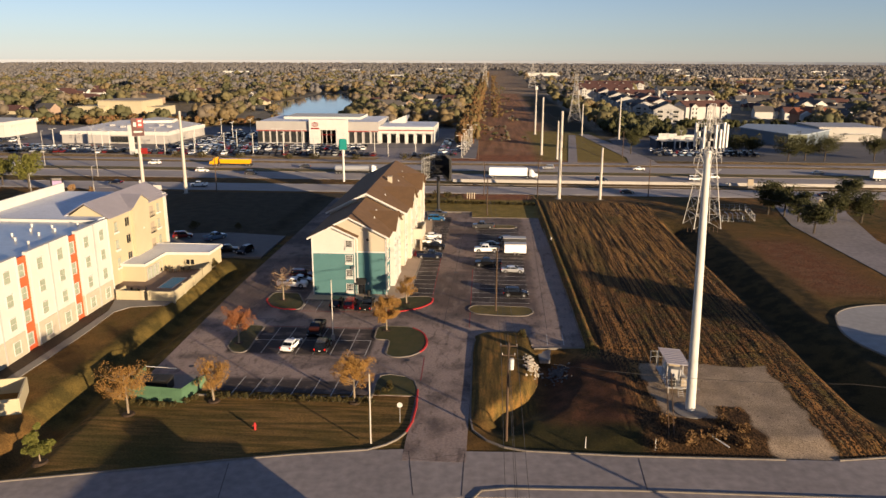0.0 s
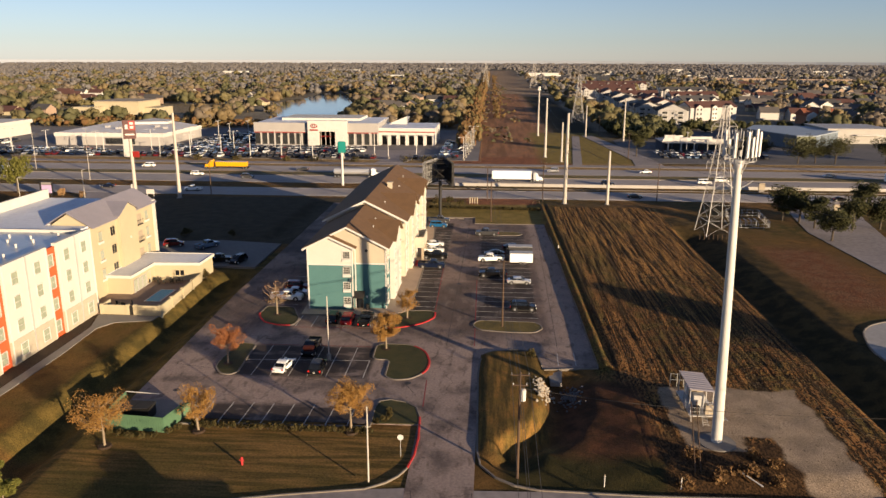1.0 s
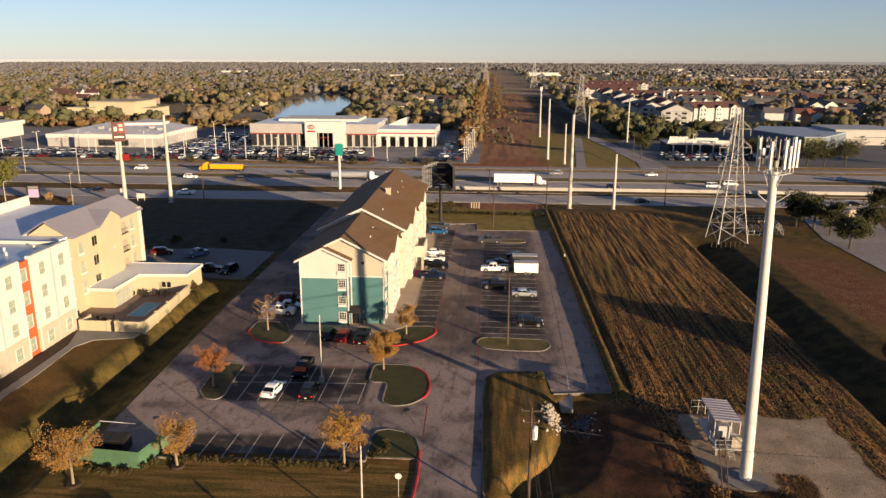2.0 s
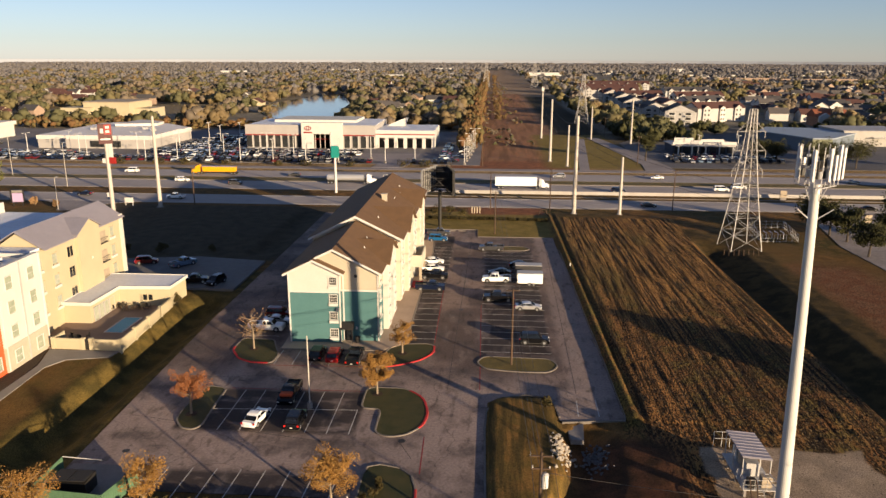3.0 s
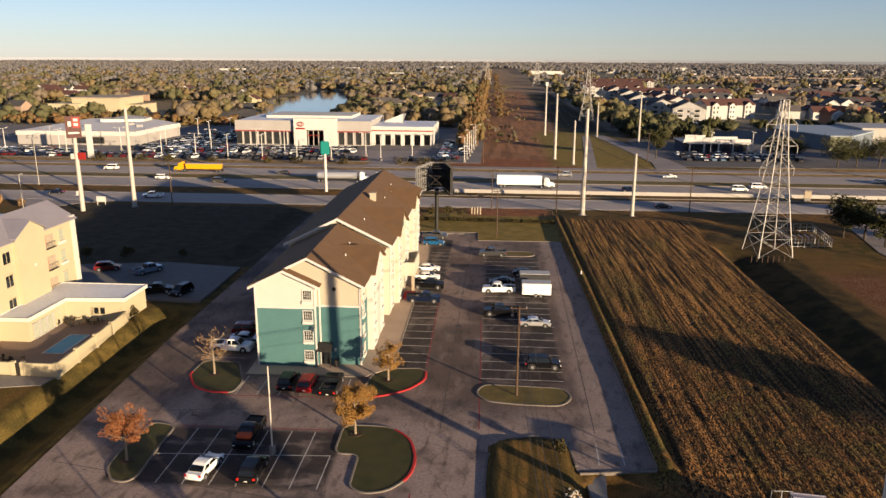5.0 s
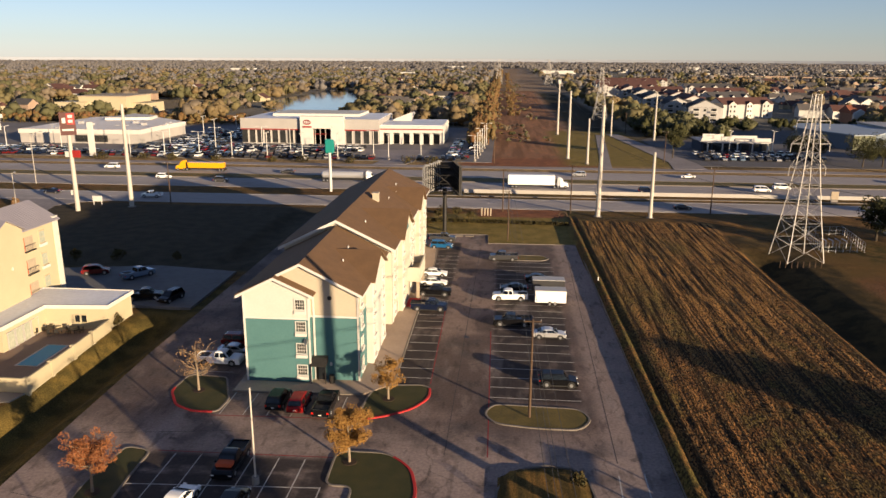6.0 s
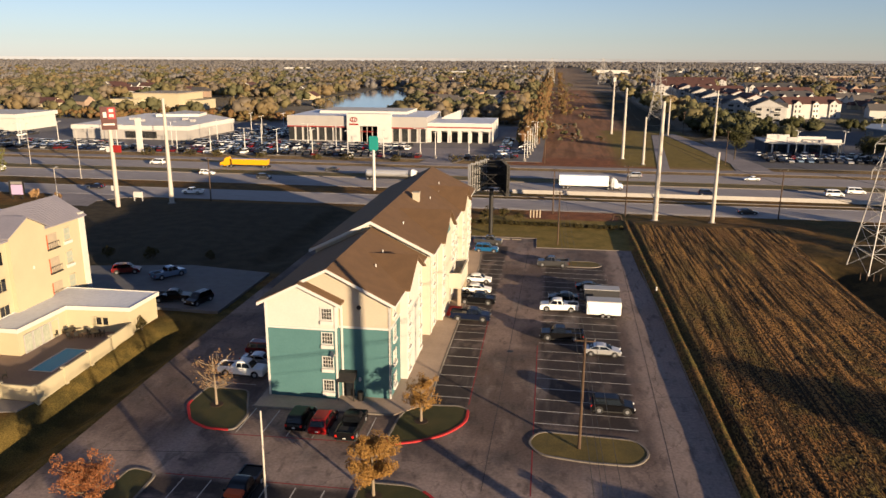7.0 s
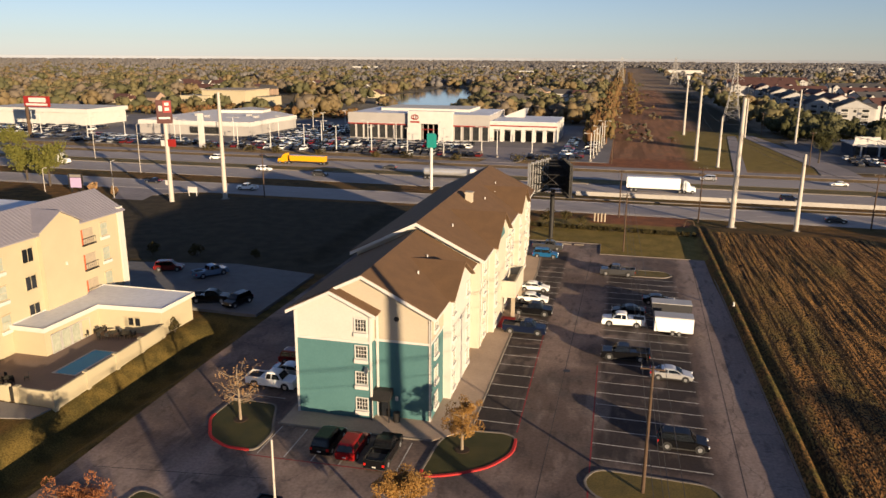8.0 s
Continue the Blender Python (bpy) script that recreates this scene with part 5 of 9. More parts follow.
def vehicle(shape, name, label, paint, wheels=True):
    s = SHAPES[shape]
    L, W, H, belt = s["l"], s["w"] / 2, s["h"], s["belt"]
    ob = thing(name, (0, 0, 0), label, "car" if shape != "pickup" else "pickup truck")
    y = lambda k: -L / 2 + L * k
    low = 0.26
    if shape == "pickup":
        lower = [(y(0), low + 0.2), (y(0.005), s["tail"]), (y(0.36), s["tail"] + 0.02), (y(0.37), belt), (y(s["e"]), belt), (y(0.965), s["hood"] - 0.05), (y(1.0), 0.82), (y(0.995), low)]
    else:
        lower = [(y(0.0), low + 0.12), (y(0.0), 0.8), (y(0.015), s["tail"] - 0.06), (y(s["b"] * 0.8 + 0.01), belt + 0.02), (y(s["e"]), belt), (y(0.95), s["hood"] - 0.16), (y(0.995), 0.62), (y(1.0), low)]
    part("body", chamfered(lofted(bmesh.new(), lower, W, 0.75, 0.06), 0.10), paint, ob)
    part("sill", box(bmesh.new(), -W + 0.03, W - 0.03, y(0.05), y(0.95), 0.20, 0.34), RUBBER, ob, "dark underbody and sills")
    for sx in (-1, 1):
        part("mirror", chamfered(box(bmesh.new(), sx * (W + 0.1) - 0.10, sx * (W + 0.1) + 0.10, y(s["e"]) - 0.32, y(s["e"]) - 0.20, belt, belt + 0.15), 0.03), paint, ob)
        for wy in (y(0.19), y(0.82)):
            part("wheel_arch", tube(bmesh.new(), (sx * (W - 0.25), wy, s["wr"] + 0.02), (sx * (W + 0.004), wy, s["wr"] + 0.02), s["wr"] + 0.085, s["wr"] + 0.085, 18), RUBBER, ob, "dark wheel arch")
    roof = [(y(s["b"]), belt - 0.02), (y(s["c"]), H - 0.07), (y(s["c"] + 0.05), H), (y(s["d"] - 0.06), H), (y(s["d"]), H - 0.06), (y(s["e"]), belt - 0.02)]
    part("cabin", chamfered(lofted(bmesh.new(), roof, W - 0.04, belt, 0.28), 0.07), paint, ob)
    # glass, a little proud of the cabin
    def pane(nm, quad):
        bm = bmesh.new()
        v = [bm.verts.new(p) for p in quad]
        bm.faces.new(v)
        bmesh.ops.solidify(bm, geom=bm.faces[:], thickness=0.02)
        part(nm, bm, GLASS, ob)
    hw = lambda z: (W - 0.04) * (1 - 0.28 * max(0.0, z - belt))
    z0, z1 = belt + 0.06, H - 0.13
    k = lambda z, p, q: p + (q - p) * (z - belt) / (H - belt)
    fy = lambda z: y(k(z, s["e"], s["d"])) + 0.03
    by = lambda z: y(k(z, s["b"], s["c"])) - 0.03
    pane("windshield", [(-hw(z0) + 0.1, fy(z0), z0), (hw(z0) - 0.1, fy(z0), z0), (hw(z1) - 0.1, fy(z1), z1), (-hw(z1) + 0.1, fy(z1), z1)])
    pane("rear_window", [(-hw(z0) + 0.1, by(z0), z0), (-hw(z1) + 0.1, by(z1), z1), (hw(z1) - 0.1, by(z1), z1), (hw(z0) - 0.1, by(z0), z0)])
    mid = y((s["c"] + s["d"]) / 2 - (0.02 if shape != "pickup" else 0))
    for sx in (-1, 1):
        for a0, a1, c0, c1 in ((mid + 0.05, fy(z0) - 0.18, mid + 0.05, fy(z1) - 0.16), (by(z0) + 0.2, mid - 0.05, by(z1) + 0.18, mid - 0.05)):
            pane("side_window", [(sx * (hw(z0) + 0.012), a0, z0), (sx * (hw(z0) + 0.012), a1, z0), (sx * (hw(z1) + 0.012), c1, z1), (sx * (hw(z1) + 0.012), c0, z1)])
        part("headlight", chamfered(box(bmesh.new(), sx * W * 0.82 - 0.17, sx * W * 0.82 + 0.17, L / 2 - 0.12, L / 2 + 0.0, 0.62, 0.76), 0.02), LAMP_CLEAR, ob)
        part("taillight", chamfered(box(bmesh.new(), sx * W * 0.86 - 0.12, sx * W * 0.86 + 0.12, -L / 2 - 0.015, -L / 2 + 0.1, 0.72, 0.98), 0.02), LAMP_RED, ob)
    if shape == "pickup":
        part("bed_liner", box(bmesh.new(), -W + 0.14, W - 0.14, y(0.02), y(0.37), s["tail"] - 0.02, s["tail"] + 0.015), RUBBER, ob, "dark open bed")
        for sx in (-1, 1):
            part("bed_rail", box(bmesh.new(), sx * (W - 0.07) - 0.07, sx * (W - 0.07) + 0.07, y(0.005), y(0.385), s["tail"] - 0.1, s["tail"] + 0.16), paint, ob)
        part("tailgate", box(bmesh.new(), -W + 0.1, W - 0.1, y(0.0), y(0.0) + 0.09, 0.62, s["tail"] + 0.16), paint, ob)
    part("plate", box(bmesh.new(), -0.16, 0.16, -L / 2 - 0.02, -L / 2 + 0.02, 0.58, 0.70), TRIM, ob)
    r = s["wr"]
    for wy in (y(0.19), y(0.82)):
        for sx in (-1, 1):
            x0, x1 = sx * (W - 0.2), sx * (W + 0.015)
            wheel = part("wheel", tube(bmesh.new(), (x0, wy, r), (x1, wy, r), r, r * 0.97, 18), RUBBER, ob)
            part("rim", tube(bmesh.new(), (x1 - sx * 0.02, wy, r), (x1 + sx * 0.012, wy, r), r * 0.62, r * 0.55, 12), RIM, wheel)
    return ob


templates = {}


def place_car(shape, color, x, y, turn, label, name=None, z=0.03, group="cars in the hotel lot"):
    """turn: degrees from facing +y, counter-clockwise."""
    key = (shape, color)
    if key not in templates:
        ob = templates[key] = vehicle(shape, name or {"sedan": "sedan", "suv": "suv", "van": "van", "pickup": "pickup_truck"}[shape], label, PAINTS[color])
        ob.matrix_basis = pose(x, y, z, 0, 0, turn)
    else:
        ob = copy_thing(templates[key], pose(x, y, z, 0, 0, turn))
    return tagged(ob, label, group=group)


for shape, color, x, y, turn, label in (
    ("suv", "black", 5.6, 135.6, -90, "black suv parked across a stall"),
    ("sedan", "silver", 5.4, 151.4, -90, "silver sedan in a marked stall"),
    ("pickup", "black", 0.2, 156.0, 90, "black pickup with dark wheels in a stall"),
    ("pickup", "white", -0.1, 167.8, 90, "white crew-cab pickup in a stall"),
    ("sedan", "black", 0.6, 172.6, 90, "black sedan beside the white pickup"),
    ("sedan", "black", 5.0, 178.6, -90, "black sedan behind the trailers"),
    ("sedan", "white", -13.8, 180.2, -90, "white sedan nosed out by the entrance"),
    ("sedan", "white", -13.4, 174.6, -90, "white sedan beside the canopy"),
    ("pickup", "black", -12.8, 169.2, -90, "black pickup beside the white sedans"),
    ("pickup", "dark_blue", -12.9, 161.6, -90, "dark blue pickup at the end of its row"),
    ("suv", "blue", -14.2, 200.5, -90, "blue hatchback at the far row"),
    ("pickup", "grey", -14.4, 206.6, -90, "grey pickup at the lot's far end"),
    ("pickup", "grey", -1.2, 192.4, 90, "grey pickup beside the far island"),
    ("suv", "black", -26.9, 127.6, 0, "black suv nosed toward the hotel"),
    ("suv", "red", -24.3, 127.2, 0, "red suv with a spare wheel on its back"),
    ("pickup", "black", -21.2, 126.9, 0, "black pickup nosed toward the hotel"),
    ("pickup", "white", -37.9, 138.2, -90, "white pickup in the shaded side stalls"),
    ("sedan", "silver", -37.0, 141.4, -90, "silver car in the shaded side stalls"),
    ("suv", "maroon", -37.6, 144.6, -90, "dark red car in the shaded side stalls"),
    ("sedan", "white", -29.9, 107.4, -8, "white sedan in the middle row"),
    ("pickup", "black", -27.5, 114.2, 180, "black pickup with an orange load"),
    ("suv", "black", -24.9, 107.2, 0, "black car beside the lamp post"),
):
    place_car(shape, color, x, y, turn, label)
for shape, color, x, y, turn, label in (
    ("suv", "maroon", -75.0, 174.4, -70, "dark red car on the shaded lot"),
    ("pickup", "steel_blue", -66.6, 173.4, -32, "pale blue pickup on the shaded lot"),
    ("pickup", "black", -59.6, 161.6, -75, "black pickup beside the pool house"),
    ("suv", "black", -55.0, 161.4, 165, "black suv at the lot's edge"),
):
    place_car(shape, color, x, y, turn, label, z=0.34, group="cars in the neighbouring lot")
tagged(part("orange_load", chamfered(box(bmesh.new(), -28.3, -26.7, 112.0, 113.6, 1.12, 1.5), 0.08), ORANGE), "orange load lying in a pickup bed", "load")


def cargo_trailer(x, y, turn, length, label, paint=PAINTS["white"]):
    ob = thing("cargo_trailer", (x, y, 0.03), label, "trailer", "trailers in the lot", turn=turn)
    part("body", chamfered(box(bmesh.new(), -1.15, 1.15, -length / 2, length / 2, 0.5, 2.5), 0.06), paint, ob)
    part("roof", chamfered(box(bmesh.new(), -1.17, 1.17, -length / 2 - 0.02, length / 2 + 0.02, 2.46, 2.56), 0.03), GALV, ob)
    part("hitch", tube(tube(bmesh.new(), (-0.8, length / 2, 0.5), (0, length / 2 + 1.3, 0.48), 0.05), (0.8, length / 2, 0.5), (0, length / 2 + 1.3, 0.48), 0.05), DARK_METAL, ob)
    for wy in (-0.45, 0.4):
        for sx in (-1, 1):
            wheel = part("wheel", tube(bmesh.new(), (sx * 1.0, wy - 0.3, 0.34), (sx * 1.2, wy - 0.3, 0.34), 0.34, 0.33, 16), RUBBER, ob)
            part("rim", tube(bmesh.new(), (sx * 1.19, wy - 0.3, 0.34), (sx * 1.215, wy - 0.3, 0.34), 0.2, 0.18, 10), RIM, wheel)
            part("fender", box(bmesh.new(), sx * 1.1 - 0.13, sx * 1.1 + 0.13, wy - 0.68, wy + 0.06, 0.66, 0.72), DARK_METAL, ob) if wy > 0 else None
    return ob


cargo_trailer(6.4, 166.4, 90, 5.0, "white enclosed trailer with a grey roof")
cargo_trailer(6.4, 172.2, 90, 5.4, "long dark grey trailer beside the white one", PAINTS["grey"])


def lorry(x, y, turn, kind, cab_paint, load, label):
    """An articulated lorry: tractor and a box, tank or low trailer."""
    ob = thing("lorry", (x, y, 0.03), label, "truck", "traffic on the highway", turn=turn)
    cab = [(6.0, 0.6), (6.0, 3.2), (6.3, 3.6), (7.6, 3.0), (7.9, 2.0), (9.2, 1.75), (9.4, 0.6)]
    part("cab", chamfered(lofted(bmesh.new(), cab, 1.2, 1.8, 0.04), 0.08), cab_paint, ob)
    part("windshield", extrude(bmesh.new(), [(7.7, 2.85), (7.94, 2.1), (8.0, 2.1), (7.76, 2.87)], "x", -1.0, 1.0), GLASS, ob)
    if kind == "box":
        part("trailer", chamfered(box(bmesh.new(), -1.28, 1.28, -9.0, 5.2, 1.1, 4.05), 0.06), load, ob)
    elif kind == "tank":
        part("trailer", tube(bmesh.new(), (0, -8.0, 2.25), (0, 5.0, 2.25), 1.1, 1.1, 20), load, ob)
        part("end_cap", tube(bmesh.new(), (0, -8.0, 2.25), (0, -8.5, 2.25), 1.1, 0.7, 20), load, ob)
        part("underframe", box(bmesh.new(), -0.6, 0.6, -8.2, 6.2, 0.8, 1.2), DARK_METAL, ob)
    else:
        part("trailer", chamfered(lofted(bmesh.new(), [(-7.6, 1.1), (-7.8, 2.9), (5.0, 2.9), (4.8, 1.1)], 1.25, 5, 0), 0.05), load, ob)
    part("chassis", box(bmesh.new(), -0.5, 0.5, -8.6, 9.0, 0.6, 0.95), DARK_METAL, ob)
    for wy in (-7.6, -6.4, 5.2, 6.4, 8.5):
        for sx in (-1, 1):
            wheel = part("wheel", tube(bmesh.new(), (sx * 0.8, wy, 0.5), (sx * 1.22, wy, 0.5), 0.5, 0.49, 14), RUBBER, ob)
            part("rim", tube(bmesh.new(), (sx * 1.2, wy, 0.5), (sx * 1.235, wy, 0.5), 0.28, 0.25, 10), RIM, wheel)
    return ob


lorry(-106, 299, 90, "open", PAINTS["yellow"], PAINTS["yellow"], "yellow bulk lorry on the far lanes")
lorry(-51, 281.5, -90, "tank", PAINTS["white"], PAINTS["silver"], "white and silver tanker lorry on the near lanes")
lorry(9, 276.6, -90, "box", PAINTS["white"], PAINTS["white"], "white box lorry on the near lanes")
lorry(150, 281.5, -90, "box", PAINTS["teal"], PAINTS["white"], "white box lorry with a teal cab")
lorry(-190, 276.6, -90, "tank", PAINTS["white"], PAINTS["steel_blue"], "grey tanker lorry on the near lanes")
for i, (shape, color, x, y, turn) in enumerate((("van", "white", 76, 276.6, -90), ("van", "white", 83.5, 281.8, -90), ("suv", "white", -112, 281.5, -90), ("suv", "grey", -91, 277, -90), ("pickup", "white", -100.5, 249.3, 90), ("sedan", "dark_blue", -132, 252.5, 90),
        ("sedan", "white", 60, 301, 90), ("suv", "silver", 24, 301, 90), ("sedan", "black", 110, 247, -90), ("pickup", "silver", -20, 301.2, 90), ("van", "white", -140, 301, 90), ("suv", "dark_blue", 41, 271.8, -90), ("sedan", "grey", -75, 296.5, 90), ("sedan", "silver", 128, 296.4, 90), ("sedan", "grey", 46, 247.4, -90))):
    place_car(shape, color, x, y, turn, f"{color.replace('_', ' ')} {'car' if shape == 'sedan' else shape} driving along the highway", group="traffic on the highway")

# ---- trees and shrubs ----
def crown_mesh(rng, clumps, leaf, spread, per=14, flat=0.8):
    """Many small leaf blades, in clumps: clumps is a list of (centre, radius)."""
    verts, faces = [], []
    for c, r in clumps:
        for _ in range(per):
            d = Vector((rng.gauss(0, 1), rng.gauss(0, 1), rng.gauss(0, flat)))
            d = d.normalized() * r * rng.uniform(0.35, 1.0) ** 0.6
            p = Vector(c) + d
            a = Vector((rng.gauss(0, 1), rng.gauss(0, 1), rng.gauss(0, 1))).normalized()
            b = a.orthogonal().normalized()
            s = leaf * rng.uniform(0.6, 1.4)
            i = len(verts)
            verts += [p + a * s, p + b * s * 0.7, p - a * s, p - b * s * 0.7 + a * s * 0.2]
            faces.append((i, i + 1, i + 2, i + 3))
    return verts, faces


def tree(name, x, y, high, wide, leaf_mat, label, seed, trunk=0.16, bark=BARK, clear=0.28, dense=1.0, leaf=0.062, oval=0.6, z=0.08, limbs=15, group=""):
    """A tapered trunk with limbs and a crown of leaf blades round their ends."""
    rng = random.Random(seed)
    ob = thing(name, (x, y, z), label, "tree", group)
    bm = bmesh.new()
    top = Vector((rng.uniform(-0.15, 0.15), rng.uniform(-0.15, 0.15), high * 0.86))
    knee = Vector((rng.uniform(-0.1, 0.1), rng.uniform(-0.1, 0.1), high * 0.4))
    tube(bm, (0, 0, -0.2), knee, trunk, trunk * 0.7, 8)
    tube(bm, knee, top, trunk * 0.7, 0.025, 6)
    ends = [(top, 0.5)]
    for i in range(limbs):
        k = rng.uniform(clear, 0.8)
        s = knee * (k / 0.4) if k < 0.4 else knee.lerp(top, (k - 0.4) / 0.46)
        a = i * 2.4 + rng.uniform(-0.5, 0.5)
        reach = wide / 2 * math.sqrt(max(0.08, 1 - ((k + 0.12 - oval) / 0.5) ** 2)) * rng.uniform(0.75, 1.0)
        e = s + Vector((math.cos(a) * reach, math.sin(a) * reach, reach * rng.uniform(0.35, 0.8)))
        m = s.lerp(e, 0.5) + Vector((0, 0, -0.08 * reach))
        tube(bm, s, m, trunk * 0.32, trunk * 0.2, 5)
        tube(bm, m, e, trunk * 0.2, 0.012, 5)
        ends += [(e, 1.0), (m, 0.8)]
        for j in range(2):
            q = m + Vector((rng.uniform(-1, 1), rng.uniform(-1, 1), rng.uniform(0.1, 1))) * reach * 0.4
            tube(bm, m, q, trunk * 0.12, 0.01, 4)
            ends.append((q, 0.8))
    part("trunk", bm, bark, ob)
    clumps = [(e, wide * (0.17 if leaf > 0.1 else 0.135) * k * rng.uniform(0.7, 1.3)) for e, k in ends]
    v, f = crown_mesh(rng, clumps, leaf, 1.0, max(2, int((105 if leaf > 0.1 else 190) * dense)))
    me = bpy.data.meshes.new("crown")
    me.from_pydata(v, [], f)
    me.materials.append(leaf_mat)
    crown = new("crown", me)
    crown.parent = ob
    if y < 140 and x < 20:
        part("mulch_ring", tube(bmesh.new(), (0, 0, -0.3), (0, 0, 0.07), 0.95, 0.7, 14), MULCH, ob, "dark mulch ring")
    return ob


tree("autumn_tree", -44.6, 84.5, 6.4, 5.8, GOLD_LEAF, "golden brown autumn tree on the lawn", 1, dense=0.42, limbs=22)
tree("autumn_tree", -35.2, 88.8, 5.4, 4.2, GOLD_LEAF, "golden brown autumn tree beside the hedge", 2, dense=0.42, limbs=20)
tree("autumn_tree", -16.8, 89.8, 6.6, 5.0, GOLD_LEAF, "golden orange autumn tree beside the drive", 3, dense=0.8, limbs=22)
tree("autumn_tree", -16.2, 115.8, 6.2, 4.2, GOLD_LEAF, "golden orange autumn tree on an island", 4, dense=1.1, limbs=22)
tree("autumn_tree", -38.6, 108.6, 5.6, 4.6, RUST_LEAF, "rust-red autumn tree on an island", 5, dense=0.6, limbs=20)
tree("autumn_tree", -14.5, 129.8, 5.4, 3.8, GOLD_LEAF, "pale golden autumn tree beside the hotel", 6, dense=0.5)
tree("bare_tree", -37.4, 130.0, 6.6, 4.6, BROWN_LEAF, "almost bare tree on an island", 7, dense=0.06, leaf=0.075)
tree("young_tree", -48.9, 72.8, 5.0, 2.9, PINE_LEAF, "small yellow-green tree beside the street", 8, clear=0.16, leaf=0.075, dense=1.0, trunk=0.09, oval=0.42)
for i, (x, y, h, w) in enumerate(((80.8, 216.6, 9.5, 8.0), (84.4, 214.0, 8.5, 7.0), (85.6, 207.0, 8, 6.5), (84.0, 193.0, 7.4, 8.4), (95.4, 206.8, 7.6, 7.5), (102.7, 207.5, 8, 8), (112, 236, 8, 7), (131, 334, 10, 13), (139, 336, 10, 12), (147, 335, 10.5, 13), (114, 352, 9, 10), (122, 353, 9, 10), (169, 337, 10, 12), (180, 338, 9, 12), (66, 352, 11, 9), (-156, 240, 12, 9), (-170, 247, 9, 8), (-199, 273, 11, 10))):
    tree("live_oak" if x > 0 else "evergreen_tree", x, y, h, w, OAK_LEAF if x > 0 else PINE_LEAF, "dark green live oak beside the road" if x > 0 else "yellow-green tree beside the frontage road", 20 + i, trunk=0.3, bark=DARK_BARK, clear=0.26, dense=0.5, leaf=0.24, oval=0.62, limbs=18, group="trees beside the roads")


# Out-of-view tree, added only for the rounded shadow on the west lot.
tree("tall_tree", 44, 47.5, 17.2, 6.6, OAK_LEAF, "unseen bare-stemmed tree added to cast a shadow on the lot", 72, trunk=0.28, bark=DARK_BARK, clear=0.74, dense=0.9, leaf=0.22, oval=0.9, limbs=16, group="trees beside the roads")
# Unseen evergreen, added to throw the shadow band across the field.
tree("evergreen_tree", 95, 81, 16.2, 13.0, OAK_LEAF, "unseen tall evergreen added to shade the field", 71, trunk=0.5, bark=DARK_BARK, clear=0.12, dense=1.5, leaf=0.30, oval=0.36, limbs=26, group="trees beside the roads")


def shrub(x, y, r, h, mat, label, seed, group="", z=0.0, leaf=0.12, per=150):
    rng = random.Random(seed)
    ob = thing("shrub", (x, y, z), label, "shrub", group)
    bm = bmesh.new()
    for i in range(5):
        a = i * 1.3 + seed
        tube(bm, (0, 0, -0.05), (math.cos(a) * r * 0.6, math.sin(a) * r * 0.6, h * 0.7), 0.03, 0.01, 5)
    part("stem", bm, DARK_BARK, ob)
    clumps = [((rng.uniform(-0.5, 0.5) * r, rng.uniform(-0.5, 0.5) * r, h * rng.uniform(0.35, 0.7)), r * 0.55) for _ in range(5)]
    v, f = crown_mesh(rng, clumps, leaf, 1, per // 5)
    me = bpy.data.meshes.new("foliage")
    me.from_pydata([(a, c, max(0.02, d)) for a, c, d in v], [], f)
    me.materials.append(mat)
    lv = new("foliage", me)
    lv.parent = ob
    return ob


hedge = [shrub(-34.0, 89.9, 0.6, 0.85, SHRUB_LEAF, "clipped shrub in the low hedge", 40 + i, "hedge along the stalls") for i in range(3)]
rng = random.Random(9)
for i in range(27):
    x = -36.0 + i * 0.82
    if i < 3:
        hedge[i].matrix_basis = pose(x, 89.7 + 0.05 * rng.uniform(-1, 1), 0)
    else:
        copy_thing(hedge[i % 3], pose(x, 89.7 + rng.uniform(-0.08, 0.08), 0, 0, 0, rng.uniform(0, 360)))
for i, (x, y) in enumerate([(-45.6, 87.4), (-44.2, 87.0), (-42.7, 86.6), (-41.2, 86.5), (-39.8, 86.9), (-38.6, 87.8), (-37.8, 89.0), (-14.0, 92.0), (-13.2, 92.8), (-12.8, 93.8), (-13.0, 94.9)]):
    copy_thing(hedge[i % 3], pose(x, y, 0, 0, 0, rng.uniform(0, 360)))
far_hedge = shrub(-20, 226, 0.75, 0.9, SHRUB_LEAF, "clipped shrub in the far hedge", 50, "hedge beyond the lot", leaf=0.16, per=120)
for i in range(40):
    copy_thing(far_hedge, pose(-19.2 + i * 0.84, 225.8 - i * 0.03 + rng.uniform(-0.1, 0.1), 0, 0, 0, rng.uniform(0, 360)))
for i, (x, y, r, h) in enumerate(((-17, 229, 2.0, 4.2), (-13, 231, 1.6, 3.4), (-9.5, 228.5, 1.2, 2.6), (-76, 184.6, 1.6, 2.4), (-84, 183, 1.8, 2.6), (-65, 186.2, 1.2, 1.8), (5.9, 113.0, 0.9, 1.6), (-57.6, 149.5, 0.8, 2.2), (20.2, 80.6, 1.2, 0.9), (30, 81.5, 1.3, 1.0), (27.5, 83.0, 1.6, 1.0), (24.5, 82.0, 1.5, 0.9), (31, 84.5, 1.2, 0.9), (29.5, 86.5, 1.3, 0.8), (22.5, 86.3, 1.2, 0.8))):
    shrub(x, y, r, h, SHRUB_LEAF if i < 8 else foliage("dry_brush", (0.16, 0.085, 0.035), (0.09, 0.05, 0.02), (0.22, 0.13, 0.05)), "ragged shrub beside the lot" if i < 8 else "dry brown brush beside the tower yard", 60 + i, z=ground_height(x, y), leaf=0.14 if r < 1.5 else 0.2, per=260)
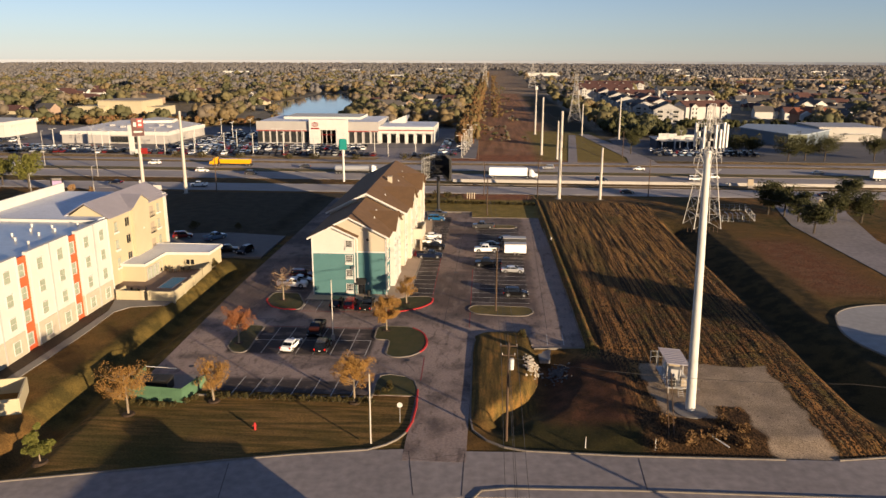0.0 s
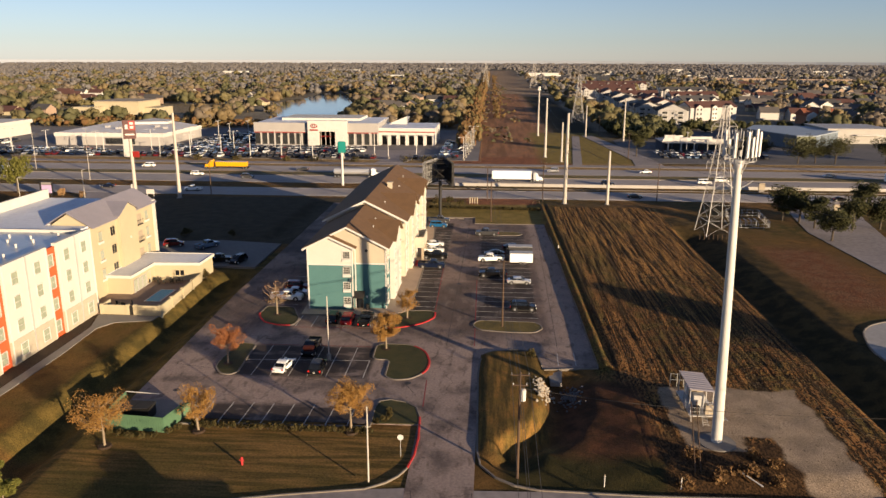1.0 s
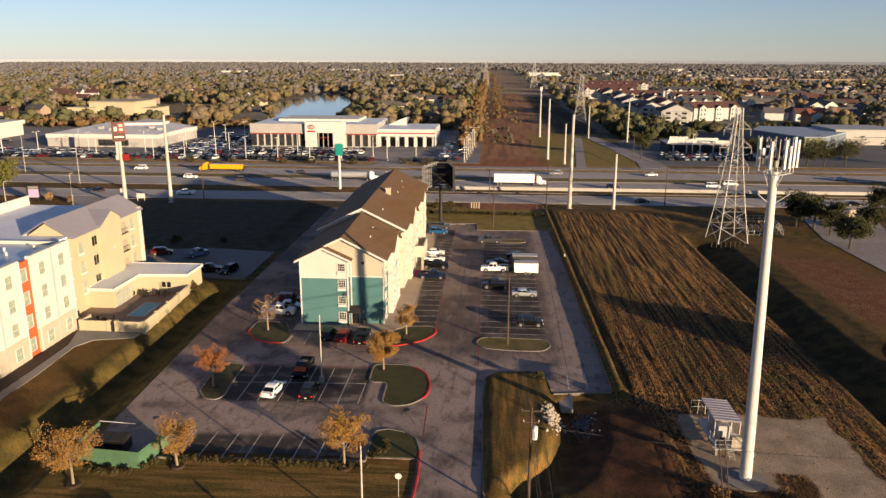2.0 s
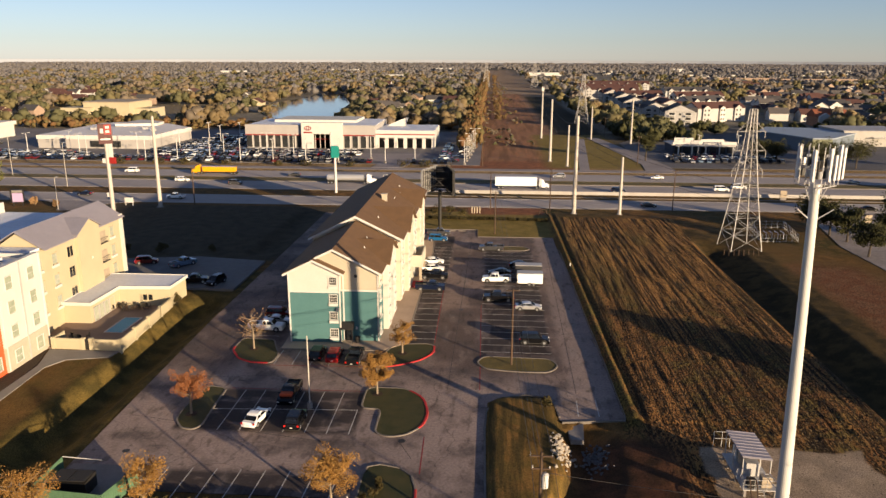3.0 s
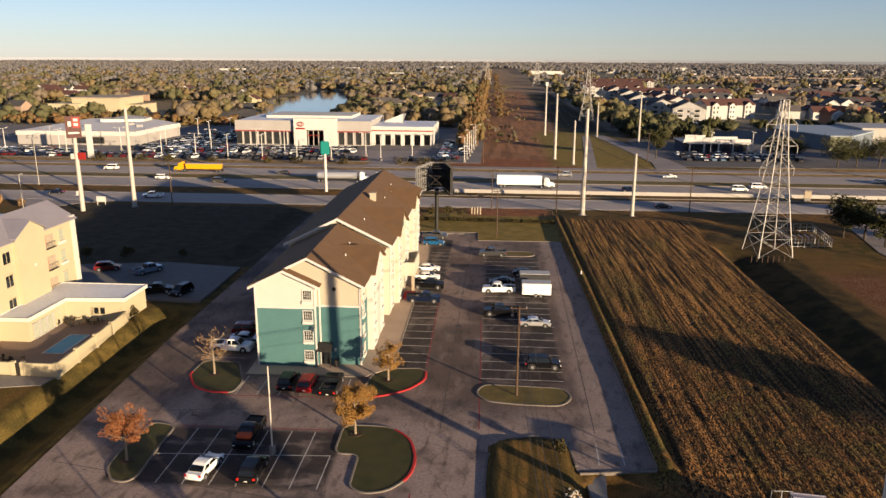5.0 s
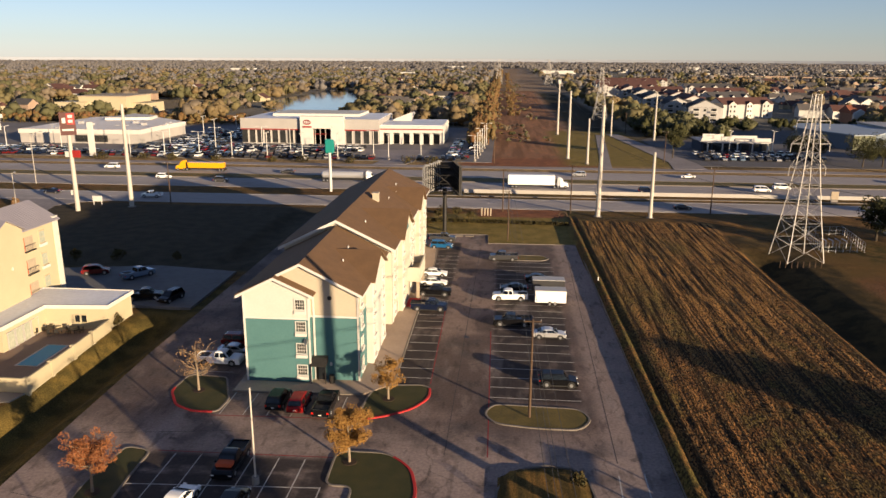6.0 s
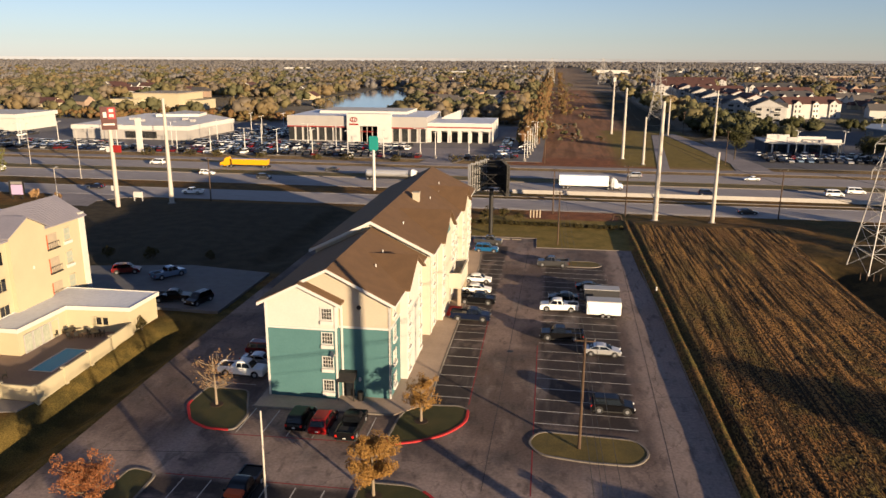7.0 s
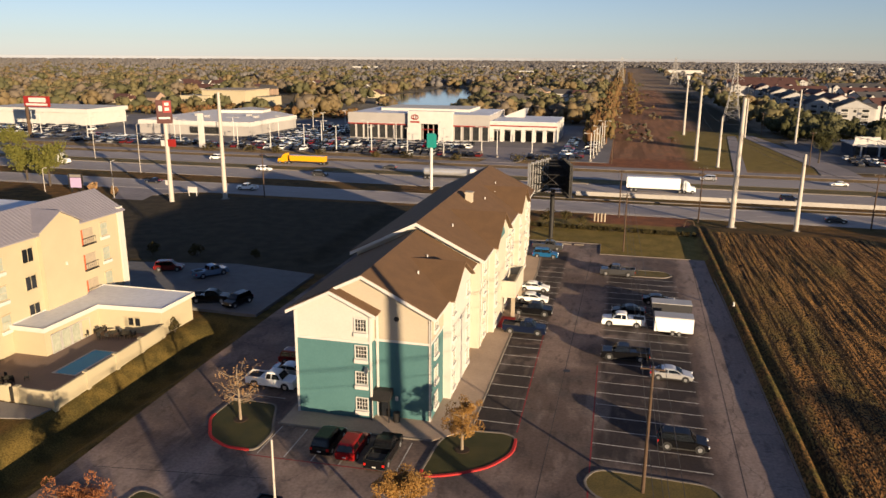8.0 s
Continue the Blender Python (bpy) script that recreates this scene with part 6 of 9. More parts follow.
for i in range(9):
    shrub(-160 + 17 * i + rng.uniform(-4, 4), 326 + rng.uniform(-1.5, 1.5), rng.uniform(2.2, 4.0), 1.6, SHRUB_LEAF, "low shrub bed along the dealers' verge", 90 + i, "shrubs along the verge", leaf=0.3, per=160)

# riprap beside the drain: sunlit and shaded stones painted as two colours
STONE_LIT = surface("lit_riprap", (0.42, 0.38, 0.32), (0.28, 0.25, 0.21), scale=2, fine=8, bump=0.4)
STONE_SHADED = surface("shaded_riprap", (0.15, 0.145, 0.145), (0.09, 0.088, 0.09), scale=2, fine=8, bump=0.4)
stones = []
for k in range(4):
    bm = bmesh.new()
    bmesh.ops.create_icosphere(bm, subdivisions=1, radius=0.3)
    for v in bm.verts:
        v.co = Vector((v.co.x * rng.uniform(0.7, 1.35), v.co.y * rng.uniform(0.7, 1.35), v.co.z * rng.uniform(0.5, 1.0)))
    me = bpy.data.meshes.new("stone")
    bm.to_mesh(me)
    bm.free()
    stones.append(me)
riprap = thing("riprap", (9.0, 104, 0), "heap of broken stones beside the drain", "stones", kind="structure")
for i in range(240):
    pale = i % 2 == 0
    cx, cy, sx, sy = (7.0, 103.6, 1.1, 3.0) if pale else (10.9, 103.0, 1.5, 3.0)
    x, y = cx + rng.gauss(0, 0.5) * sx, cy + rng.gauss(0, 0.5) * sy
    me = stones[i % 4].copy() if i < 8 else bpy.data.objects[f"stone.{i % 8:03d}" if i % 8 else "stone"].data
    ob = new("stone", me)
    if i < 8:
        me.materials.append(STONE_LIT if pale else STONE_SHADED)
    ob.parent = riprap
    ob.matrix_basis = riprap.matrix_basis.inverted() @ pose(x, y, max(ground_height(x, y), 0.11 if x < 6.6 else -2) + rng.uniform(0.02, 0.14), rng.uniform(0, 360), rng.uniform(0, 360), 0) @ Matrix.Scale(rng.uniform(0.35, 0.85), 4)

# ---- cell tower and its yard ----
TX, TY, TZ = 26.2, 89.8, 0.2
tower = thing("cell_tower", (TX, TY, TZ), "white steel monopole cell tower with panel antennas", "cell tower")
tp = bmesh.new()
LEAN_X = -0.8
tube(tp, (0, 0, 0), (LEAN_X, 0, 32.6), 0.62, 0.38, 24)
part("pole", tp, WHITE, tower)
part("base_plate", tube(bmesh.new(), (0, 0, -0.4), (0, 0, 0.12), 1.1, 1.1, 20), CONCRETE, tower)
hx, hz = LEAN_X, 32.6
part("collar", tube(bmesh.new(), (hx, 0, hz - 0.3), (hx, 0, hz + 0.5), 0.5, 0.5, 16), GALV, tower)
for k in range(3):
    a = radians(-50 + 120 * k)
    c, s = math.cos(a), math.sin(a)
    side = bmesh.new()
    mid = Vector((hx + c * 0.95, s * 0.95, hz + 0.3))
    along = Vector((-s, c, 0))
    tube(side, (hx, 0, hz), mid, 0.06, n=6)
    tube(side, (hx, 0, hz + 2.0), mid + Vector((0, 0, 1.8)), 0.05, n=6)
    tube(side, (hx + c * 0.4, s * 0.4, hz - 1.0), mid, 0.045, n=6)
    for dz in (0.0, 1.8):
        tube(side, mid - along * 1.5 + Vector((0, 0, dz)), mid + along * 1.5 + Vector((0, 0, dz)), 0.045, n=6)
    platform = part("platform_side", side, GALV, tower)
    for j, u in enumerate((-1.4, -0.75, 0.1, 0.75, 1.4)):
        foot = mid + along * u + Vector((c * 0.15, s * 0.15, 0.1))
        part("mast", tube(bmesh.new(), foot, foot + Vector((0, 0, 3.3)), 0.035, n=6), GALV, platform)
        if (k == 0 and j > 0) or (k == 1 and j % 2) or (k == 2 and j in (1, 4)):
            bm = box(bmesh.new(), -0.17, 0.17, -0.09, 0.09, 0, (2.4, 2.7, 2.1, 2.9, 2.6)[j] if k != 1 else 1.9)
            chamfered(bm, 0.03)
            bmesh.ops.transform(bm, matrix=Matrix.Translation(foot + Vector((c * 0.24, s * 0.24, 0.5))) @ Matrix.Rotation(a - math.pi / 2, 4, "Z"), verts=bm.verts[:])
            part("antenna", bm, ANTENNA, platform, "white panel antenna")
        for n2, z0 in enumerate((0.7, 1.6)):
            bm = chamfered(box(bmesh.new(), -0.17, 0.17, -0.12, 0.12, z0, z0 + 0.62), 0.02)
            bmesh.ops.transform(bm, matrix=Matrix.Translation(foot - Vector((c * 0.22, s * 0.22, 0))) @ Matrix.Rotation(a - math.pi / 2, 4, "Z"), verts=bm.verts[:])
            part("radio_unit", bm, GALV if (j + n2 + k) % 4 == 0 else DARK_METAL, platform)
for sx in (-1, 1):
    part("bracket_arm", tube(bmesh.new(), (hx * 0.92, 0, 29.8), (hx * 0.92 + sx * 1.5, -0.4, 31.0), 0.05, 0.05, 8), GALV, tower)

shelter = thing("equipment_shelter", (26.0, 98.6, 0.55), "galvanised open shelter with a ribbed roof over equipment", "equipment shelter")
part("roof", extrude(bmesh.new(), [(-1.55, 3.45), (1.5, 3.2), (1.5, 3.3), (-1.55, 3.55)], "y", -2.6, 3.0), METAL_ROOF, shelter, "ribbed grey roof")
for i in range(9):
    part("rib", extrude(bmesh.new(), [(-1.55, 3.55), (1.5, 3.3), (1.5, 3.36), (-1.55, 3.61)], "y", -2.5 + i * 0.66, -2.42 + i * 0.66), METAL_ROOF, shelter)
for x in (-1.4, 1.4):
    for y in (-2.5, 0.2, 2.9):
        part("post", box(bmesh.new(), x - 0.05, x + 0.05, y - 0.05, y + 0.05, 0, 3.3), GALV, shelter)
for x0, x1, y0, y1, h, mat, word in ((-0.7, 0.7, -1.6, -0.5, 2.2, GALV, ""), (-0.6, 0.9, 0.0, 1.2, 2.4, TAN_STONE, "tan equipment cabinet"), (-0.7, 0.7, 1.6, 2.7, 2.0, ANTENNA, "white equipment cabinet"), (0.2, 1.3, -3.7, -2.9, 1.9, TAN_STONE, "tan equipment cabinet"), (-1.2, -0.4, -3.9, -3.2, 1.7, DARK_METAL, "dark battery cabinet")):
    part("cabinet", chamfered(box(bmesh.new(), x0, x1, y0, y1, 0.72, h), 0.04), mat, shelter, word)
for y in (-4.1, -2.9, -1.7, -0.5, 0.7, 1.9):
    part("deck_plate", box(bmesh.new(), -1.7, 1.7, y, y + 1.15, 0.6, 0.7), GALV, shelter)
for x in (-1.5, 1.5):
    for y in (-4.0, -1.3, 1.3, 2.9):
        part("pier", box(bmesh.new(), x - 0.12, x + 0.12, y - 0.12, y + 0.12, -0.3, 0.6), CONCRETE, shelter)
guard = part("guard_rail", tube(bmesh.new(), (-1.7, -4.1, 1.8), (1.7, -4.1, 1.8), 0.025, n=5), GALV, shelter)
for p, q in [((-1.7, y, 0.7), (-1.7, y, 1.8)) for y in (-3.0, -1.9)] + [((x, -4.1, 0.7), (x, -4.1, 1.8)) for x in (-1.7, -0.6, 0.6, 1.7)] + [((-1.7, -4.1, 1.25), (1.7, -4.1, 1.25)), ((-1.7, -4.1, 1.25), (-1.7, -1.9, 1.25)), ((-1.7, -4.1, 1.8), (-1.7, -1.9, 1.8))]:
    part("rail_post" if p[2] < q[2] else "rail_bar", tube(bmesh.new(), p, q, 0.025, n=5), GALV, guard)
ladder = bmesh.new()
for x in (-0.3, 0.3):
    tube(ladder, (x, -4.15, 0.7), (x, -5.2, -0.1), 0.03, n=5)
for i in range(4):
    tube(ladder, (-0.3, -4.3 - i * 0.24, 0.58 - i * 0.18), (0.3, -4.3 - i * 0.24, 0.58 - i * 0.18), 0.025, n=5)
part("stair", ladder, GALV, shelter)
bridge = bmesh.new()
for dx in (-0.3, 0.3):
    tube(bridge, (0.4 + dx, -4.0, 2.6), (0.9 + dx, -8.8, 2.6), 0.04, n=5)
for i in range(8):
    tube(bridge, (0.1 + i * 0.07, -4.2 - i * 0.62, 2.6), (0.7 + i * 0.07, -4.2 - i * 0.62, 2.6), 0.03, n=5)
part("cable_bridge", bridge, GALV, shelter)
hf = thing("h_frame", (22.3, 83.0, 0.4), "steel h-frame of two tall meter posts", "utility stand")
for dx in (-0.25, 0.35):
    part("post", tube(bmesh.new(), (dx, 0, -0.2), (dx + 0.6, 6.0, 5.4), 0.06, 0.06, 8), TIMBER, hf)
hf.matrix_basis = pose(22.3, 83.0, 0.4)
for ob in hf.children:
    ob.matrix_basis = Matrix()
post = thing("marker_post", (11.9, 80.2, 0.0), "white marker post beside the street", "marker post")
part("post", tube(bmesh.new(), (0, 0, -0.05), (0, 0, 1.3), 0.06, 0.05, 8), TRIM, post)
part("cap", tube(bmesh.new(), (0, 0, 1.3), (0, 0, 1.42), 0.09, 0.04, 8), TAN_STONE, post)
copy_thing(post, pose(19.8, 80.1, 0.1))
tagged(part("fallen_board", box(bmesh.new(), -1.3, 1.3, -0.1, 0.1, 0, 0.06), TRIM), "pale board lying in the brush", "board").matrix_basis = pose(27.6, 81.8, 0.5, 0, 6, -55)
fence_post = thing("yard_fence", (24.2, 104.4, 0.5), "short galvanised fence beside the yard", "fence")
for i in range(3):
    part("post", tube(bmesh.new(), (i * 0.9, 0, 0), (i * 0.9, 0, 1.9), 0.04, n=6), GALV, fence_post)
for z in (1.0, 1.85):
    part("rail", tube(bmesh.new(), (0, 0, z), (1.8, 0, z), 0.03, n=5), GALV, fence_post)

# ---- poles, wires, lamps, signs ----
def steel_pole(x, y, h, r, label, mat=PALE_POLE, tip=0.6, name="steel_pole"):
    ob = thing(name, (x, y, -0.05), label, "pole", "poles along the roads")
    part("shaft", tube(bmesh.new(), (0, 0, 0), (0, 0, h), r, r * tip, 14), mat, ob)
    part("footing", tube(bmesh.new(), (0, 0, -0.3), (0, 0, 0.25), r * 1.7, r * 1.7, 14), CONCRETE, ob)
    return ob


for x, y, h, r in ((22.4, 235.5, 27.8, 0.62), (35.3, 235.2, 16.6, 0.52), (-99.4, 235.5, 26.8, 0.6), (24.0, 346, 26.4, 0.62), (30.0, 331.3, 17.0, 0.52), (26.4, 441, 27.5, 0.62), (53.0, 435, 18.0, 0.5), (71.2, 417, 23.0, 0.55)):
    steel_pole(x, y, h, r, "tall pale steel transmission pole")
part("antenna_head", tube(tube(tube(bmesh.new(), (0.5, 0, 25.8), (0.5, 0, 28), 0.25, n=8), (-0.4, 0.4, 25.8), (-0.4, 0.4, 28), 0.25, n=8), (-0.4, -0.5, 25.8), (-0.4, -0.5, 28), 0.25, n=8), ANTENNA, [o for o in bpy.data.objects if o.name.startswith("steel_pole") and abs(o.matrix_basis.translation.y - 441) < 0.1][0])


def timber_pole(x, y, h, label, arms=((0.4, 1.1),), r=0.17, transformer=False, turn=0.0, z=0.0):
    ob = thing("utility_pole", (x, y, z), label, "utility pole", "timber poles", turn=turn)
    part("shaft", tube(bmesh.new(), (0, 0, -0.3), (0, 0, h), r, r * 0.65, 10), TIMBER, ob)
    for down, half in arms:
        arm = part("cross_arm", box(bmesh.new(), -half, half, -0.07, 0.07, h - down - 0.06, h - down + 0.06), TIMBER, ob)
        for u in (-half + 0.1, 0.0, half - 0.1):
            part("insulator", tube(bmesh.new(), (u, 0, h - down + 0.06), (u, 0, h - down + 0.28), 0.05, 0.03, 8), TRIM, arm)
    if transformer:
        can = part("transformer", tube(bmesh.new(), (0.34, 0, h - 3.2), (0.34, 0, h - 2.0), 0.3, 0.3, 14), TRIM, ob, "pale grey pole transformer")
        part("lid", tube(bmesh.new(), (0.34, 0, h - 2.0), (0.34, 0, h - 1.85), 0.32, 0.15, 14), GALV, can)
    return ob


timber_pole(2.8, 81.2, 12.3, "timber utility pole with a transformer", ((0.35, 1.0), (1.5, 0.8)), transformer=True)
timber_pole(1.8, 126.8, 11.6, "timber utility pole on the long island", ((0.3, 1.0),), z=0.1)
timber_pole(-0.3, 209, 11.0, "timber utility pole beyond the lot", ((0.3, 1.0),))
timber_pole(-1.5, 240.0, 11.0, "timber utility pole beside the frontage road", ((0.3, 1.0),))
timber_pole(15.8, 238.7, 12.5, "tall timber pole beside the frontage road", ((0.3, 0.9), (1.4, 0.7)))
timber_pole(51.8, 242.0, 12.0, "dark timber pole beside the frontage road", ((0.3, 0.9),))
timber_pole(-90.8, 240, 11.5, "dark timber pole beside the frontage road", ((0.3, 0.9),))
timber_pole(59.8, 338, 12.0, "timber pole beside the side road", ((0.3, 0.9),))
timber_pole(62.5, 449, 11.0, "timber pole beyond the highway", ((0.3, 0.9),))
timber_pole(-5.0, 330, 10.0, "timber pole beside the corridor", ((0.3, 0.9),))
WIRE = surface("wire", (0.035, 0.03, 0.027), (0.05, 0.045, 0.04), rough=0.6, scale=1, fine=3, bump=0)


def wire(points, sag, label, r=0.022, n=14):
    bm = bmesh.new()
    line = [Vector(points[0])]
    for p, q in zip(points, points[1:]):
        p, q = Vector(p), Vector(q)
        line += [p.lerp(q, i / n) - Vector((0, 0, 4 * sag * (i / n) * (1 - i / n))) for i in range(1, n + 1)]
    rings = []
    for k, p in enumerate(line):
        d = (line[min(k + 1, len(line) - 1)] - line[max(k - 1, 0)]).normalized()
        a = d.cross(Vector((0, 0, 1))).normalized()
        c = a.cross(d)
        rings.append([bm.verts.new(p + (a * math.cos(t) + c * math.sin(t)) * r) for t in (0, 1.571, 3.142, 4.712)])
    for p, q in zip(rings, rings[1:]):
        for k in range(4):
            bm.faces.new((p[k], p[(k + 1) % 4], q[(k + 1) % 4], q[k]))
    tagged(part("overhead_wire", bm, WIRE), label, "wire", "overhead wires")


for dx, dz in ((-0.9, 0.2), (0.0, 0.25), (0.9, 0.2), (0.0, -1.7)):
    wire([(2.8 + dx, 40, 12.2 + dz), (2.8 + dx, 81.2, 12.0 + dz), (1.8 + dx, 126.8, 11.5 + dz), (-0.3 + dx, 209, 10.8 + dz), (-1.5 + dx, 240, 10.8 + dz)], 0.9, "overhead wire along the timber poles")
wire([(2.8, 81.2, 10.5), (40, 79, 9.5), (90, 78, 9.0)], 0.8, "overhead wire along the street")
for dz in (0, -3.5, -7):
    wire([(24.0, 346, 25 + dz), (22.4, 235.5, 26 + dz), (60, 120, 27 + dz), (110, 0, 27 + dz)], 3.0, "transmission wire over the field", 0.03)
    wire([(26.4, 441, 26 + dz), (24.0, 346, 25 + dz)], 2.0, "transmission wire over the corridor", 0.03)
for dz in (0, -2.5):
    wire([(30.0, 331.3, 16 + dz), (35.3, 235.2, 15.6 + dz)], 1.2, "transmission wire over the highway", 0.03)


def lamp_post(x, y, h, label, heads=1, base=True, z=0.03, group="lamp posts of the hotel lot", turn=0.0, arm=0.8):
    ob = thing("lamp_post", (x, y, z), label, "lamp post", group, turn=turn)
    if base:
        part("base", tube(bmesh.new(), (0, 0, -0.1), (0, 0, 0.75), 0.36, 0.34, 14), CONCRETE, ob)
    part("pole", tube(bmesh.new(), (0, 0, 0.3), (0, 0, h), 0.1, 0.075, 10), PALE_POLE, ob)
    for k in range(heads):
        s = 1 if k == 0 else -1
        a = part("arm", tube(bmesh.new(), (0, 0, h - 0.08), (s * arm, 0, h), 0.04, n=6), PALE_POLE, ob)
        part("lamp_head", chamfered(box(bmesh.new(), s * (arm + 0.25) - 0.32, s * (arm + 0.25) + 0.32, -0.2, 0.2, h - 0.08, h + 0.1), 0.03), GALV, a)
    return ob


lamp_post(-24.2, 111.4, 9.8, "pale lamp post on a concrete base", 0)
lamp_post(-12.9, 78.9, 9.0, "slim pale post beside the street", 0, False, 0.0)
lamp_post(-33.5, 243, 9.5, "slim lamp post beside the frontage road", 1, False, 0.0)
sign = thing("road_sign", (-10.2, 84.7, 0.0), "round white sign on a slim post", "road sign")
part("post", tube(bmesh.new(), (0, 0, -0.1), (0, 0, 2.3), 0.035, n=6), GALV, sign)
part("plate", tube(bmesh.new(), (0, -0.03, 2.4), (0, -0.06, 2.4), 0.36, 0.36, 8), TRIM, sign)
hyd = thing("fire_hydrant", (-27.5, 81.8, 0.0), "red fire hydrant on the lawn", "fire hydrant")
part("barrel", tube(bmesh.new(), (0, 0, -0.05), (0, 0, 0.72), 0.14, 0.13, 12), RED_KERB, hyd)
part("bonnet", tube(bmesh.new(), (0, 0, 0.72), (0, 0, 0.92), 0.17, 0.06, 12), RED_KERB, hyd)
part("outlet", tube(bmesh.new(), (-0.26, 0, 0.5), (0.26, 0, 0.5), 0.07, 0.07, 8), RED_KERB, hyd)
white_hyd = thing("fire_hydrant", (14.6, 178, 0.3), "white hydrant beside the field", "fire hydrant")
part("barrel", tube(bmesh.new(), (0.9, 0, -0.05), (0.9, 0, 0.9), 0.16, 0.14, 12), TRIM, white_hyd)
part("bonnet", tube(bmesh.new(), (0.9, 0, 0.9), (0.9, 0, 1.1), 0.18, 0.06, 12), TRIM, white_hyd)

# dumpster enclosure
dump = thing("dumpster_enclosure", (0, 0, 0), "green board enclosure with an open gate", "enclosure")
slab("dumpster_pad", [(-47.2, 89.2), (-39.2, 88.4), (-40.2, 96.5), (-47, 96.5)], 0.06, CONCRETE, "concrete pad of the dumpster")
for (ax, ay), (bx, by) in (((-46.8, 88.7), (-39.1, 88.0)), ((-39.1, 88.0), (-38.4, 91.4)), ((-46.8, 88.7), (-46.9, 94.6))):
    n = int(math.hypot(bx - ax, by - ay) / 0.3)
    for i in range(n):
        k0, k1 = i / n, (i + 0.93) / n
        bm = strip(bmesh.new(), [(ax + (bx - ax) * k0, ay + (by - ay) * k0), (ax + (bx - ax) * k1, ay + (by - ay) * k1)], 0.09, 0.05, 2.0)
        part("board", bm, GREEN_FENCE, dump)
gate = part("gate", strip(bmesh.new(), [(-38.4, 91.5), (-37.6, 92.6)], 0.1, 0.15, 1.95), GREEN_FENCE, dump, "open green gate leaf")
part("gate_post", tube(bmesh.new(), (-38.4, 91.45, 0), (-38.4, 91.45, 2.2), 0.09, n=8), DARK_METAL, dump)
part("top_rail", tube(bmesh.new(), (-46.9, 94.6, 2.0), (-42.3, 94.2, 2.0), 0.05, n=6), TRIM, dump)
dumpster = thing("dumpster", (-44.0, 91.6, 0.06), "black steel dumpster with open lids", "dumpster")
dbm = lofted(bmesh.new(), [(-1.1, 0.1), (-1.25, 1.5), (1.0, 1.75), (0.95, 0.1)], 1.9, 5, 0)
part("body", dbm, DARK_METAL, dumpster)
part("lid", box(bmesh.new(), -1.8, -0.05, -1.2, 0.9, 1.72, 1.78), RUBBER, dumpster)
part("lid", box(bmesh.new(), 0.05, 1.8, -1.2, 0.9, 1.72, 1.78), RUBBER, dumpster)

# billboard
bb = thing("billboard", (-14.8, 216.5, 0), "two-sided billboard on a dark steel column", "billboard")
part("column", tube(bmesh.new(), (0, 0, -0.3), (0, 0, 9.9), 0.45, 0.45, 16), DARK_METAL, bb)
for s, lean in ((-1, 73), (1, 103)):
    m = Matrix.Translation((s * 2.75, -0.6, 12.7)) @ Matrix.Rotation(radians(lean), 4, "Z")
    bm = box(bmesh.new(), -5.0, 5.0, -0.12, 0.12, -2.9, 2.9)
    bmesh.ops.transform(bm, matrix=m, verts=bm.verts[:])
    face = part("face", bm, DARK_METAL, bb, "dark billboard back")
    for i in range(9):
        bm = box(bmesh.new(), -5 + i * 1.24, -4.93 + i * 1.24, -0.3, 0.3, -3.3, 3.0 + 0.15 * (i % 2))
        bmesh.ops.transform(bm, matrix=m, verts=bm.verts[:])
        part("upright", bm, GALV if s < 0 else DARK_METAL, face)
    for i in range(5):
        bm = box(bmesh.new(), -5, 5, -0.27, 0.27, -2.9 + i * 1.43, -2.84 + i * 1.43)
        bmesh.ops.transform(bm, matrix=m, verts=bm.verts[:])
        part("stringer", bm, GALV if s < 0 else DARK_METAL, face)
    bm = box(bmesh.new(), -5.2, 5.2, -0.75, 0.75, -3.4, -3.3)
    bmesh.ops.transform(bm, matrix=m, verts=bm.verts[:])
    part("catwalk", bm, DARK_METAL, face)
for z in (9.7, 11.5, 13.4, 15.2):
    for y, half in ((-3.4, 3.3), (0.0, 2.5), (3.4, 1.7)):
        part("brace", tube(bmesh.new(), (-half, y, z), (half, y, z), 0.1, n=6), DARK_METAL, bb)
for y, half in ((-3.4, 3.3), (0.0, 2.5), (3.4, 1.7)):
    part("brace", tube(bmesh.new(), (-half, y, 9.7), (half, y, 15.2), 0.09, n=6), DARK_METAL, bb)
    part("brace", tube(bmesh.new(), (half, y, 9.7), (-half, y, 15.2), 0.09, n=6), DARK_METAL, bb)
part("inner_panel", box(bmesh.new(), -1.5, 1.5, 4.0, 4.2, 9.7, 15.4), DARK_METAL, bb)

# tall road signs
RED_SIGN = surface("red_sign_face", (0.30, 0.022, 0.018), (0.25, 0.02, 0.018), rough=0.5, scale=0.5, fine=4, bump=0)
pylon_sign = thing("pylon_sign", (-110.5, 229.0, 0), "tall hotel pylon sign with a red and white cabinet", "sign")
part("pole", tube(bmesh.new(), (0, 0, -0.3), (0, 0, 19.4), 0.6, 0.48, 14), PALE_POLE, pylon_sign)
cab = part("cabinet", chamfered(box(bmesh.new(), -1.8, 1.8, -0.45, 0.45, 19.4, 25.0), 0.08), surface("maroon_sign_face", (0.075, 0.016, 0.014), (0.06, 0.014, 0.013), rough=0.5, scale=0.5, fine=4, bump=0), pylon_sign, "maroon sign cabinet")
cab.matrix_basis = Matrix.Rotation(radians(30), 4, "Z")
part("panel", box(bmesh.new(), -0.2, 1.65, -0.5, -0.45, 22.0, 24.8), RED_SIGN, cab, "red sign panel")
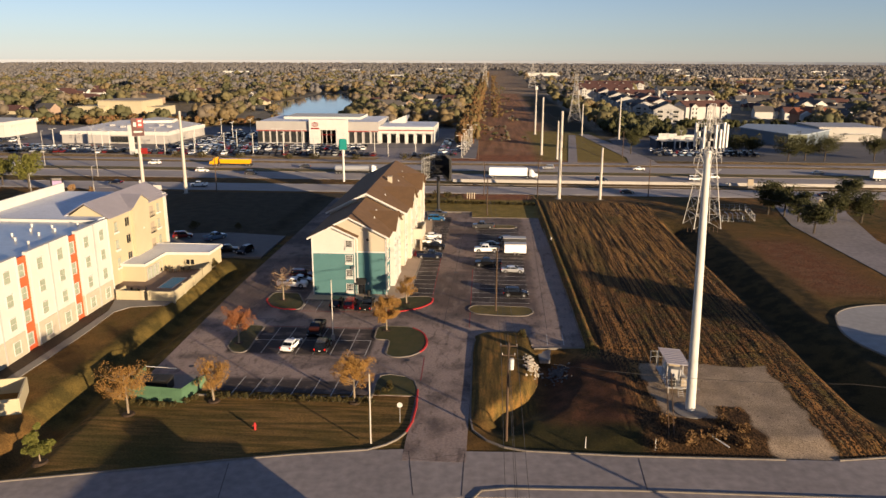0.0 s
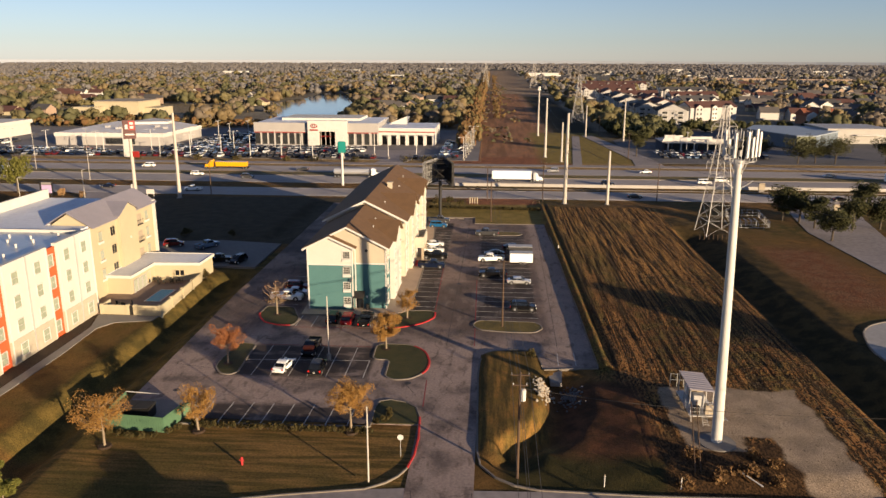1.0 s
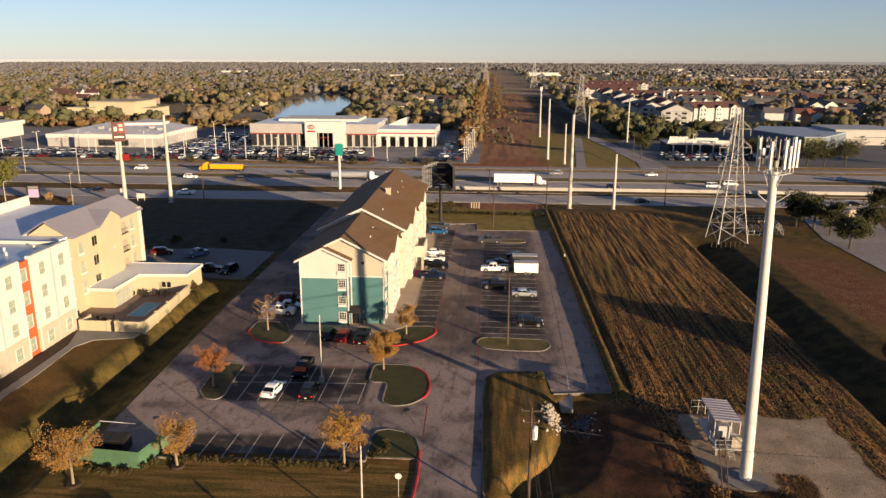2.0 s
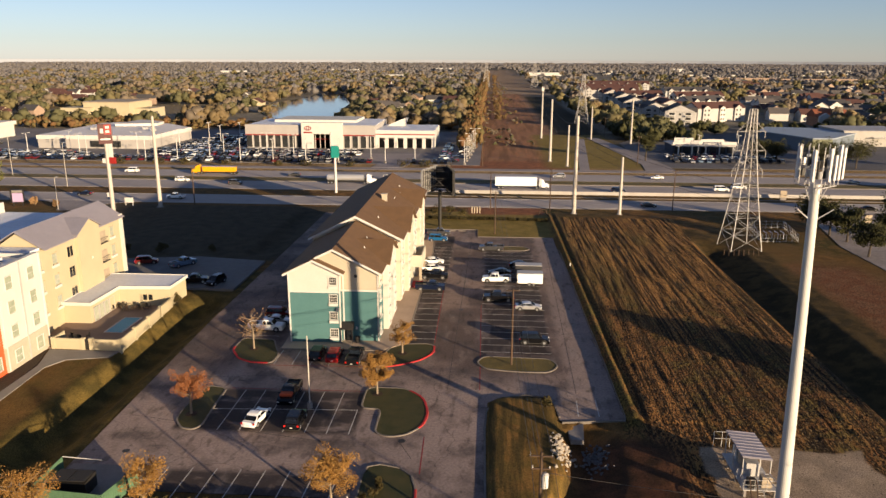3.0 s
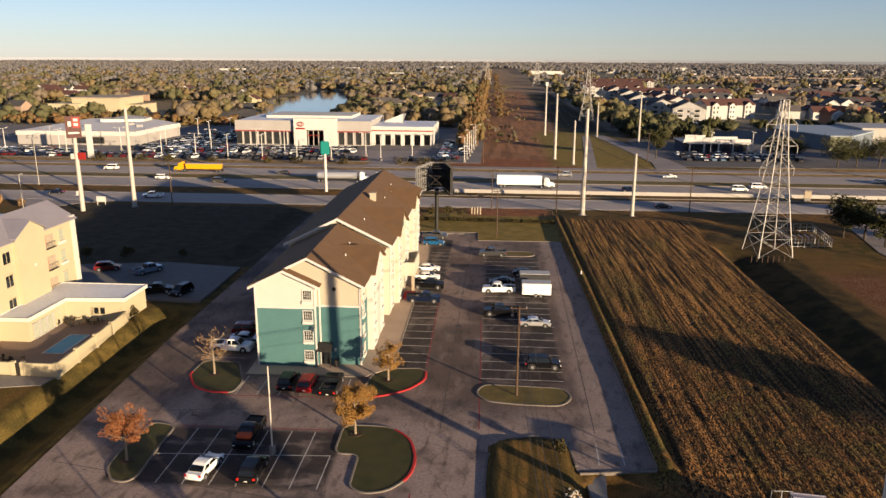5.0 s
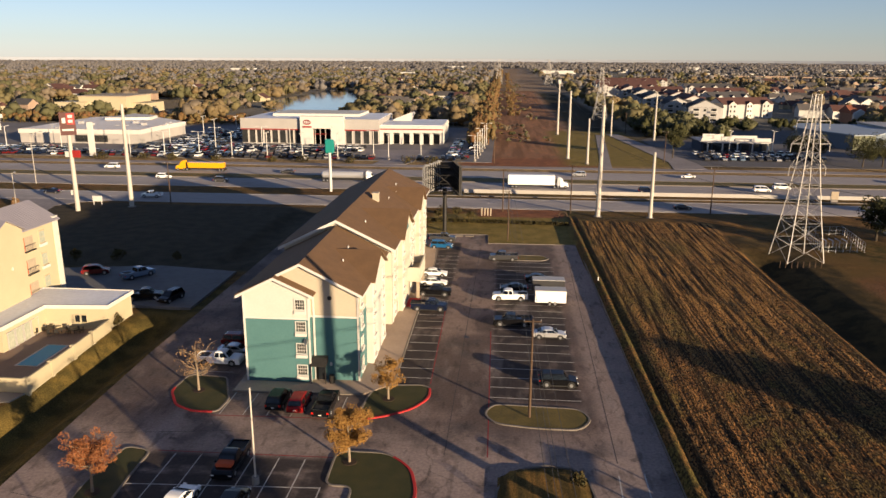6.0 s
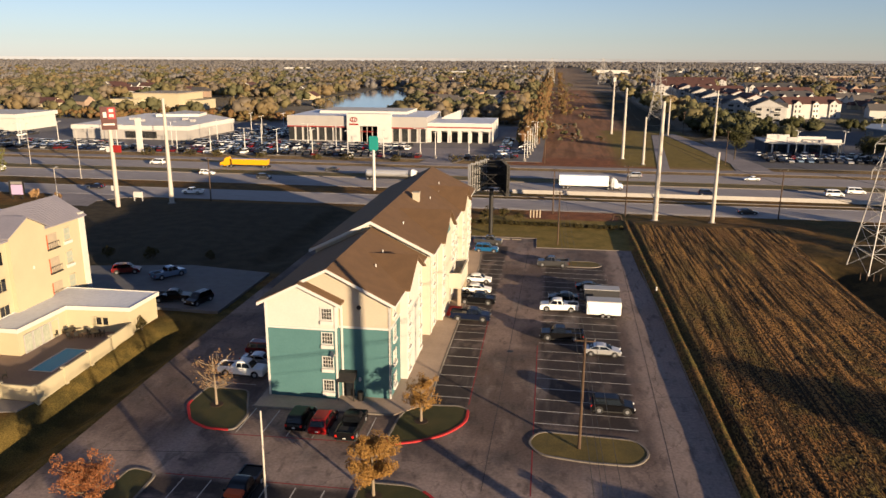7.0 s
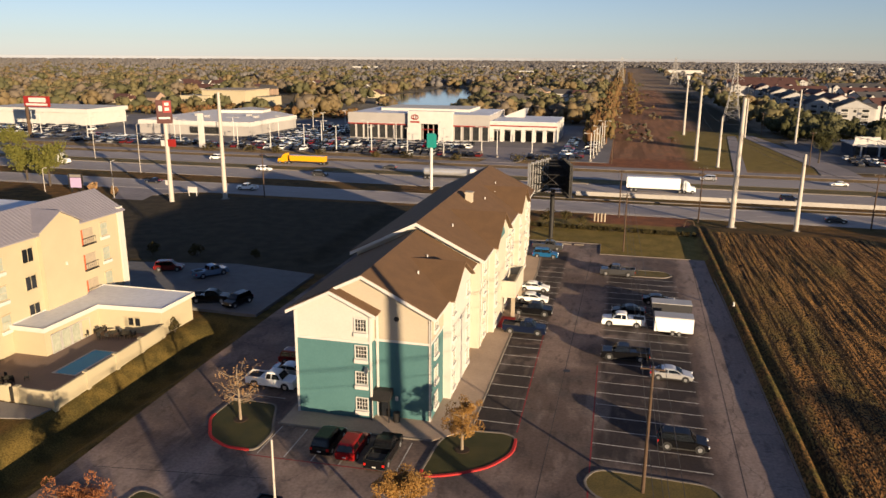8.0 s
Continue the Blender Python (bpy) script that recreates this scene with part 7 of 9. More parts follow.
for x0, x1, z0, z1 in ((0.2, 1.2, 23.7, 24.4), (0.2, 1.2, 22.5, 23.2), (-1.2, -0.4, 22.4, 23.7)):
    part("mark", box(bmesh.new(), x0, x1, -0.54, -0.45, z0, z1), TRIM, cab)
part("mark", box(bmesh.new(), -1.3, 1.3, -0.52, -0.45, 20.5, 20.95), TRIM, cab)
part("junction_box", box(bmesh.new(), -1.2, -0.6, -0.3, 0.3, 4.2, 5.4), TRIM, pylon_sign)
part("display_panel", chamfered(box(bmesh.new(), 0.35, 2.4, -0.25, 0.25, 13.8, 15.6), 0.05), RED_SIGN, pylon_sign, "red display panel")
part("equipment_box", chamfered(box(bmesh.new(), -1.5, -0.45, -0.3, 0.3, 13.9, 15.3), 0.05), TRIM, pylon_sign, "white equipment box")
dealer_pylon = thing("pylon_sign", (-163.5, 330, 0), "tall white slab of a dealer pylon sign", "sign")
part("body", chamfered(box(bmesh.new(), -1.2, 1.2, -0.4, 0.4, 0, 13.5), 0.1), TRIM, dealer_pylon)
green_sign = thing("pylon_sign", (-52.5, 268, 0), "slim white pylon with a green head", "sign")
part("pole", tube(bmesh.new(), (0, -4, -0.1), (0, -4, 11.5), 0.45, 0.4, 12), TRIM, green_sign)
part("head", chamfered(box(bmesh.new(), -1.4, 1.4, -4.5, -3.5, 11.4, 15.4), 0.3), PAINTS["teal"], green_sign)
small = thing("monument_sign", (-109.8, 237.3, 0), "low white sign beside the frontage road", "sign")
part("panel", box(bmesh.new(), -1.3, 1.3, -0.1, 0.1, 0.9, 2.4), TRIM, small)
for x in (-1.1, 1.1):
    part("post", box(bmesh.new(), x - 0.08, x + 0.08, -0.08, 0.08, -0.1, 0.95), TRIM, small)
purple = thing("monument_sign", (-142, 233.5, 0), "small pale purple sign in a dark cabinet", "sign", turn=8)
part("cabinet", chamfered(box(bmesh.new(), -1.9, 1.9, -0.35, 0.35, 1.2, 5.0), 0.08), DARK_METAL, purple)
part("panel", box(bmesh.new(), -1.3, 1.75, -0.41, -0.35, 1.4, 4.0), surface("pale_purple_panel", (0.44, 0.33, 0.52), (0.40, 0.30, 0.48), scale=0.5, fine=4, bump=0), purple)
part("header_panel", box(bmesh.new(), -1.3, 1.75, -0.41, -0.35, 4.15, 4.85), CONCRETE, purple)
for x in (-1.3, 1.3):
    part("post", box(bmesh.new(), x - 0.14, x + 0.14, -0.14, 0.14, -0.1, 1.2), DARK_METAL, purple)
for i, (x, y, r, h) in enumerate(((-137.6, 234.6, 1.7, 3.6), (-139.4, 236.8, 1.3, 2.4), (-130.4, 233.4, 1.3, 2.6))):
    shrub(x, y, r, h, BROWN_LEAF, "brown winter shrub beside the purple sign", 300 + i, "shrubs beside the purple sign", leaf=0.3)
slab("side_drive", [(-142, 243.2), (-134.6, 240.6), (-129.5, 233), (-125.6, 224), (-123.5, 212), (-115.2, 212), (-117.4, 224), (-120.4, 235), (-116.5, 240.4), (-109, 243.2)], 0.02, STREET, "pale concrete side drive off the frontage road", "road")
for x, y, h in ((-126.8, 228.6, 9.6), (-148.9, 230.1, 6.6), (-145.3, 265.4, 15.2), (-180.2, 289, 14.5)):
    lamp_post(x, y, h, "slim pale street lamp beside the highway", 1, False, 0.0, "street lamps along the highway", 90)
far_board = thing("billboard", (-258, 345, 0), "red and white sign board high on an olive pole", "billboard")
part("pole", tube(bmesh.new(), (0, 0, -0.3), (0, 0, 13.4), 0.8, 0.7, 12), TIMBER, far_board)
part("board", chamfered(box(bmesh.new(), -0.8, 12.2, -0.5, 0.5, 13.0, 17.6), 0.1), RED_SIGN, far_board)
for x0, x1, z0, z1 in ((0.4, 11.4, 13.6, 14.5), (2.0, 10.8, 15.0, 17.0)):
    part("mark", box(bmesh.new(), x0, x1, -0.56, -0.5, z0, z1), TRIM, far_board)
tan = thing("monument_sign", (91.0, 262.4, 0), "tan panel sign beside the highway", "sign")
part("panel", box(bmesh.new(), -1.0, 1.0, -0.2, 0.2, 0.8, 3.0), TAN_STONE, tan)
part("base", box(bmesh.new(), -0.9, 0.9, -0.3, 0.3, -0.1, 0.8), CONCRETE, tan)
tan2 = copy_thing(tan, pose(101, 229, -0.6, 0, 0, 10))

# bollards and small stands beyond the lot
for i in range(4):
    tagged(part("bollard", tube(bmesh.new(), (-6.8 + i * 0.75, 234.5, -0.1), (-6.8 + i * 0.75, 234.5, 1.9), 0.2, 0.2, 8), TAN_STONE), "tan post in a row of four", "post", "posts beside the frontage road")
stand = thing("pipe_stand", (13.6, 233.5, 0), "low rusty pipe stand", "pipe stand")
part("frame_pipe", tube(tube(tube(bmesh.new(), (-1.2, 0, 0), (-0.8, 0, 1.5), 0.1), (1.2, 0, 0), (0.6, 0, 1.5), 0.1), (-0.8, 0, 1.5), (0.6, 0, 1.5), 0.1), TIMBER, stand)
wb = thing("wheel_stop_row", (-11.2, 211.2, 0.03), "pale concrete wheel stops at the lot's end", "wheel stop")
for i in range(3):
    part("stop", chamfered(box(bmesh.new(), -3.4 + i * 2.4, -1.4 + i * 2.4, -0.12, 0.12, 0, 0.22), 0.03), KERB, wb)


# lattice pylons
def lattice(x, y, h, base, top, label, arms, turn=0.0, z=-0.05, r=0.08):
    ob = thing("transmission_tower", (x, y, z), label, "transmission tower", turn=turn)
    LATTICE = bpy.data.materials.get("weathered_galvanised") or surface("weathered_galvanised", (0.46, 0.44, 0.41), (0.36, 0.345, 0.325), rough=0.6, metal=0.2, scale=0.4, fine=5, bump=0.05)

    def half(k):
        return base / 2 * (1 - k) ** 1.35 + top / 2 * (1 - (1 - k) ** 1.35)
    ks = [0, 0.12, 0.24, 0.36, 0.47, 0.57, 0.66, 0.74, 0.82, 0.90, 1.0]
    corner = ((-1, -1), (1, -1), (1, 1), (-1, 1))
    for sx, sy in corner:
        bm = bmesh.new()
        rings = []
        for k in ks:
            c = Vector((sx * half(k), sy * half(k), h * k))
            rings.append([bm.verts.new(c + Vector((r * u, r * v, 0))) for u, v in ((-1, -1), (1, -1), (1, 1), (-1, 1))])
        for p, q in zip(rings, rings[1:]):
            for i in range(4):
                bm.faces.new((p[i], p[(i + 1) % 4], q[(i + 1) % 4], q[i]))
        part("leg", bm, LATTICE, ob)
    for i in range(4):
        (ax, ay), (bx, by) = corner[i], corner[(i + 1) % 4]
        joined = bmesh.new()
        for a, c in zip(ks, ks[1:]):
            for p, q in (((ax * half(a), ay * half(a), h * a), (bx * half(c), by * half(c), h * c)), ((bx * half(a), by * half(a), h * a), (ax * half(c), ay * half(c), h * c)), ((ax * half(c), ay * half(c), h * c), (bx * half(c), by * half(c), h * c))):
                if r < 0.2:
                    part("brace", tube(bmesh.new(), p, q, r * 0.55, n=4), LATTICE, ob)
                else:
                    tube(joined, p, q, r * 0.55, n=4)
        if r >= 0.2:
            tagged(part("bracing", joined, LATTICE, ob), kind="stuff")
        else:
            joined.free()
    for z0, reach in arms:
        k = z0 / h
        for s in (-1, 1):
            bm = bmesh.new()
            for sy in (-1, 1):
                tube(bm, (s * half(k), sy * half(k), z0), (s * reach, 0, z0), r * 0.7, n=4)
                tube(bm, (s * half(k + 0.07), sy * half(k + 0.07), z0 + h * 0.07), (s * reach, 0, z0), r * 0.6, n=4)
            arm = part("cross_arm", bm, LATTICE, ob)
            part("insulator", tube(bmesh.new(), (s * reach, 0, z0), (s * reach, 0, z0 - 1.6), 0.07, n=6), LATTICE, arm)
    return ob


lattice(57.4, 199.5, 32.4, 7.4, 1.2, "grey lattice transmission tower beside the field", ((18.4, 3.7), (23.0, 3.9), (27.4, 3.3)), turn=8, r=0.075)
lattice(59.6, 535.0, 33.0, 8.5, 1.5, "grey lattice transmission tower beyond the highway", ((19, 4.6), (24, 4.8), (28.5, 4.0)), r=0.12)
lattice(62, 1150, 36.0, 11, 2, "far lattice transmission tower", ((22, 6), (27, 6)), r=0.22)
lattice(-10, 1180, 36.0, 11, 2, "far lattice transmission tower", ((22, 6), (27, 6)), r=0.22)
yard = thing("pylon_yard_fence", (0, 0, 0), "galvanised fence round pipework beside the pylon", "fence")
YARD = [(64.5, 205.0), (73.6, 206.0), (75.8, 221.5), (66.5, 220.5)]
for (ax, ay), (bx, by) in zip(YARD, YARD[1:] + YARD[:1]):
    n = max(3, int(math.hypot(bx - ax, by - ay) / 1.5))
    for i in range(n):
        x, y = ax + (bx - ax) * i / n, ay + (by - ay) * i / n
        part("post", tube(bmesh.new(), (x, y, -0.3), (x, y, 2.0), 0.045, n=5), GALV, yard)
    for z in (0.3, 1.1, 1.95):
        part("rail", tube(bmesh.new(), (ax, ay, z), (bx, by, z), 0.03, n=5), GALV, yard)
for i in range(8):
    tagged(part("marker_stake", tube(bmesh.new(), (52.0 + i * 1.1, 193.0, -0.2), (52.0 + i * 1.1, 193.0, 1.1), 0.08, n=6), TIMBER), "rusty stake in front of the pylon", "stake", "stakes before the pylon")
pipework = thing("pipework", (67, 209, 0), "grey pipework inside the pylon fence", "pipework")
for i in range(4):
    part("pipe", tube(tube(bmesh.new(), (i * 1.4, 0, 0), (i * 1.4, 0, 1.5), 0.12), (i * 1.4, 0, 1.5), (i * 1.4, 2.4, 1.5), 0.12), GALV, pipework)

# unseen building across the street, added to cast shadows over the lawn
south = thing("commercial_building", (-14, 40, 0), "unseen flat-roofed building added to shade the lawn", "building")
part("wall", box(bmesh.new(), 4, 17.0, -14, 9, -0.1, 5.8), BEIGE, south)
part("roof", box(bmesh.new(), 3.7, 17.3, -14.3, 9.3, 5.8, 6.1), TPO_ROOF, south)
# raised block, added for the narrow shadow band
part("roof_house", box(bmesh.new(), 8.6, 11.6, 5.6, 8.6, 6.1, 7.3), BEIGE, south)
# ---- beyond the highway ----
SHOW = surface("showroom_glass", (0.02, 0.022, 0.024), (0.05, 0.05, 0.048), rough=0.1, scale=0.5, fine=2, bump=0, spec=0.7)
SILVER_PANEL = surface("silver_cladding", (0.40, 0.38, 0.36), (0.34, 0.325, 0.31), rough=0.5, scale=0.2, fine=3, bump=0.02)
dealer = thing("car_dealership", (0, 0, 0), "long dealership with silver cladding and a white portal", "building")
part("wall", box(bmesh.new(), -121.5, -58, 383, 425, 0, 11.0), SILVER_PANEL, dealer)
part("roof", box(bmesh.new(), -121.2, -58.3, 383.3, 424.7, 11.0, 11.2), TPO_ROOF, dealer, "white flat roof")
part("roof_block", box(bmesh.new(), -112, -70, 400, 425, 11.2, 12.4), WHITE, dealer)
part("upper_wall", box(bmesh.new(), -121.8, -93.5, 382.2, 383, 6.6, 11.4), SILVER_PANEL, dealer, "silver fascia band")
part("upper_wall", box(bmesh.new(), -73.6, -57.6, 382.2, 383, 6.6, 11.4), SILVER_PANEL, dealer, "silver fascia band")
for a, c in ((-121.8, -93.5), (-73.6, -57.6)):
    part("red_stripe", box(bmesh.new(), a, c, 382.05, 382.2, 6.3, 6.75), RED_SIGN, dealer)
    n = int((c - a) / 3.2)
    for i in range(n):
        x = a + (i + 0.5) * (c - a) / n
        w = part("window", box(bmesh.new(), x - 1.35, x + 1.35, 382.9, 383, 0.4, 6.1), SHOW, dealer)
        part("mullion", box(bmesh.new(), x + 1.35, x + 1.6, 382.7, 383, 0, 6.2), TRIM, w)
portal = bmesh.new()
extrude(portal, [(-93.5, 0), (-88.0, 0), (-88.0, 7.2), (-79.5, 7.2), (-79.5, 0), (-73.6, 0), (-73.6, 12.6), (-93.5, 12.6)], "y", 380.5, 384)
part("portal", portal, TRIM, dealer, "white entrance portal")
part("entrance_glass", box(bmesh.new(), -88, -79.5, 383.0, 383.2, 0, 7.2), SHOW, dealer)
for i in range(4):
    part("mullion", box(bmesh.new(), -87.4 + i * 2.4, -87.1 + i * 2.4, 382.6, 383.0, 0, 7.2), SILVER_PANEL, dealer)
part("transom", box(bmesh.new(), -88, -79.5, 382.6, 383.0, 4.4, 4.8), RED_SIGN, dealer)
em = bmesh.new()
for r0, cx in ((1.3, -90.2),):
    for i in range(20):
        a0, a1 = 2 * math.pi * i / 20, 2 * math.pi * (i + 1) / 20
        tube(em, (cx + 1.55 * math.cos(a0), 380.3, 10.0 + 1.0 * math.sin(a0)), (cx + 1.55 * math.cos(a1), 380.3, 10.0 + 1.0 * math.sin(a1)), 0.16, n=5)
        tube(em, (cx + 0.55 * math.cos(a0), 380.3, 10.0 + 0.95 * math.sin(a0)), (cx + 0.55 * math.cos(a1), 380.3, 10.0 + 0.95 * math.sin(a1)), 0.13, n=5)
part("emblem", em, RED_SIGN, dealer, "red oval emblem")
part("emblem_bar", box(bmesh.new(), -92.2, -88.2, 380.2, 380.5, 7.6, 8.3), RED_SIGN, dealer)
service = thing("service_building", (0, 0, 0), "low white service building with open bays", "building")
part("wall", box(bmesh.new(), -58, -29, 386, 420, 5.2, 8.6), TRIM, service)
part("wall", box(bmesh.new(), -58, -29, 390, 420, 0, 5.2), WHITE, service)
part("roof", box(bmesh.new(), -57.7, -29.3, 386.3, 419.7, 8.6, 8.75), TPO_ROOF, service, "white flat roof")
part("red_stripe", box(bmesh.new(), -58, -29, 385.8, 386, 6.6, 7.1), RED_SIGN, service)
for i in range(7):
    x = -57.4 + i * 4.6
    part("pier", box(bmesh.new(), x - 0.75, x + 0.75, 386, 390, 0, 5.2), TRIM, service)
    if i < 6:
        part("bay_door", box(bmesh.new(), x + 0.75, x + 3.85, 389.8, 389.95, 0, 4.2), DARK_METAL, service, "dark open service bay")
part("side_wall", extrude(bmesh.new(), [(-56, 8.7), (-46, 8.7), (-44.6, 13.0), (-46, 13.0), (-54, 9.8)], "y", 410, 411), TRIM, service)
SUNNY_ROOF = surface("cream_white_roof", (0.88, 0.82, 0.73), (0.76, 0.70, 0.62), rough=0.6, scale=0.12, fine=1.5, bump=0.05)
left = thing("car_dealership", (0, 0, 0), "white flat-roofed dealership behind rows of cars", "building")
OUT = [(-221.5, 372), (-165.2, 372.5), (-165.6, 398), (-163.8, 418), (-186, 440), (-206, 452), (-224, 440)]
part("wall", prism(bmesh.new(), OUT, 0, 5.2), SILVER_PANEL, left)
part("upper_wall", prism(bmesh.new(), [(x + (0.4 if x > -190 else -0.4), y - (0.4 if y < 380 else -0.4)) for x, y in OUT], 4.4, 6.2), TRIM, left, "white fascia")
part("roof", prism(bmesh.new(), OUT, 6.2, 6.3), SUNNY_ROOF, left, "white flat roof")
part("roof_block", prism(bmesh.new(), [(-207, 420), (-186, 426), (-188, 439), (-206, 450)], 6.3, 7.6), TRIM, left, "raised white roof block")
for i in range(8):
    part("window", box(bmesh.new(), -195 + i * 1.9, -193.3 + i * 1.9, 371.6, 371.9, 0.8, 3.8), SHOW, left)
for x, y in ((-210, 400), (-200, 392), (-184, 404), (-176, 396)):
    part("roof_unit", box(bmesh.new(), x, x + 2.2, y, y + 2.0, 6.3, 7.4), GALV, left)
lf2 = thing("car_dealership", (0, 0, 0), "white low dealership among parked cars", "building")
part("wall", box(bmesh.new(), -330, -268, 395, 425, 0, 8.0), WHITE, lf2)
part("fascia", box(bmesh.new(), -331, -267, 394, 426, 6.4, 8.4), TRIM, lf2)
back = thing("office_building", (0, 0, 0), "tan flat-roofed building behind the dealers", "building")
part("wall", box(bmesh.new(), -296, -262, 548, 585, 0, 11.0), BEIGE, back)
part("wall", box(bmesh.new(), -310, -288, 542, 562, 0, 7.5), BEIGE, back)
part("wall", box(bmesh.new(), -262, -250, 556, 580, 0, 6.5), BEIGE, back)
part("roof", box(bmesh.new(), -296.5, -261.5, 547.5, 585.5, 11.0, 11.6), TAN_STONE, back)
for i in range(5):
    part("window", box(bmesh.new(), -308 + i * 2.4, -306.4 + i * 2.4, 541.8, 542, 1, 5), SHOW, back)
whse = thing("warehouse", (0, 0, 0), "low warehouse with a pale blue metal roof", "warehouse")
part("wall", prism(bmesh.new(), [(139, 424), (151, 388), (160, 388.5), (186, 419), (182, 440), (150, 446)], 0, 6.4), surface("blue_grey_wall", (0.15, 0.18, 0.22), (0.12, 0.15, 0.18), scale=0.2, fine=3, bump=0.05), whse)
part("wall", prism(bmesh.new(), [(160.4, 388), (151, 387.5), (151, 387.9), (160.2, 388.4)], 0, 6.2), surface("olive_wall", (0.22, 0.23, 0.15), (0.19, 0.2, 0.13), scale=0.2, fine=3, bump=0.05), whse, "olive end wall")
part("roof", prism(bmesh.new(), [(138.4, 424.4), (150.6, 387), (160.6, 387.4), (186.8, 419), (182.4, 440.6), (149.6, 446.6)], 6.4, 6.9), surface("blue_metal_roof", (0.30, 0.35, 0.40), (0.25, 0.29, 0.34), rough=0.5, scale=0.15, fine=2, bump=0.05), whse, "pale blue metal roof")
wh2 = thing("warehouse", (0, 0, 0), "plain white block warehouse beside the lot", "warehouse")
part("wall", box(bmesh.new(), 178, 211, 416, 446, 0, 7.6), surface("off_white_block", (0.44, 0.42, 0.38), (0.38, 0.36, 0.33), scale=0.2, fine=3, bump=0.05), wh2)
part("roof", box(bmesh.new(), 177.6, 211.4, 415.6, 446.4, 7.6, 8.0), SILVER_PANEL, wh2)
part("awning", box(bmesh.new(), 192, 206, 413.5, 416, 4.5, 4.8), GALV, wh2)
shop = thing("shop", (0, 0, 0), "low dark shopfront with a broken white roofline", "building")
DARK_BLUE_ROOF = surface("dark_blue_roof", (0.05, 0.06, 0.09), (0.04, 0.05, 0.07), scale=0.2, fine=3, bump=0.05)
part("wall", box(bmesh.new(), 83, 112, 376, 392, 0, 4.2), DARK_BLUE_ROOF, shop, "dark shopfront wall")
part("roof", box(bmesh.new(), 82.4, 112.6, 375.4, 392.6, 4.2, 4.6), SILVER_PANEL, shop, "pale flat roof")
for x0, x1, y0, h in ((83, 91, 376, 5.6), (91.5, 97, 377, 6.4), (97.4, 103, 376.4, 5.3), (104, 112, 376, 5.9), (86, 95, 386, 6.6), (99, 110, 388, 5.8)):
    part("parapet", box(bmesh.new(), x0, x1, y0, y0 + 0.5, 4.6, h), TRIM, shop, "white parapet panel")
for i in range(7):
    part("window", box(bmesh.new(), 84 + i * 4.0, 87 + i * 4.0, 375.7, 376, 0.6, 3.4), SHOW, shop)
for i in range(5):
    part("column", box(bmesh.new(), 85 + i * 6.2, 85.5 + i * 6.2, 373.6, 374.1, 0, 4.2), TRIM, shop)
part("canopy", box(bmesh.new(), 84, 111, 373.4, 376, 4.0, 4.3), TRIM, shop)
redh = thing("house", (0, 0, 0), "terracotta-roofed house with a pale gable", "house")
TERRA = surface("terracotta_roof", (0.30, 0.10, 0.05), (0.24, 0.085, 0.045), scale=0.3, fine=3, bump=0.2)
part("wall", box(bmesh.new(), 212, 232, 528, 546, 0, 6.5), surface("brick_wall", (0.33, 0.17, 0.10), (0.27, 0.14, 0.085), scale=0.4, fine=4, bump=0.1), redh)
part("roof", extrude(bmesh.new(), [(527, 6.3), (547, 6.3), (537, 11.0)], "x", 211, 233), TERRA, redh)
part("gable", extrude(bmesh.new(), [(212, 0), (220, 0), (220, 6.6), (216, 9.0), (212, 6.6)], "y", 526, 528), WHITE, redh)


# apartment blocks: white gables, balconies, brown roofs
MAROON = surface("maroon_roof", (0.115, 0.055, 0.045), (0.085, 0.042, 0.036), scale=0.2, fine=2, bump=0.1)
SLATE = surface("slate_roof", (0.085, 0.08, 0.08), (0.06, 0.058, 0.06), scale=0.2, fine=2, bump=0.1)


APT_WALL = surface("apartment_siding", (0.46, 0.45, 0.43), (0.38, 0.37, 0.355), scale=0.3, fine=3, bump=0.05)


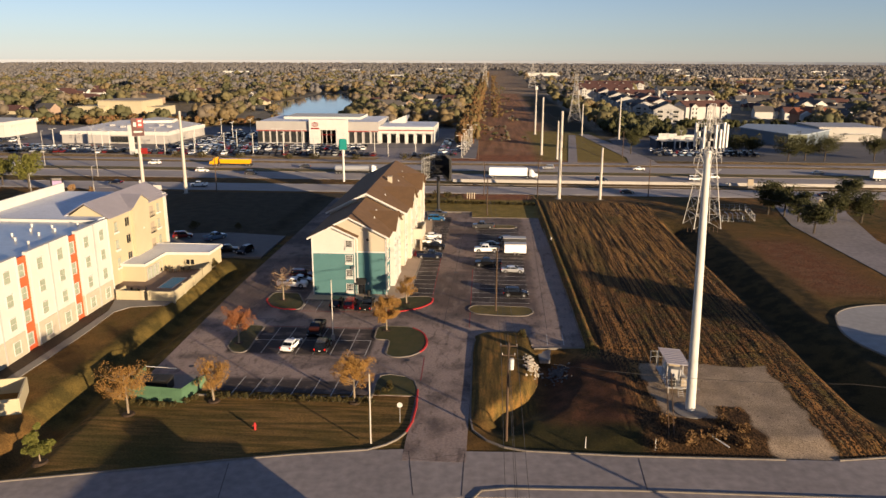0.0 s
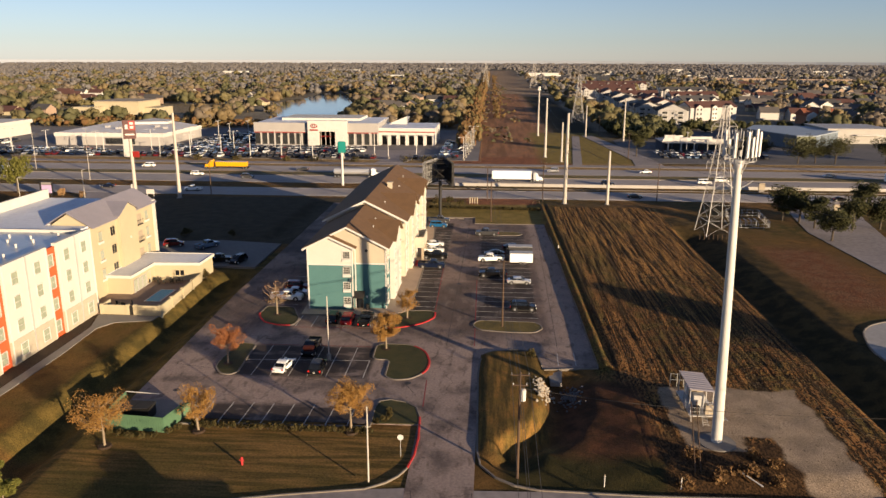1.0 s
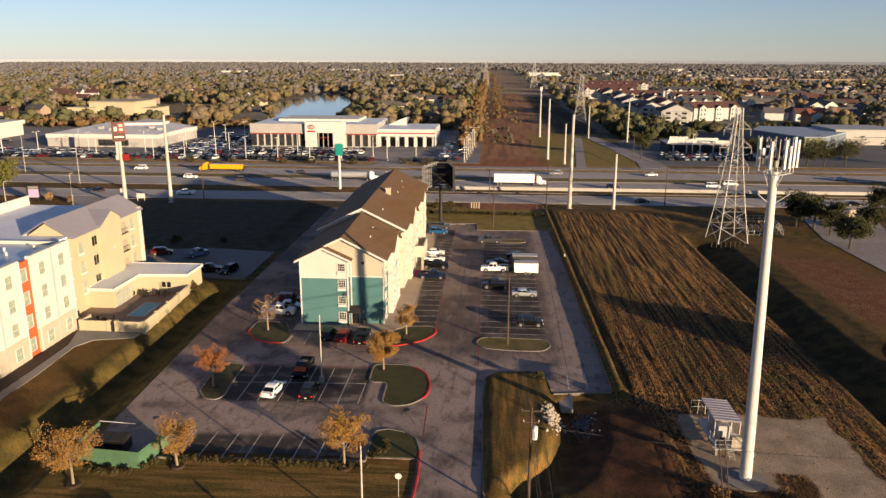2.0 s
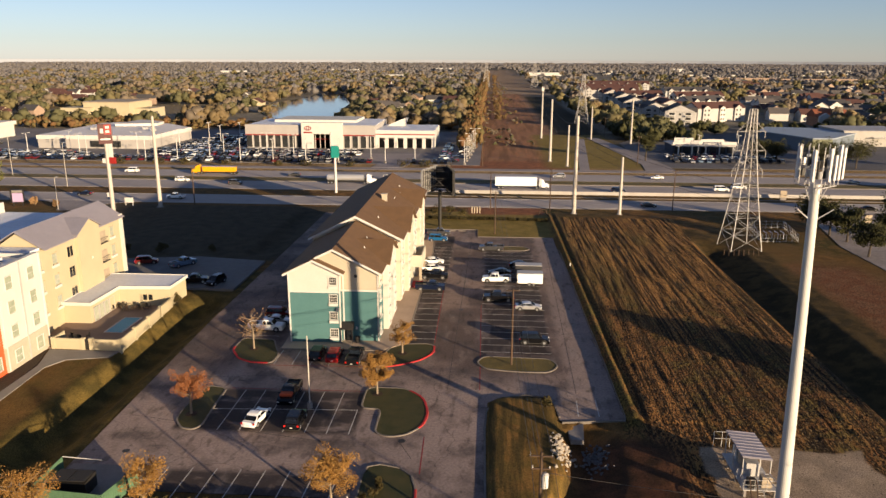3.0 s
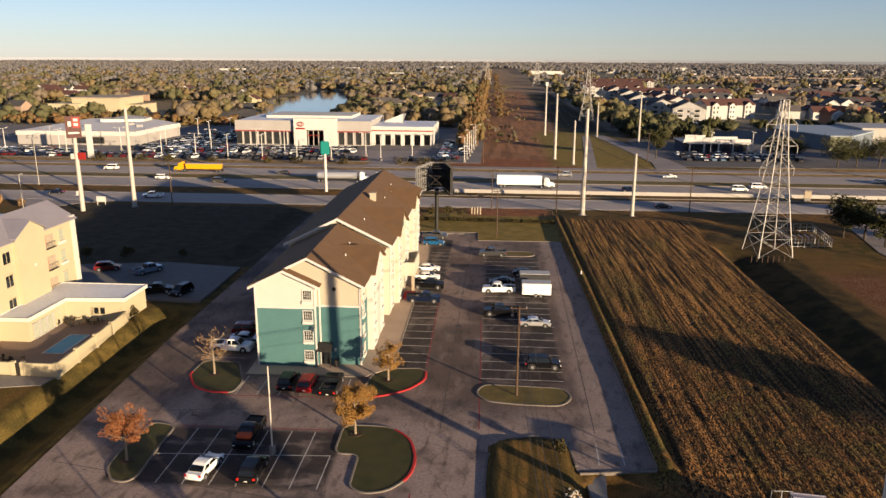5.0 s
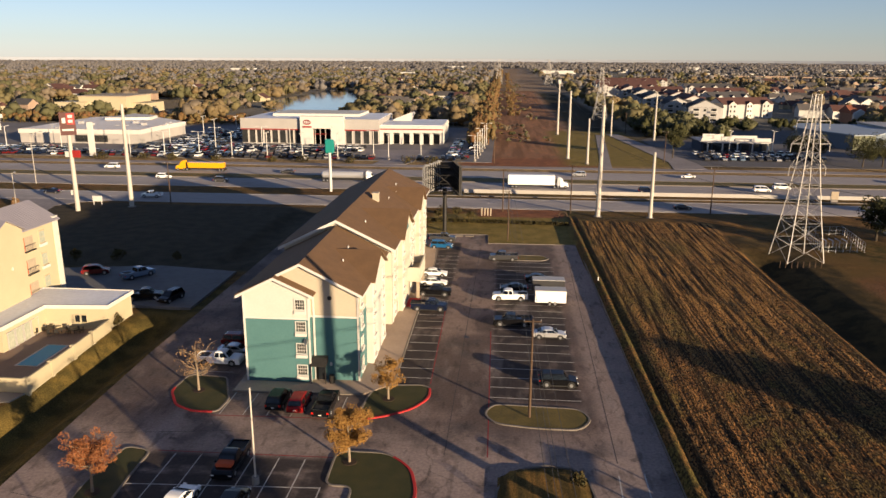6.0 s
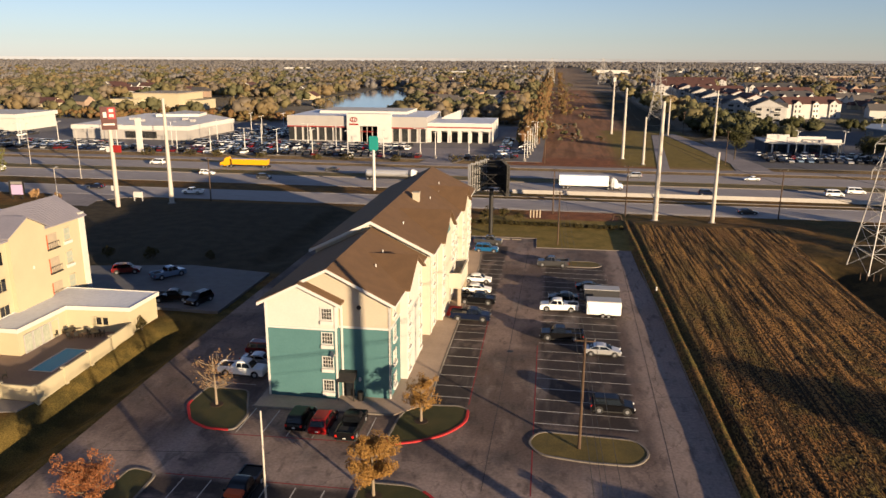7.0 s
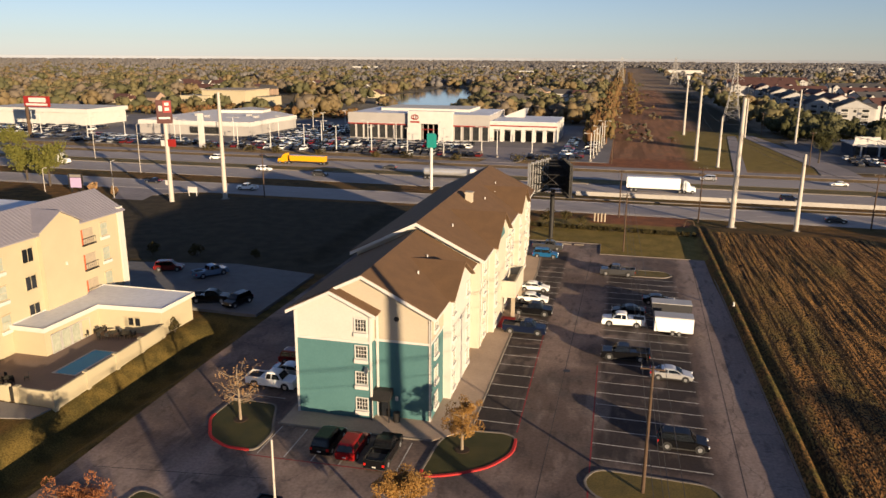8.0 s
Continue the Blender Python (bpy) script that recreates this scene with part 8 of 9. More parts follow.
def apartment(x, y, w, d, h, turn, roof_mat, label, bays=True):
    """Three storeys; gable ends with balconies, small cross gables along the sides."""
    ob = thing("apartment_block", (x, y, 0), label, "apartment building", "apartment blocks", turn=turn)
    part("wall", box(bmesh.new(), -w / 2, w / 2, -d / 2, d / 2, 0, h), APT_WALL, ob)
    rise = d * 0.25
    part("roof", extrude(bmesh.new(), [(-d / 2 - 0.8, h - 0.2), (d / 2 + 0.8, h - 0.2), (0, h + rise)], "x", -w / 2 - 0.3, w / 2 + 0.3), roof_mat, ob)
    for s in (-1, 1):
        end = part("gable_end", extrude(bmesh.new(), [(-d / 2, h - 0.1), (d / 2, h - 0.1), (0, h + rise - 0.7)], "x", s * (w / 2 + 0.3), s * (w / 2 + 0.42)), APT_WALL, ob)
        for z in (0.5, 3.6, 6.7):
            for v in (-d * 0.27, d * 0.27):
                bal = part("balcony", box(bmesh.new(), s * w / 2, s * (w / 2 + 1.4), v - 2.0, v + 2.0, z - 0.15, z), TRIM, ob)
                part("recess", box(bmesh.new(), s * w / 2, s * (w / 2 + 0.06), v - 1.7, v + 1.7, z, z + 2.3), SHOW, bal)
                part("rail", box(bmesh.new(), s * (w / 2 + 1.3), s * (w / 2 + 1.4), v - 2.0, v + 2.0, z + 0.35, z + 1.0), TRIM, bal)
                for u in (v - 1.95, v + 1.85):
                    part("post", box(bmesh.new(), s * (w / 2 + 1.28), s * (w / 2 + 1.42), u, u + 0.14, z, z + 2.9), TRIM, bal)
            part("window", box(bmesh.new(), s * w / 2, s * (w / 2 + 0.06), -0.7, 0.7, z + 0.7, z + 2.0), SHOW, ob)
    n = max(1, int(w / 11))
    for side in (-1, 1):
        for i in range(n):
            u = -w / 2 + (i + 0.5) * w / n
            k = 2.2 if i % 2 else 3.0
            ya, yb = side * d / 2, side * (d / 2 + 1.3)
            part("gable_bay", extrude(bmesh.new(), [(u - k, 0), (u + k, 0), (u + k, h), (u, h + k * 0.7), (u - k, h)], "y", min(ya, yb), max(ya, yb)), TRIM if i % 2 else APT_WALL, ob)
            cross = bmesh.new()
            for s in (-1, 1):
                v = [(u, side * (d / 2 + 1.7), h + k * 0.7 + 0.25), (u + s * (k + 0.5), side * (d / 2 + 1.7), h - 0.15), (u + s * (k + 0.5), side * d * 0.2, h - 0.15), (u, side * d * 0.1, h + k * 0.7 + 0.25)]
                vs = [cross.verts.new(p) for p in v + [(a, c, e - 0.25) for a, c, e in v]]
                for q in ((0, 1, 2, 3), (4, 7, 6, 5), (0, 4, 5, 1), (1, 5, 6, 2), (2, 6, 7, 3), (3, 7, 4, 0)):
                    cross.faces.new([vs[m] for m in q])
            bmesh.ops.recalc_face_normals(cross, faces=cross.faces[:])
            part("gable_roof", cross, roof_mat, ob)
            for z in (0.9, 4.0, 7.1):
                for q in (-k * 0.5, k * 0.5):
                    part("window", box(bmesh.new(), u + q - 0.55, u + q + 0.55, min(yb, yb + side * 0.06), max(yb, yb + side * 0.06), z + 0.2, z + 1.6), SHOW, ob)
    return ob


for x, y, w, d, h, turn, mat in ((122, 530, 22, 19, 9.8, 84, SLATE), (158, 572, 40, 16, 9.5, 22, MAROON), (112, 566, 26, 17, 9.8, 90, SLATE), (130, 604, 30, 17, 9.8, 94, MAROON), (112, 640, 30, 17, 9.8, 88, SLATE), (134, 668, 34, 17, 9.8, 92, MAROON), (116, 712, 34, 17, 9.8, 90, SLATE), (138, 752, 44, 16, 9.8, 4, MAROON), (118, 790, 34, 17, 9.8, 88, MAROON), (128, 860, 60, 16, 9.8, 2, MAROON), (172, 660, 40, 16, 9.5, 30, SLATE), (190, 740, 46, 16, 9.5, 10, MAROON), (140, 950, 70, 16, 9.5, 0, MAROON), (210, 860, 50, 16, 9.5, 6, SLATE), (170, 1060, 80, 16, 9.5, 0, MAROON)):
    apartment(x, y, w, d, h, turn, mat, "three-storey white apartment block with a %s roof" % ("maroon" if mat is MAROON else "slate"))

# houses of the suburbs
def house_kind(w, d, h, pitch, roof_mat, wall_mat):
    bm = extrude(bmesh.new(), [(-w / 2, 0), (w / 2, 0), (w / 2, h), (0, h + w / 2 * pitch - 0.2), (-w / 2, h)], "y", -d / 2, d / 2)
    extrude(bm, [(-d / 2 - 4, 0), (-d / 2, 0), (-d / 2, h), (-d / 2 - 4, h)], "x", -w * 0.3, w * 0.15)
    rf = bmesh.new()
    for s in (-1, 1):
        v = [(0, -d / 2 - 0.5, h + w / 2 * pitch), (s * (w / 2 + 0.6), -d / 2 - 0.5, h - 0.3), (s * (w / 2 + 0.6), d / 2 + 0.5, h - 0.3), (0, d / 2 + 0.5, h + w / 2 * pitch)]
        vs = [rf.verts.new(p) for p in v + [(a, c, e - 0.25) for a, c, e in v]]
        for q in ((0, 1, 2, 3), (4, 7, 6, 5), (0, 4, 5, 1), (1, 5, 6, 2), (2, 6, 7, 3), (3, 7, 4, 0)):
            rf.faces.new([vs[k] for k in q])
    extrude(rf, [(-w * 0.35, h - 0.1), (w * 0.2, h - 0.1), (-w * 0.075, h + 2.4)], "y", -d / 2 - 4.5, 0)
    bmesh.ops.recalc_face_normals(rf, faces=rf.faces[:])
    ob = thing("house", (0, 0, -50), "suburban house", "house", "houses of the suburb")
    part("wall", bm, wall_mat, ob)
    part("roof", rf, roof_mat, ob)
    return ob


GREY_ROOF = surface("grey_shingle", (0.14, 0.125, 0.115), (0.10, 0.09, 0.085), scale=0.2, fine=2, bump=0.1)
BRICK = surface("pale_brick", (0.36, 0.26, 0.19), (0.29, 0.21, 0.155), scale=0.3, fine=3, bump=0.1)
kinds = [house_kind(10, 14, 3.2, 0.75, SLATE, WHITE), house_kind(12, 15, 3.0, 0.6, GREY_ROOF, TRIM), house_kind(11, 16, 5.6, 0.6, MAROON, WHITE), house_kind(10, 13, 5.6, 0.7, SLATE, BRICK), house_kind(13, 16, 3.2, 0.55, MAROON, BEIGE), house_kind(11, 13, 5.6, 0.65, GREY_ROOF, WHITE)]
words = ("white house with a slate roof", "white house with a grey roof", "two-storey white house with a maroon roof", "two-storey brick house with a slate roof", "beige house with a maroon roof", "two-storey white house with a grey roof")
rng = random.Random(11)
used = set()


def put_house(x, y, turn):
    k = rng.randrange(6)
    if k not in used:
        used.add(k)
        kinds[k].matrix_basis = pose(x, y, 0, 0, 0, turn)
        ob = kinds[k]
    else:
        ob = copy_thing(kinds[k], pose(x, y, 0, 0, 0, turn))
    tagged(ob, words[k] + " among trees")


spots = []
for row in range(15):
    y = 700 + row * 62 + row * row * 2.0
    for i in range(13):
        x = 300 + i * 26 + row * 14 + rng.uniform(-5, 5)
        spots.append((x, y + rng.uniform(-8, 8)))
for row in range(12):
    y = 560 + row * 62 + row * row * 3
    for i in range(8):
        x = -90 + i * 9 + rng.uniform(-6, 6) - row * 16 * (i % 2) if row % 2 else -100 - i * 46 - row * 12 + rng.uniform(-12, 12)
        if not (-215 < x < -105 and y < 960) and x < -24:
            spots.append((x, y + rng.uniform(-12, 12)))
for row in range(9):
    for i in range(8):
        x, y = 205 + i * 19 + row * 12 + rng.uniform(-4, 4), 575 + row * 46 + rng.uniform(-6, 6)
        if x > 222 or y < 640:
            spots.append((x, y))
for i in range(70):
    x, y = rng.uniform(-520, -60), rng.uniform(600, 1350)
    if not (-230 < x < -100 and y < 960):
        spots.append((x, y))
spots = [s for s in spots if not (-330 < s[0] < -215 and 540 < s[1] < 700)]
spots.sort(key=lambda s: math.hypot(*s))
spots, beyond = spots[:285], spots[285:]
hb = bmesh.new()
for x, y in beyond:
    w, d = rng.uniform(10, 14), rng.uniform(7, 9)
    box(hb, x - w / 2, x + w / 2, y - d / 2, y + d / 2, 0, 3.4, 0)
    extrude(hb, [(y - d / 2 - 0.5, 3.2), (y + d / 2 + 0.5, 3.2), (y, 6.2)], "x", x - w / 2 - 0.4, x + w / 2 + 0.4, 1)
fh = part("far_house_row", hb, WHITE)
fh.data.materials.append(SLATE)
tagged(fh, "far white houses with slate roofs among trees", "houses", kind="stuff")
for x, y in spots:
    put_house(x, y, rng.choice((0, 90, 180, 270)) + rng.uniform(-12, 12))
for x, y, w, h in ((-170, 2300, 60, 12), (560, 2500, 90, 10), (-700, 1900, 70, 9), (-250, 1600, 60, 8), (-110, 1750, 70, 8), (380, 1500, 160, 7), (90, 1900, 80, 8), (900, 2200, 100, 10), (-480, 2200, 90, 9), (260, 2100, 90, 9), (520, 1450, 150, 7)):
    tagged(part("distant_building", box(bmesh.new(), x, x + w, y, y + 30, 0, h), WHITE if w < 140 else BRICK), "far pale flat-roofed building", "building", "far buildings")

# lake
slab("lake", [(-109, 536), (-112, 570), (-128, 650), (-140, 760), (-160, 900), (-212, 940), (-205, 820), (-212, 760), (-208, 680), (-192, 625), (-174, 584), (-160, 562), (-132, 536)], 0.12, LAKE_WATER, "pale lake reflecting the sky", "water", 0.3)


# woods: crowns of uneven lobes with loose sprays, joined into one sheet of clumps
def crown_template(seed, lobes, level, sprays):
    """Uneven lobes heaped into one crown, with ragged sprays standing off them: points and triangles."""
    r = random.Random(seed)
    bm = bmesh.new()
    bmesh.ops.create_icosphere(bm, subdivisions=level, radius=1.0)
    ball = [v.co.copy() for v in bm.verts]
    tris = [tuple(v.index for v in f.verts) for f in bm.faces]
    bm.free()
    vs, fs = [], []
    for k in range(lobes):
        a = k * 2.4 + r.uniform(-0.5, 0.5)
        far = 0.0 if k == 0 else r.uniform(0.40, 0.72)
        c = Vector((math.cos(a) * far, math.sin(a) * far, r.uniform(0.30, 0.55) if k == 0 else r.uniform(-0.05, 0.35)))
        size = r.uniform(0.30, 0.52)
        n = len(vs)
        vs += [c + p * size * r.uniform(0.68, 1.28) for p in ball]
        fs += [(n + i, n + j, n + m) for i, j, m in tris]
        for _ in range(sprays):
            nrm = Vector((r.gauss(0, 1), r.gauss(0, 1), abs(r.gauss(0, 1)) - 0.3)).normalized()
            d = c + nrm * size * r.uniform(0.95, 1.25)
            a1 = Matrix.Rotation(r.uniform(0, 6.28), 3, nrm) @ nrm.orthogonal().normalized()
            tilt = (a1 + nrm * r.uniform(0.2, 0.9)).normalized()
            b1, q = nrm.cross(a1), r.uniform(0.10, 0.2)
            n = len(vs)
            vs += [d + tilt * q, d + b1 * q * 0.8 - tilt * q * 0.4, d - b1 * q * 0.8 - tilt * q * 0.5]
            fs.append((n, n + 1, n + 2))
    return np.array([tuple(v) for v in vs]), np.array(fs)


def woods(name, places, mats, label, lobes=5, level=2, sprays=10, trunk=True):
    """places: rows of x, y, width, height. Each tree takes one of the leaf materials."""
    temps = [crown_template(k, lobes, level, sprays) for k in range(10)]
    stem_v = np.array([(u * q, v * q, z) for q, z in ((1.0, -0.1), (0.5, 0.6)) for u, v in ((-1, -1), (1, -1), (1, 1), (-1, 1))])
    stem_f = np.array([t for i in range(4) for t in ((i, (i + 1) % 4, 4 + (i + 1) % 4), (i, 4 + (i + 1) % 4, 4 + i))])
    V, F, tone = [], [], []
    at = 0
    rs = np.random.RandomState(4)
    for i, (x, y, w, h) in enumerate(places):
        t, f = temps[i % 10]
        a = rs.uniform(0, 6.28)
        c, q = math.cos(a), math.sin(a)
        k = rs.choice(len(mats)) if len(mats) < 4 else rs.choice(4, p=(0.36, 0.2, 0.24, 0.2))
        # haze-coloured crowns grow more common with distance
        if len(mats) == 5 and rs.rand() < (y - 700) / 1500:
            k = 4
        V.append(np.stack([x + (t[:, 0] * c - t[:, 1] * q) * w / 2, y + (t[:, 0] * q + t[:, 1] * c) * w / 2, np.maximum(0.1, h * 0.38 + t[:, 2] * h * 0.62)], 1))
        F.append(f + at)
        at += len(t)
        tone.append(np.full(len(f), k))
        if trunk:
            V.append(stem_v * (0.03 * h, 0.03 * h, h) + (x, y, 0))
            F.append(stem_f + at)
            at += 8
            tone.append(np.full(8, k))
    V, F, tone = np.concatenate(V), np.concatenate(F), np.concatenate(tone)
    me = bpy.data.meshes.new(name)
    me.vertices.add(len(V))
    me.vertices.foreach_set("co", V.ravel().astype(np.float32))
    me.loops.add(3 * len(F))
    me.loops.foreach_set("vertex_index", F.ravel().astype(np.int32))
    me.polygons.add(len(F))
    me.polygons.foreach_set("loop_start", np.arange(0, 3 * len(F), 3, dtype=np.int32))
    for m in mats:
        me.materials.append(m)
    me.polygons.foreach_set("material_index", tone.astype(np.int32))
    me.update()
    me.validate()
    me.shade_smooth()
    return tagged(new(name, me), label, "trees", kind="stuff")


house_at = np.array(spots + beyond)


def clear_of(x, y):
    if -240 < x < -105 and 520 < y < 960:
        if (-206 if y > 640 else -178) - (y > 640) * 6 < x < -108 - max(0, (y - 600)) * 0.2 and y < 930:
            return False
    if -180 < x < -100 and 440 < y < 545:
        return False
    if -22 < x < 66 or (y < 475 and x < 0) or (y < 480 and x < 240):
        return False
    if 92 < x < 200 and y < 1100 and not (rs.rand() < 0.12 and y > 560):
        return False
    if -330 < x < -215 and 500 < y < 700:
        return False
    return np.hypot(house_at[:, 0] - x, house_at[:, 1] - y).min() > (13 if x > -130 and y < 950 else 11)


rs = np.random.RandomState(7)
near, mid, rust = [], [], []
while len(near) < 2000:
    y = 440 + 800 * rs.rand() ** 0.8
    x = rs.uniform(-0.95, 0.72) * y * 0.95
    if clear_of(x, y) and noise.noise((x * 0.011, y * 0.008, 3.0)) > -0.12 and (x < 0 or rs.rand() < 0.35 or y < 520):
        w = rs.uniform(8, 19)
        near.append((x, y, w, min(13, w * rs.uniform(0.62, 0.95))))
while len(mid) < 9000:
    y = 1150 + 3600 * rs.rand() ** 1.25
    x = rs.uniform(-0.95, 0.75) * y
    if not (-26 < x < 66 and y < 2600) and (x < 0 or y > 2000 or rs.rand() < 0.4):
        w = rs.uniform(10, 18) * (1 + (y - 1200) / 2600)
        mid.append((x, y, w, min(15, w * rs.uniform(0.55, 0.8))))
while len(rust) < 560:
    y = 385 + 1700 * rs.rand() ** 1.4
    rust.append((-13 + rs.uniform(-4.5, 4.5), y, rs.uniform(4, 8), rs.uniform(6, 11)))
for lane, count, big in ((3.5, 220, 0.75), (8, 90, 0.6)):
    for _ in range(count):
        y = 560 + 1300 * rs.rand() ** 1.2
        if noise.noise((lane * 3.1, y * 0.012, 0.0)) > -0.25:
            rust.append((lane + rs.normal(0, 1.3), y, rs.uniform(3.0, 5.5) * big, rs.uniform(2.4, 4.6) * big))
for _ in range(240):
    x = rs.uniform(-300, -105)
    low = 0.5 if x > -182 and rs.rand() < 0.9 else 1.0
    rust.append((x, rs.uniform(470, 510), rs.uniform(5, 9), rs.uniform(4, 7) * low))
scrub = []
while len(scrub) < 170:
    x, y = rs.uniform(-9, 20), 400 + 800 * rs.rand() ** 1.3
    if noise.noise((x * 0.09, y * 0.02, 7.0)) > 0.0:
        scrub.append((x, y, rs.uniform(1.8, 4.2), rs.uniform(1.2, 3.0)))
woods("dry_scrub", scrub, [FAR_LEAVES[2], RUST_WOOD, FAR_LEAVES[3]], "low dry scrub in the power corridor", 3, 1, 8, False)
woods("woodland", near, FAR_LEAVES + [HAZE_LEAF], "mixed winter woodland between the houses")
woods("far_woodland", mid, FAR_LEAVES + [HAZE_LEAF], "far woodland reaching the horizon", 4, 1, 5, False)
woods("rust_thicket", rust, [RUST_WOOD], "rust-brown thicket along the power corridor", 3)
extra, dark = [], []
for _ in range(420):
    x, y = rs.uniform(300, 760), rs.uniform(690, 1700)
    if np.hypot(house_at[:, 0] - x, house_at[:, 1] - y).min() > 8:
        extra.append((x, y, rs.uniform(5, 9), rs.uniform(5, 8)))
for _ in range(60):
    dark.append((rs.uniform(70, 104), rs.uniform(420, 520), rs.uniform(6, 10), rs.uniform(6, 10)))
for _ in range(34):
    dark.append((rs.uniform(100, 240), rs.uniform(470, 508), rs.uniform(6, 9), rs.uniform(5, 8)))
woods("evergreen_belt", dark, [FAR_LEAVES[3], OAK_LEAF], "dark evergreens before the apartments", 6, 2, 20)
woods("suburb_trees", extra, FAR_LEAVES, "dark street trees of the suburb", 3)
# the last land before the sky, with haze put into its blue-grey
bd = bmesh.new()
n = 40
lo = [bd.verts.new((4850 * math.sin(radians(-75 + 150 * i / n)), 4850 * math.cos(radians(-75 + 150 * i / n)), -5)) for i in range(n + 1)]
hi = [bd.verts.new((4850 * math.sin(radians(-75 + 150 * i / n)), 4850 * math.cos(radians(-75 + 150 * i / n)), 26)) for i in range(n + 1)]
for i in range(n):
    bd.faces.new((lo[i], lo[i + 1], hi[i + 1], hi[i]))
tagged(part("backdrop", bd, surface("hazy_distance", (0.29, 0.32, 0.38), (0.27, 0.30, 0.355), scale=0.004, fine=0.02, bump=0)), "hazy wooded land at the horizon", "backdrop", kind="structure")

# dealers' cars: simple far cars, each of its own
def far_car(name, paint, shape):
    s = SHAPES[shape]
    L, W, H, b = s["l"], s["w"] / 2, s["h"], s["belt"]
    body = lofted(bmesh.new(), [(-L / 2, 0.3), (-L / 2, b - 0.08), (L / 2 - 1.0, b), (L / 2, b - 0.28), (L / 2, 0.3)], W, 0.8, 0.05)
    y = lambda k: -L / 2 + L * k
    for wy in (y(0.19), y(0.82)):
        for sx in (-1, 1):
            tube(body, (sx * (W - 0.2), wy, 0.34), (sx * (W + 0.01), wy, 0.34), 0.34, 0.34, 8, 1)
    ob = part(name, body, (paint, RUBBER))
    cab = lofted(bmesh.new(), [(y(s["b"]), b - 0.05), (y(s["c"]), H - 0.12), (y(s["d"]), H - 0.12), (y(s["e"]), b - 0.05)], W - 0.05, b, 0.28)
    part("cabin_glass", cab, GLASS, ob)
    part("roof", lofted(bmesh.new(), [(y(s["c"]) - 0.05, H - 0.12), (y(s["c"]), H), (y(s["d"]) - 0.1, H), (y(s["d"]) + 0.05, H - 0.12)], (W - 0.05) * 0.9, 9, 0), paint, ob)
    return tagged(ob, "parked car in the dealers' rows", "car", "dealers' stock")


cols = ("white", "white", "black", "silver", "silver", "grey", "dark_blue", "black", "grey", "red", "steel_blue", "white", "grey", "black")
stock = {}
rng = random.Random(21)


far_spots = []


def far_place(x, y, turn):
    far_spots.append((x, y, turn, rng.choice(cols if y > 345 else ("black", "black", "dark_blue", "grey", "black", "silver", "grey", "maroon", "white")), rng.choice(("suv", "sedan", "pickup", "suv"))))


for y, x0, x1 in ((334.5, -228, -172), (334.5, -160, -52), (340.5, -228, -60), (352, -240, -180), (352, -150, -66), (358, -150, -66), (366, -146, -126), (374, -150, -126), (382, -154, -126), (392, -154, -126), (400, -154, -126), (410, -150, -126), (422, -152, -122), (430, -152, -122), (340.5, -330, -236), (346.5, -330, -250), (358, -330, -250), (366, -330, -250), (376, -300, -250), (384, -300, -250), (346.5, -228, -176), (358, -160, -60), (366, -158, -150), (366, -120, -60)):
    x = x0
    while x < x1:
        if rng.random() < 0.9:
            far_place(x, y + rng.uniform(-0.3, 0.3), rng.choice((0, 180)) + rng.uniform(-4, 4))
        x += 2.9
for y in range(336, 400, 3):
    if rng.random() < 0.75:
        far_place(-14 if y > 350 else -18, y, 90 + rng.uniform(-4, 4))
    if rng.random() < 0.6 and y > 340:
        far_place(-22, y, -90)
for x in range(-34, -18, 3):
    far_place(x, 335, rng.uniform(-4, 4))
for i in range(40):
    far_place(78 + (i % 14) * 3.4, 348 + (i // 14) * 8 + rng.uniform(-0.5, 0.5), rng.choice((0, 180)))
far_spots.sort(key=lambda q: math.hypot(q[0] + 40, q[1]))
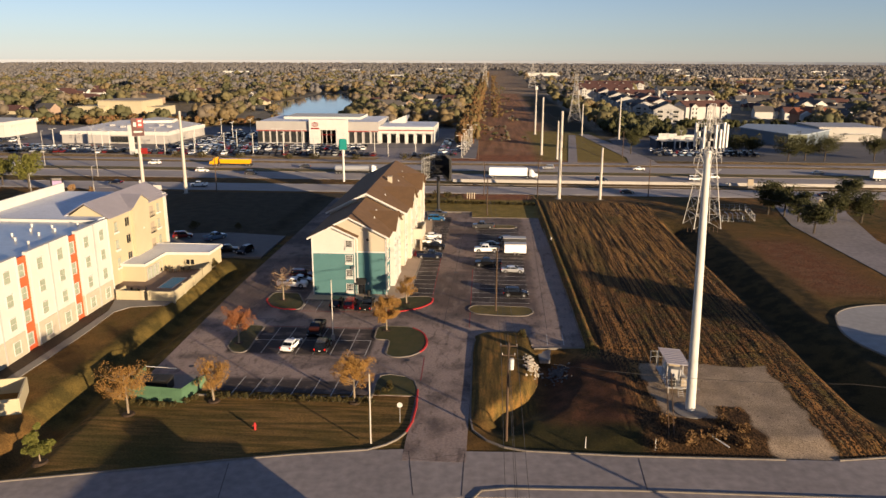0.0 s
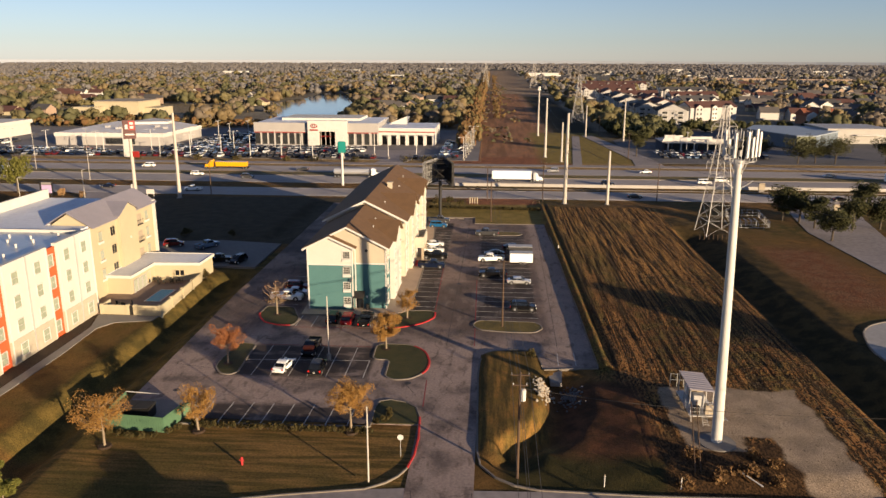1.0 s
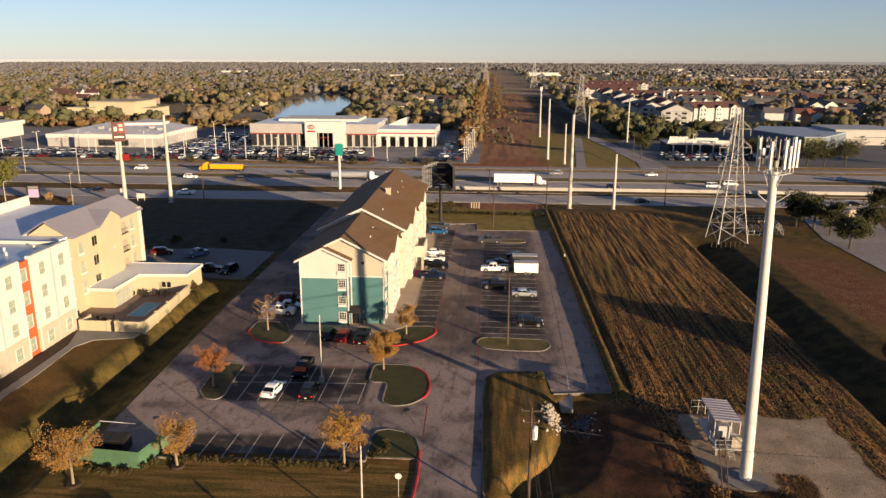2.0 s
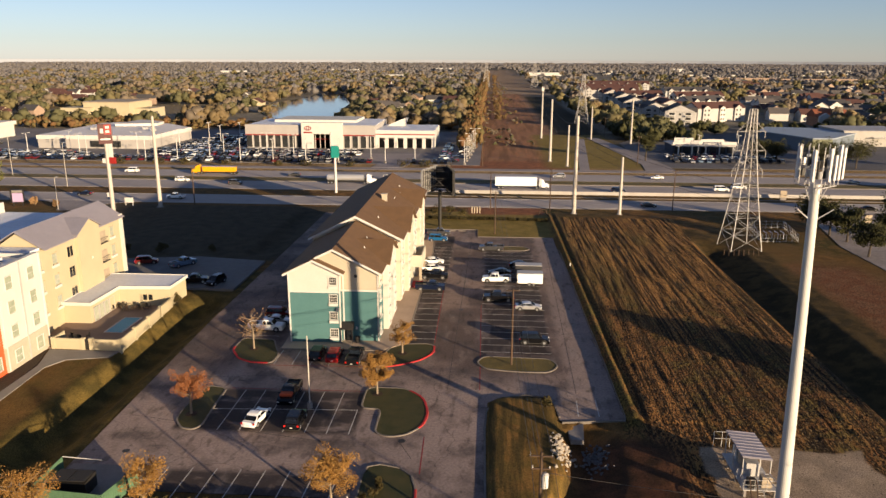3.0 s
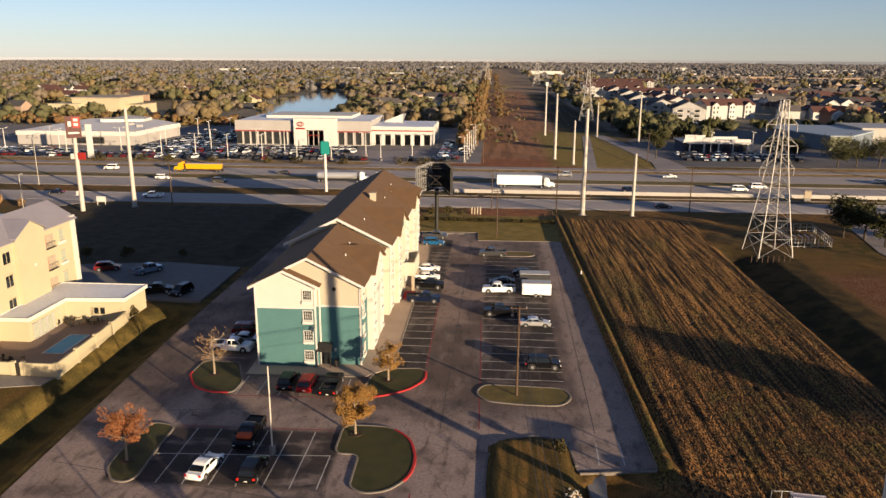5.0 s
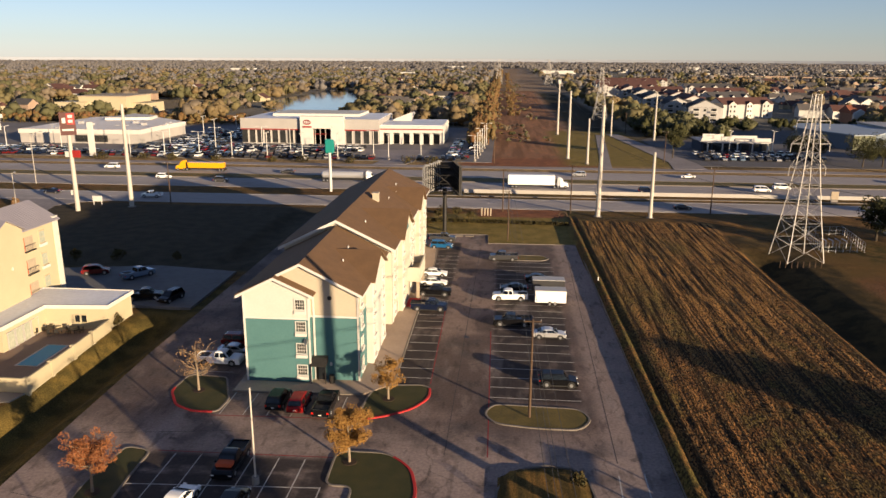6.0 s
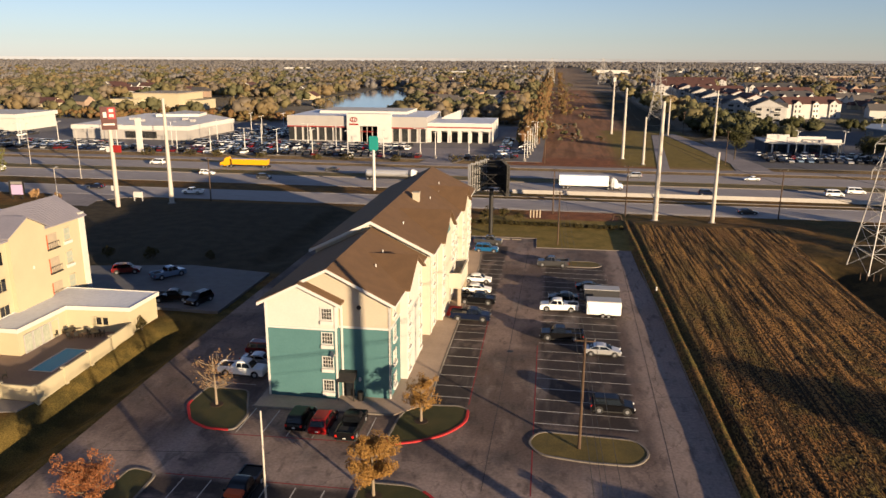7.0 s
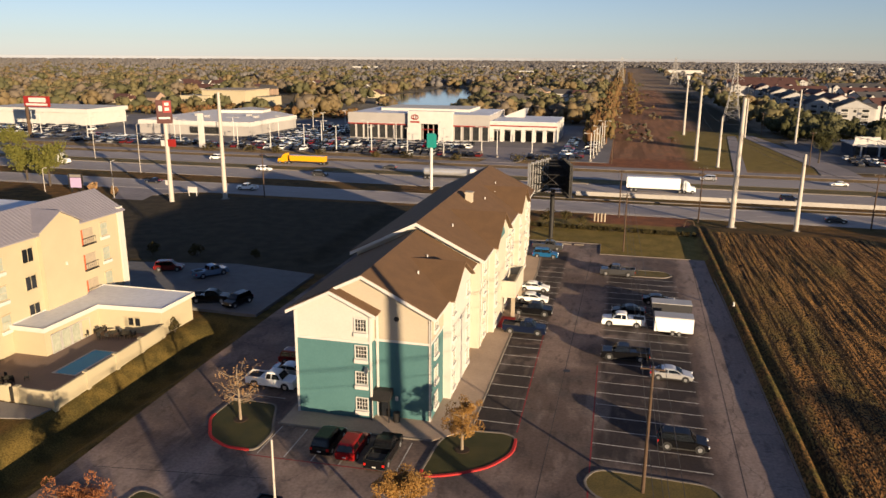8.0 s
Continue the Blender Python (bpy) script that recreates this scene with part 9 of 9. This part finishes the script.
for x, y, turn, c, shp in far_spots[:300]:
    if (c, shp) not in stock:
        ob = stock[(c, shp)] = far_car("parked_car", PAINTS[c], shp)
        ob.matrix_basis = pose(x, y, 0.06, 0, 0, turn)
    else:
        ob = copy_thing(stock[(c, shp)], pose(x, y, 0.06, 0, 0, turn))
    tagged(ob, f"{c.replace('_', ' ')} {'car' if shp == 'sedan' else shp} parked in the dealers' rows", group="dealers' stock")
jv, jf, jm, jmats = [], [], [], []
for x, y, turn, c, shp in far_spots[300:]:
    src = stock.get((c, shp)) or next(iter(stock.values()))
    m = pose(x, y, 0.06, 0, 0, turn)
    for ob in (src, *src.children):
        n = len(jv)
        jv += [tuple(m @ v.co) for v in ob.data.vertices]
        for poly in ob.data.polygons:
            mat = ob.data.materials[poly.material_index]
            if mat not in jmats:
                jmats.append(mat)
            jf.append([n + k for k in poly.vertices])
            jm.append(jmats.index(mat))
me = bpy.data.meshes.new("parked_cars")
me.from_pydata(jv, [], jf)
for mat in jmats:
    me.materials.append(mat)
me.polygons.foreach_set("material_index", np.array(jm, dtype=np.int32))
tagged(new("parked_cars", me), "far rows of cars parked beyond the dealers", "cars", kind="stuff")
lampd = lamp_post(-202.7, 367.3, 8.8, "white twin lamp post among the dealers' cars", 2, True, 0.06, "lamp posts of the dealers", 0, 0.9)
for o in lampd.children:
    if not o.name.startswith("base"):
        o.data.materials[0] = TRIM
        for kid in o.children:
            kid.data.materials[0] = TRIM
for x, y in ((-178.6, 338.7), (-210.2, 346), (-186, 346), (-164, 355.8), (-149.3, 332.6), (-135.6, 333.4), (-121.9, 334.6), (-108, 333), (-94, 333.5), (-80, 334), (-66, 334), (-54, 346), (-122, 352), (-104, 358), (-90, 352), (-74, 358), (-150, 370), (-138, 392), (-150, 408), (-134, 410), (-220, 335), (-232, 352), (-34, 340), (-12.5, 333), (-11.8, 342), (-11.2, 352), (-10.6, 363), (-10, 375), (-9.4, 388), (-46, 334), (-252, 345), (-270, 360), (92, 366), (110, 368)):
    copy_thing(lampd, pose(x, y, 0.06, 0, 0, rng.choice((0, 90))) @ Matrix.Diagonal((1.8, 1.8, 1.12, 1)))
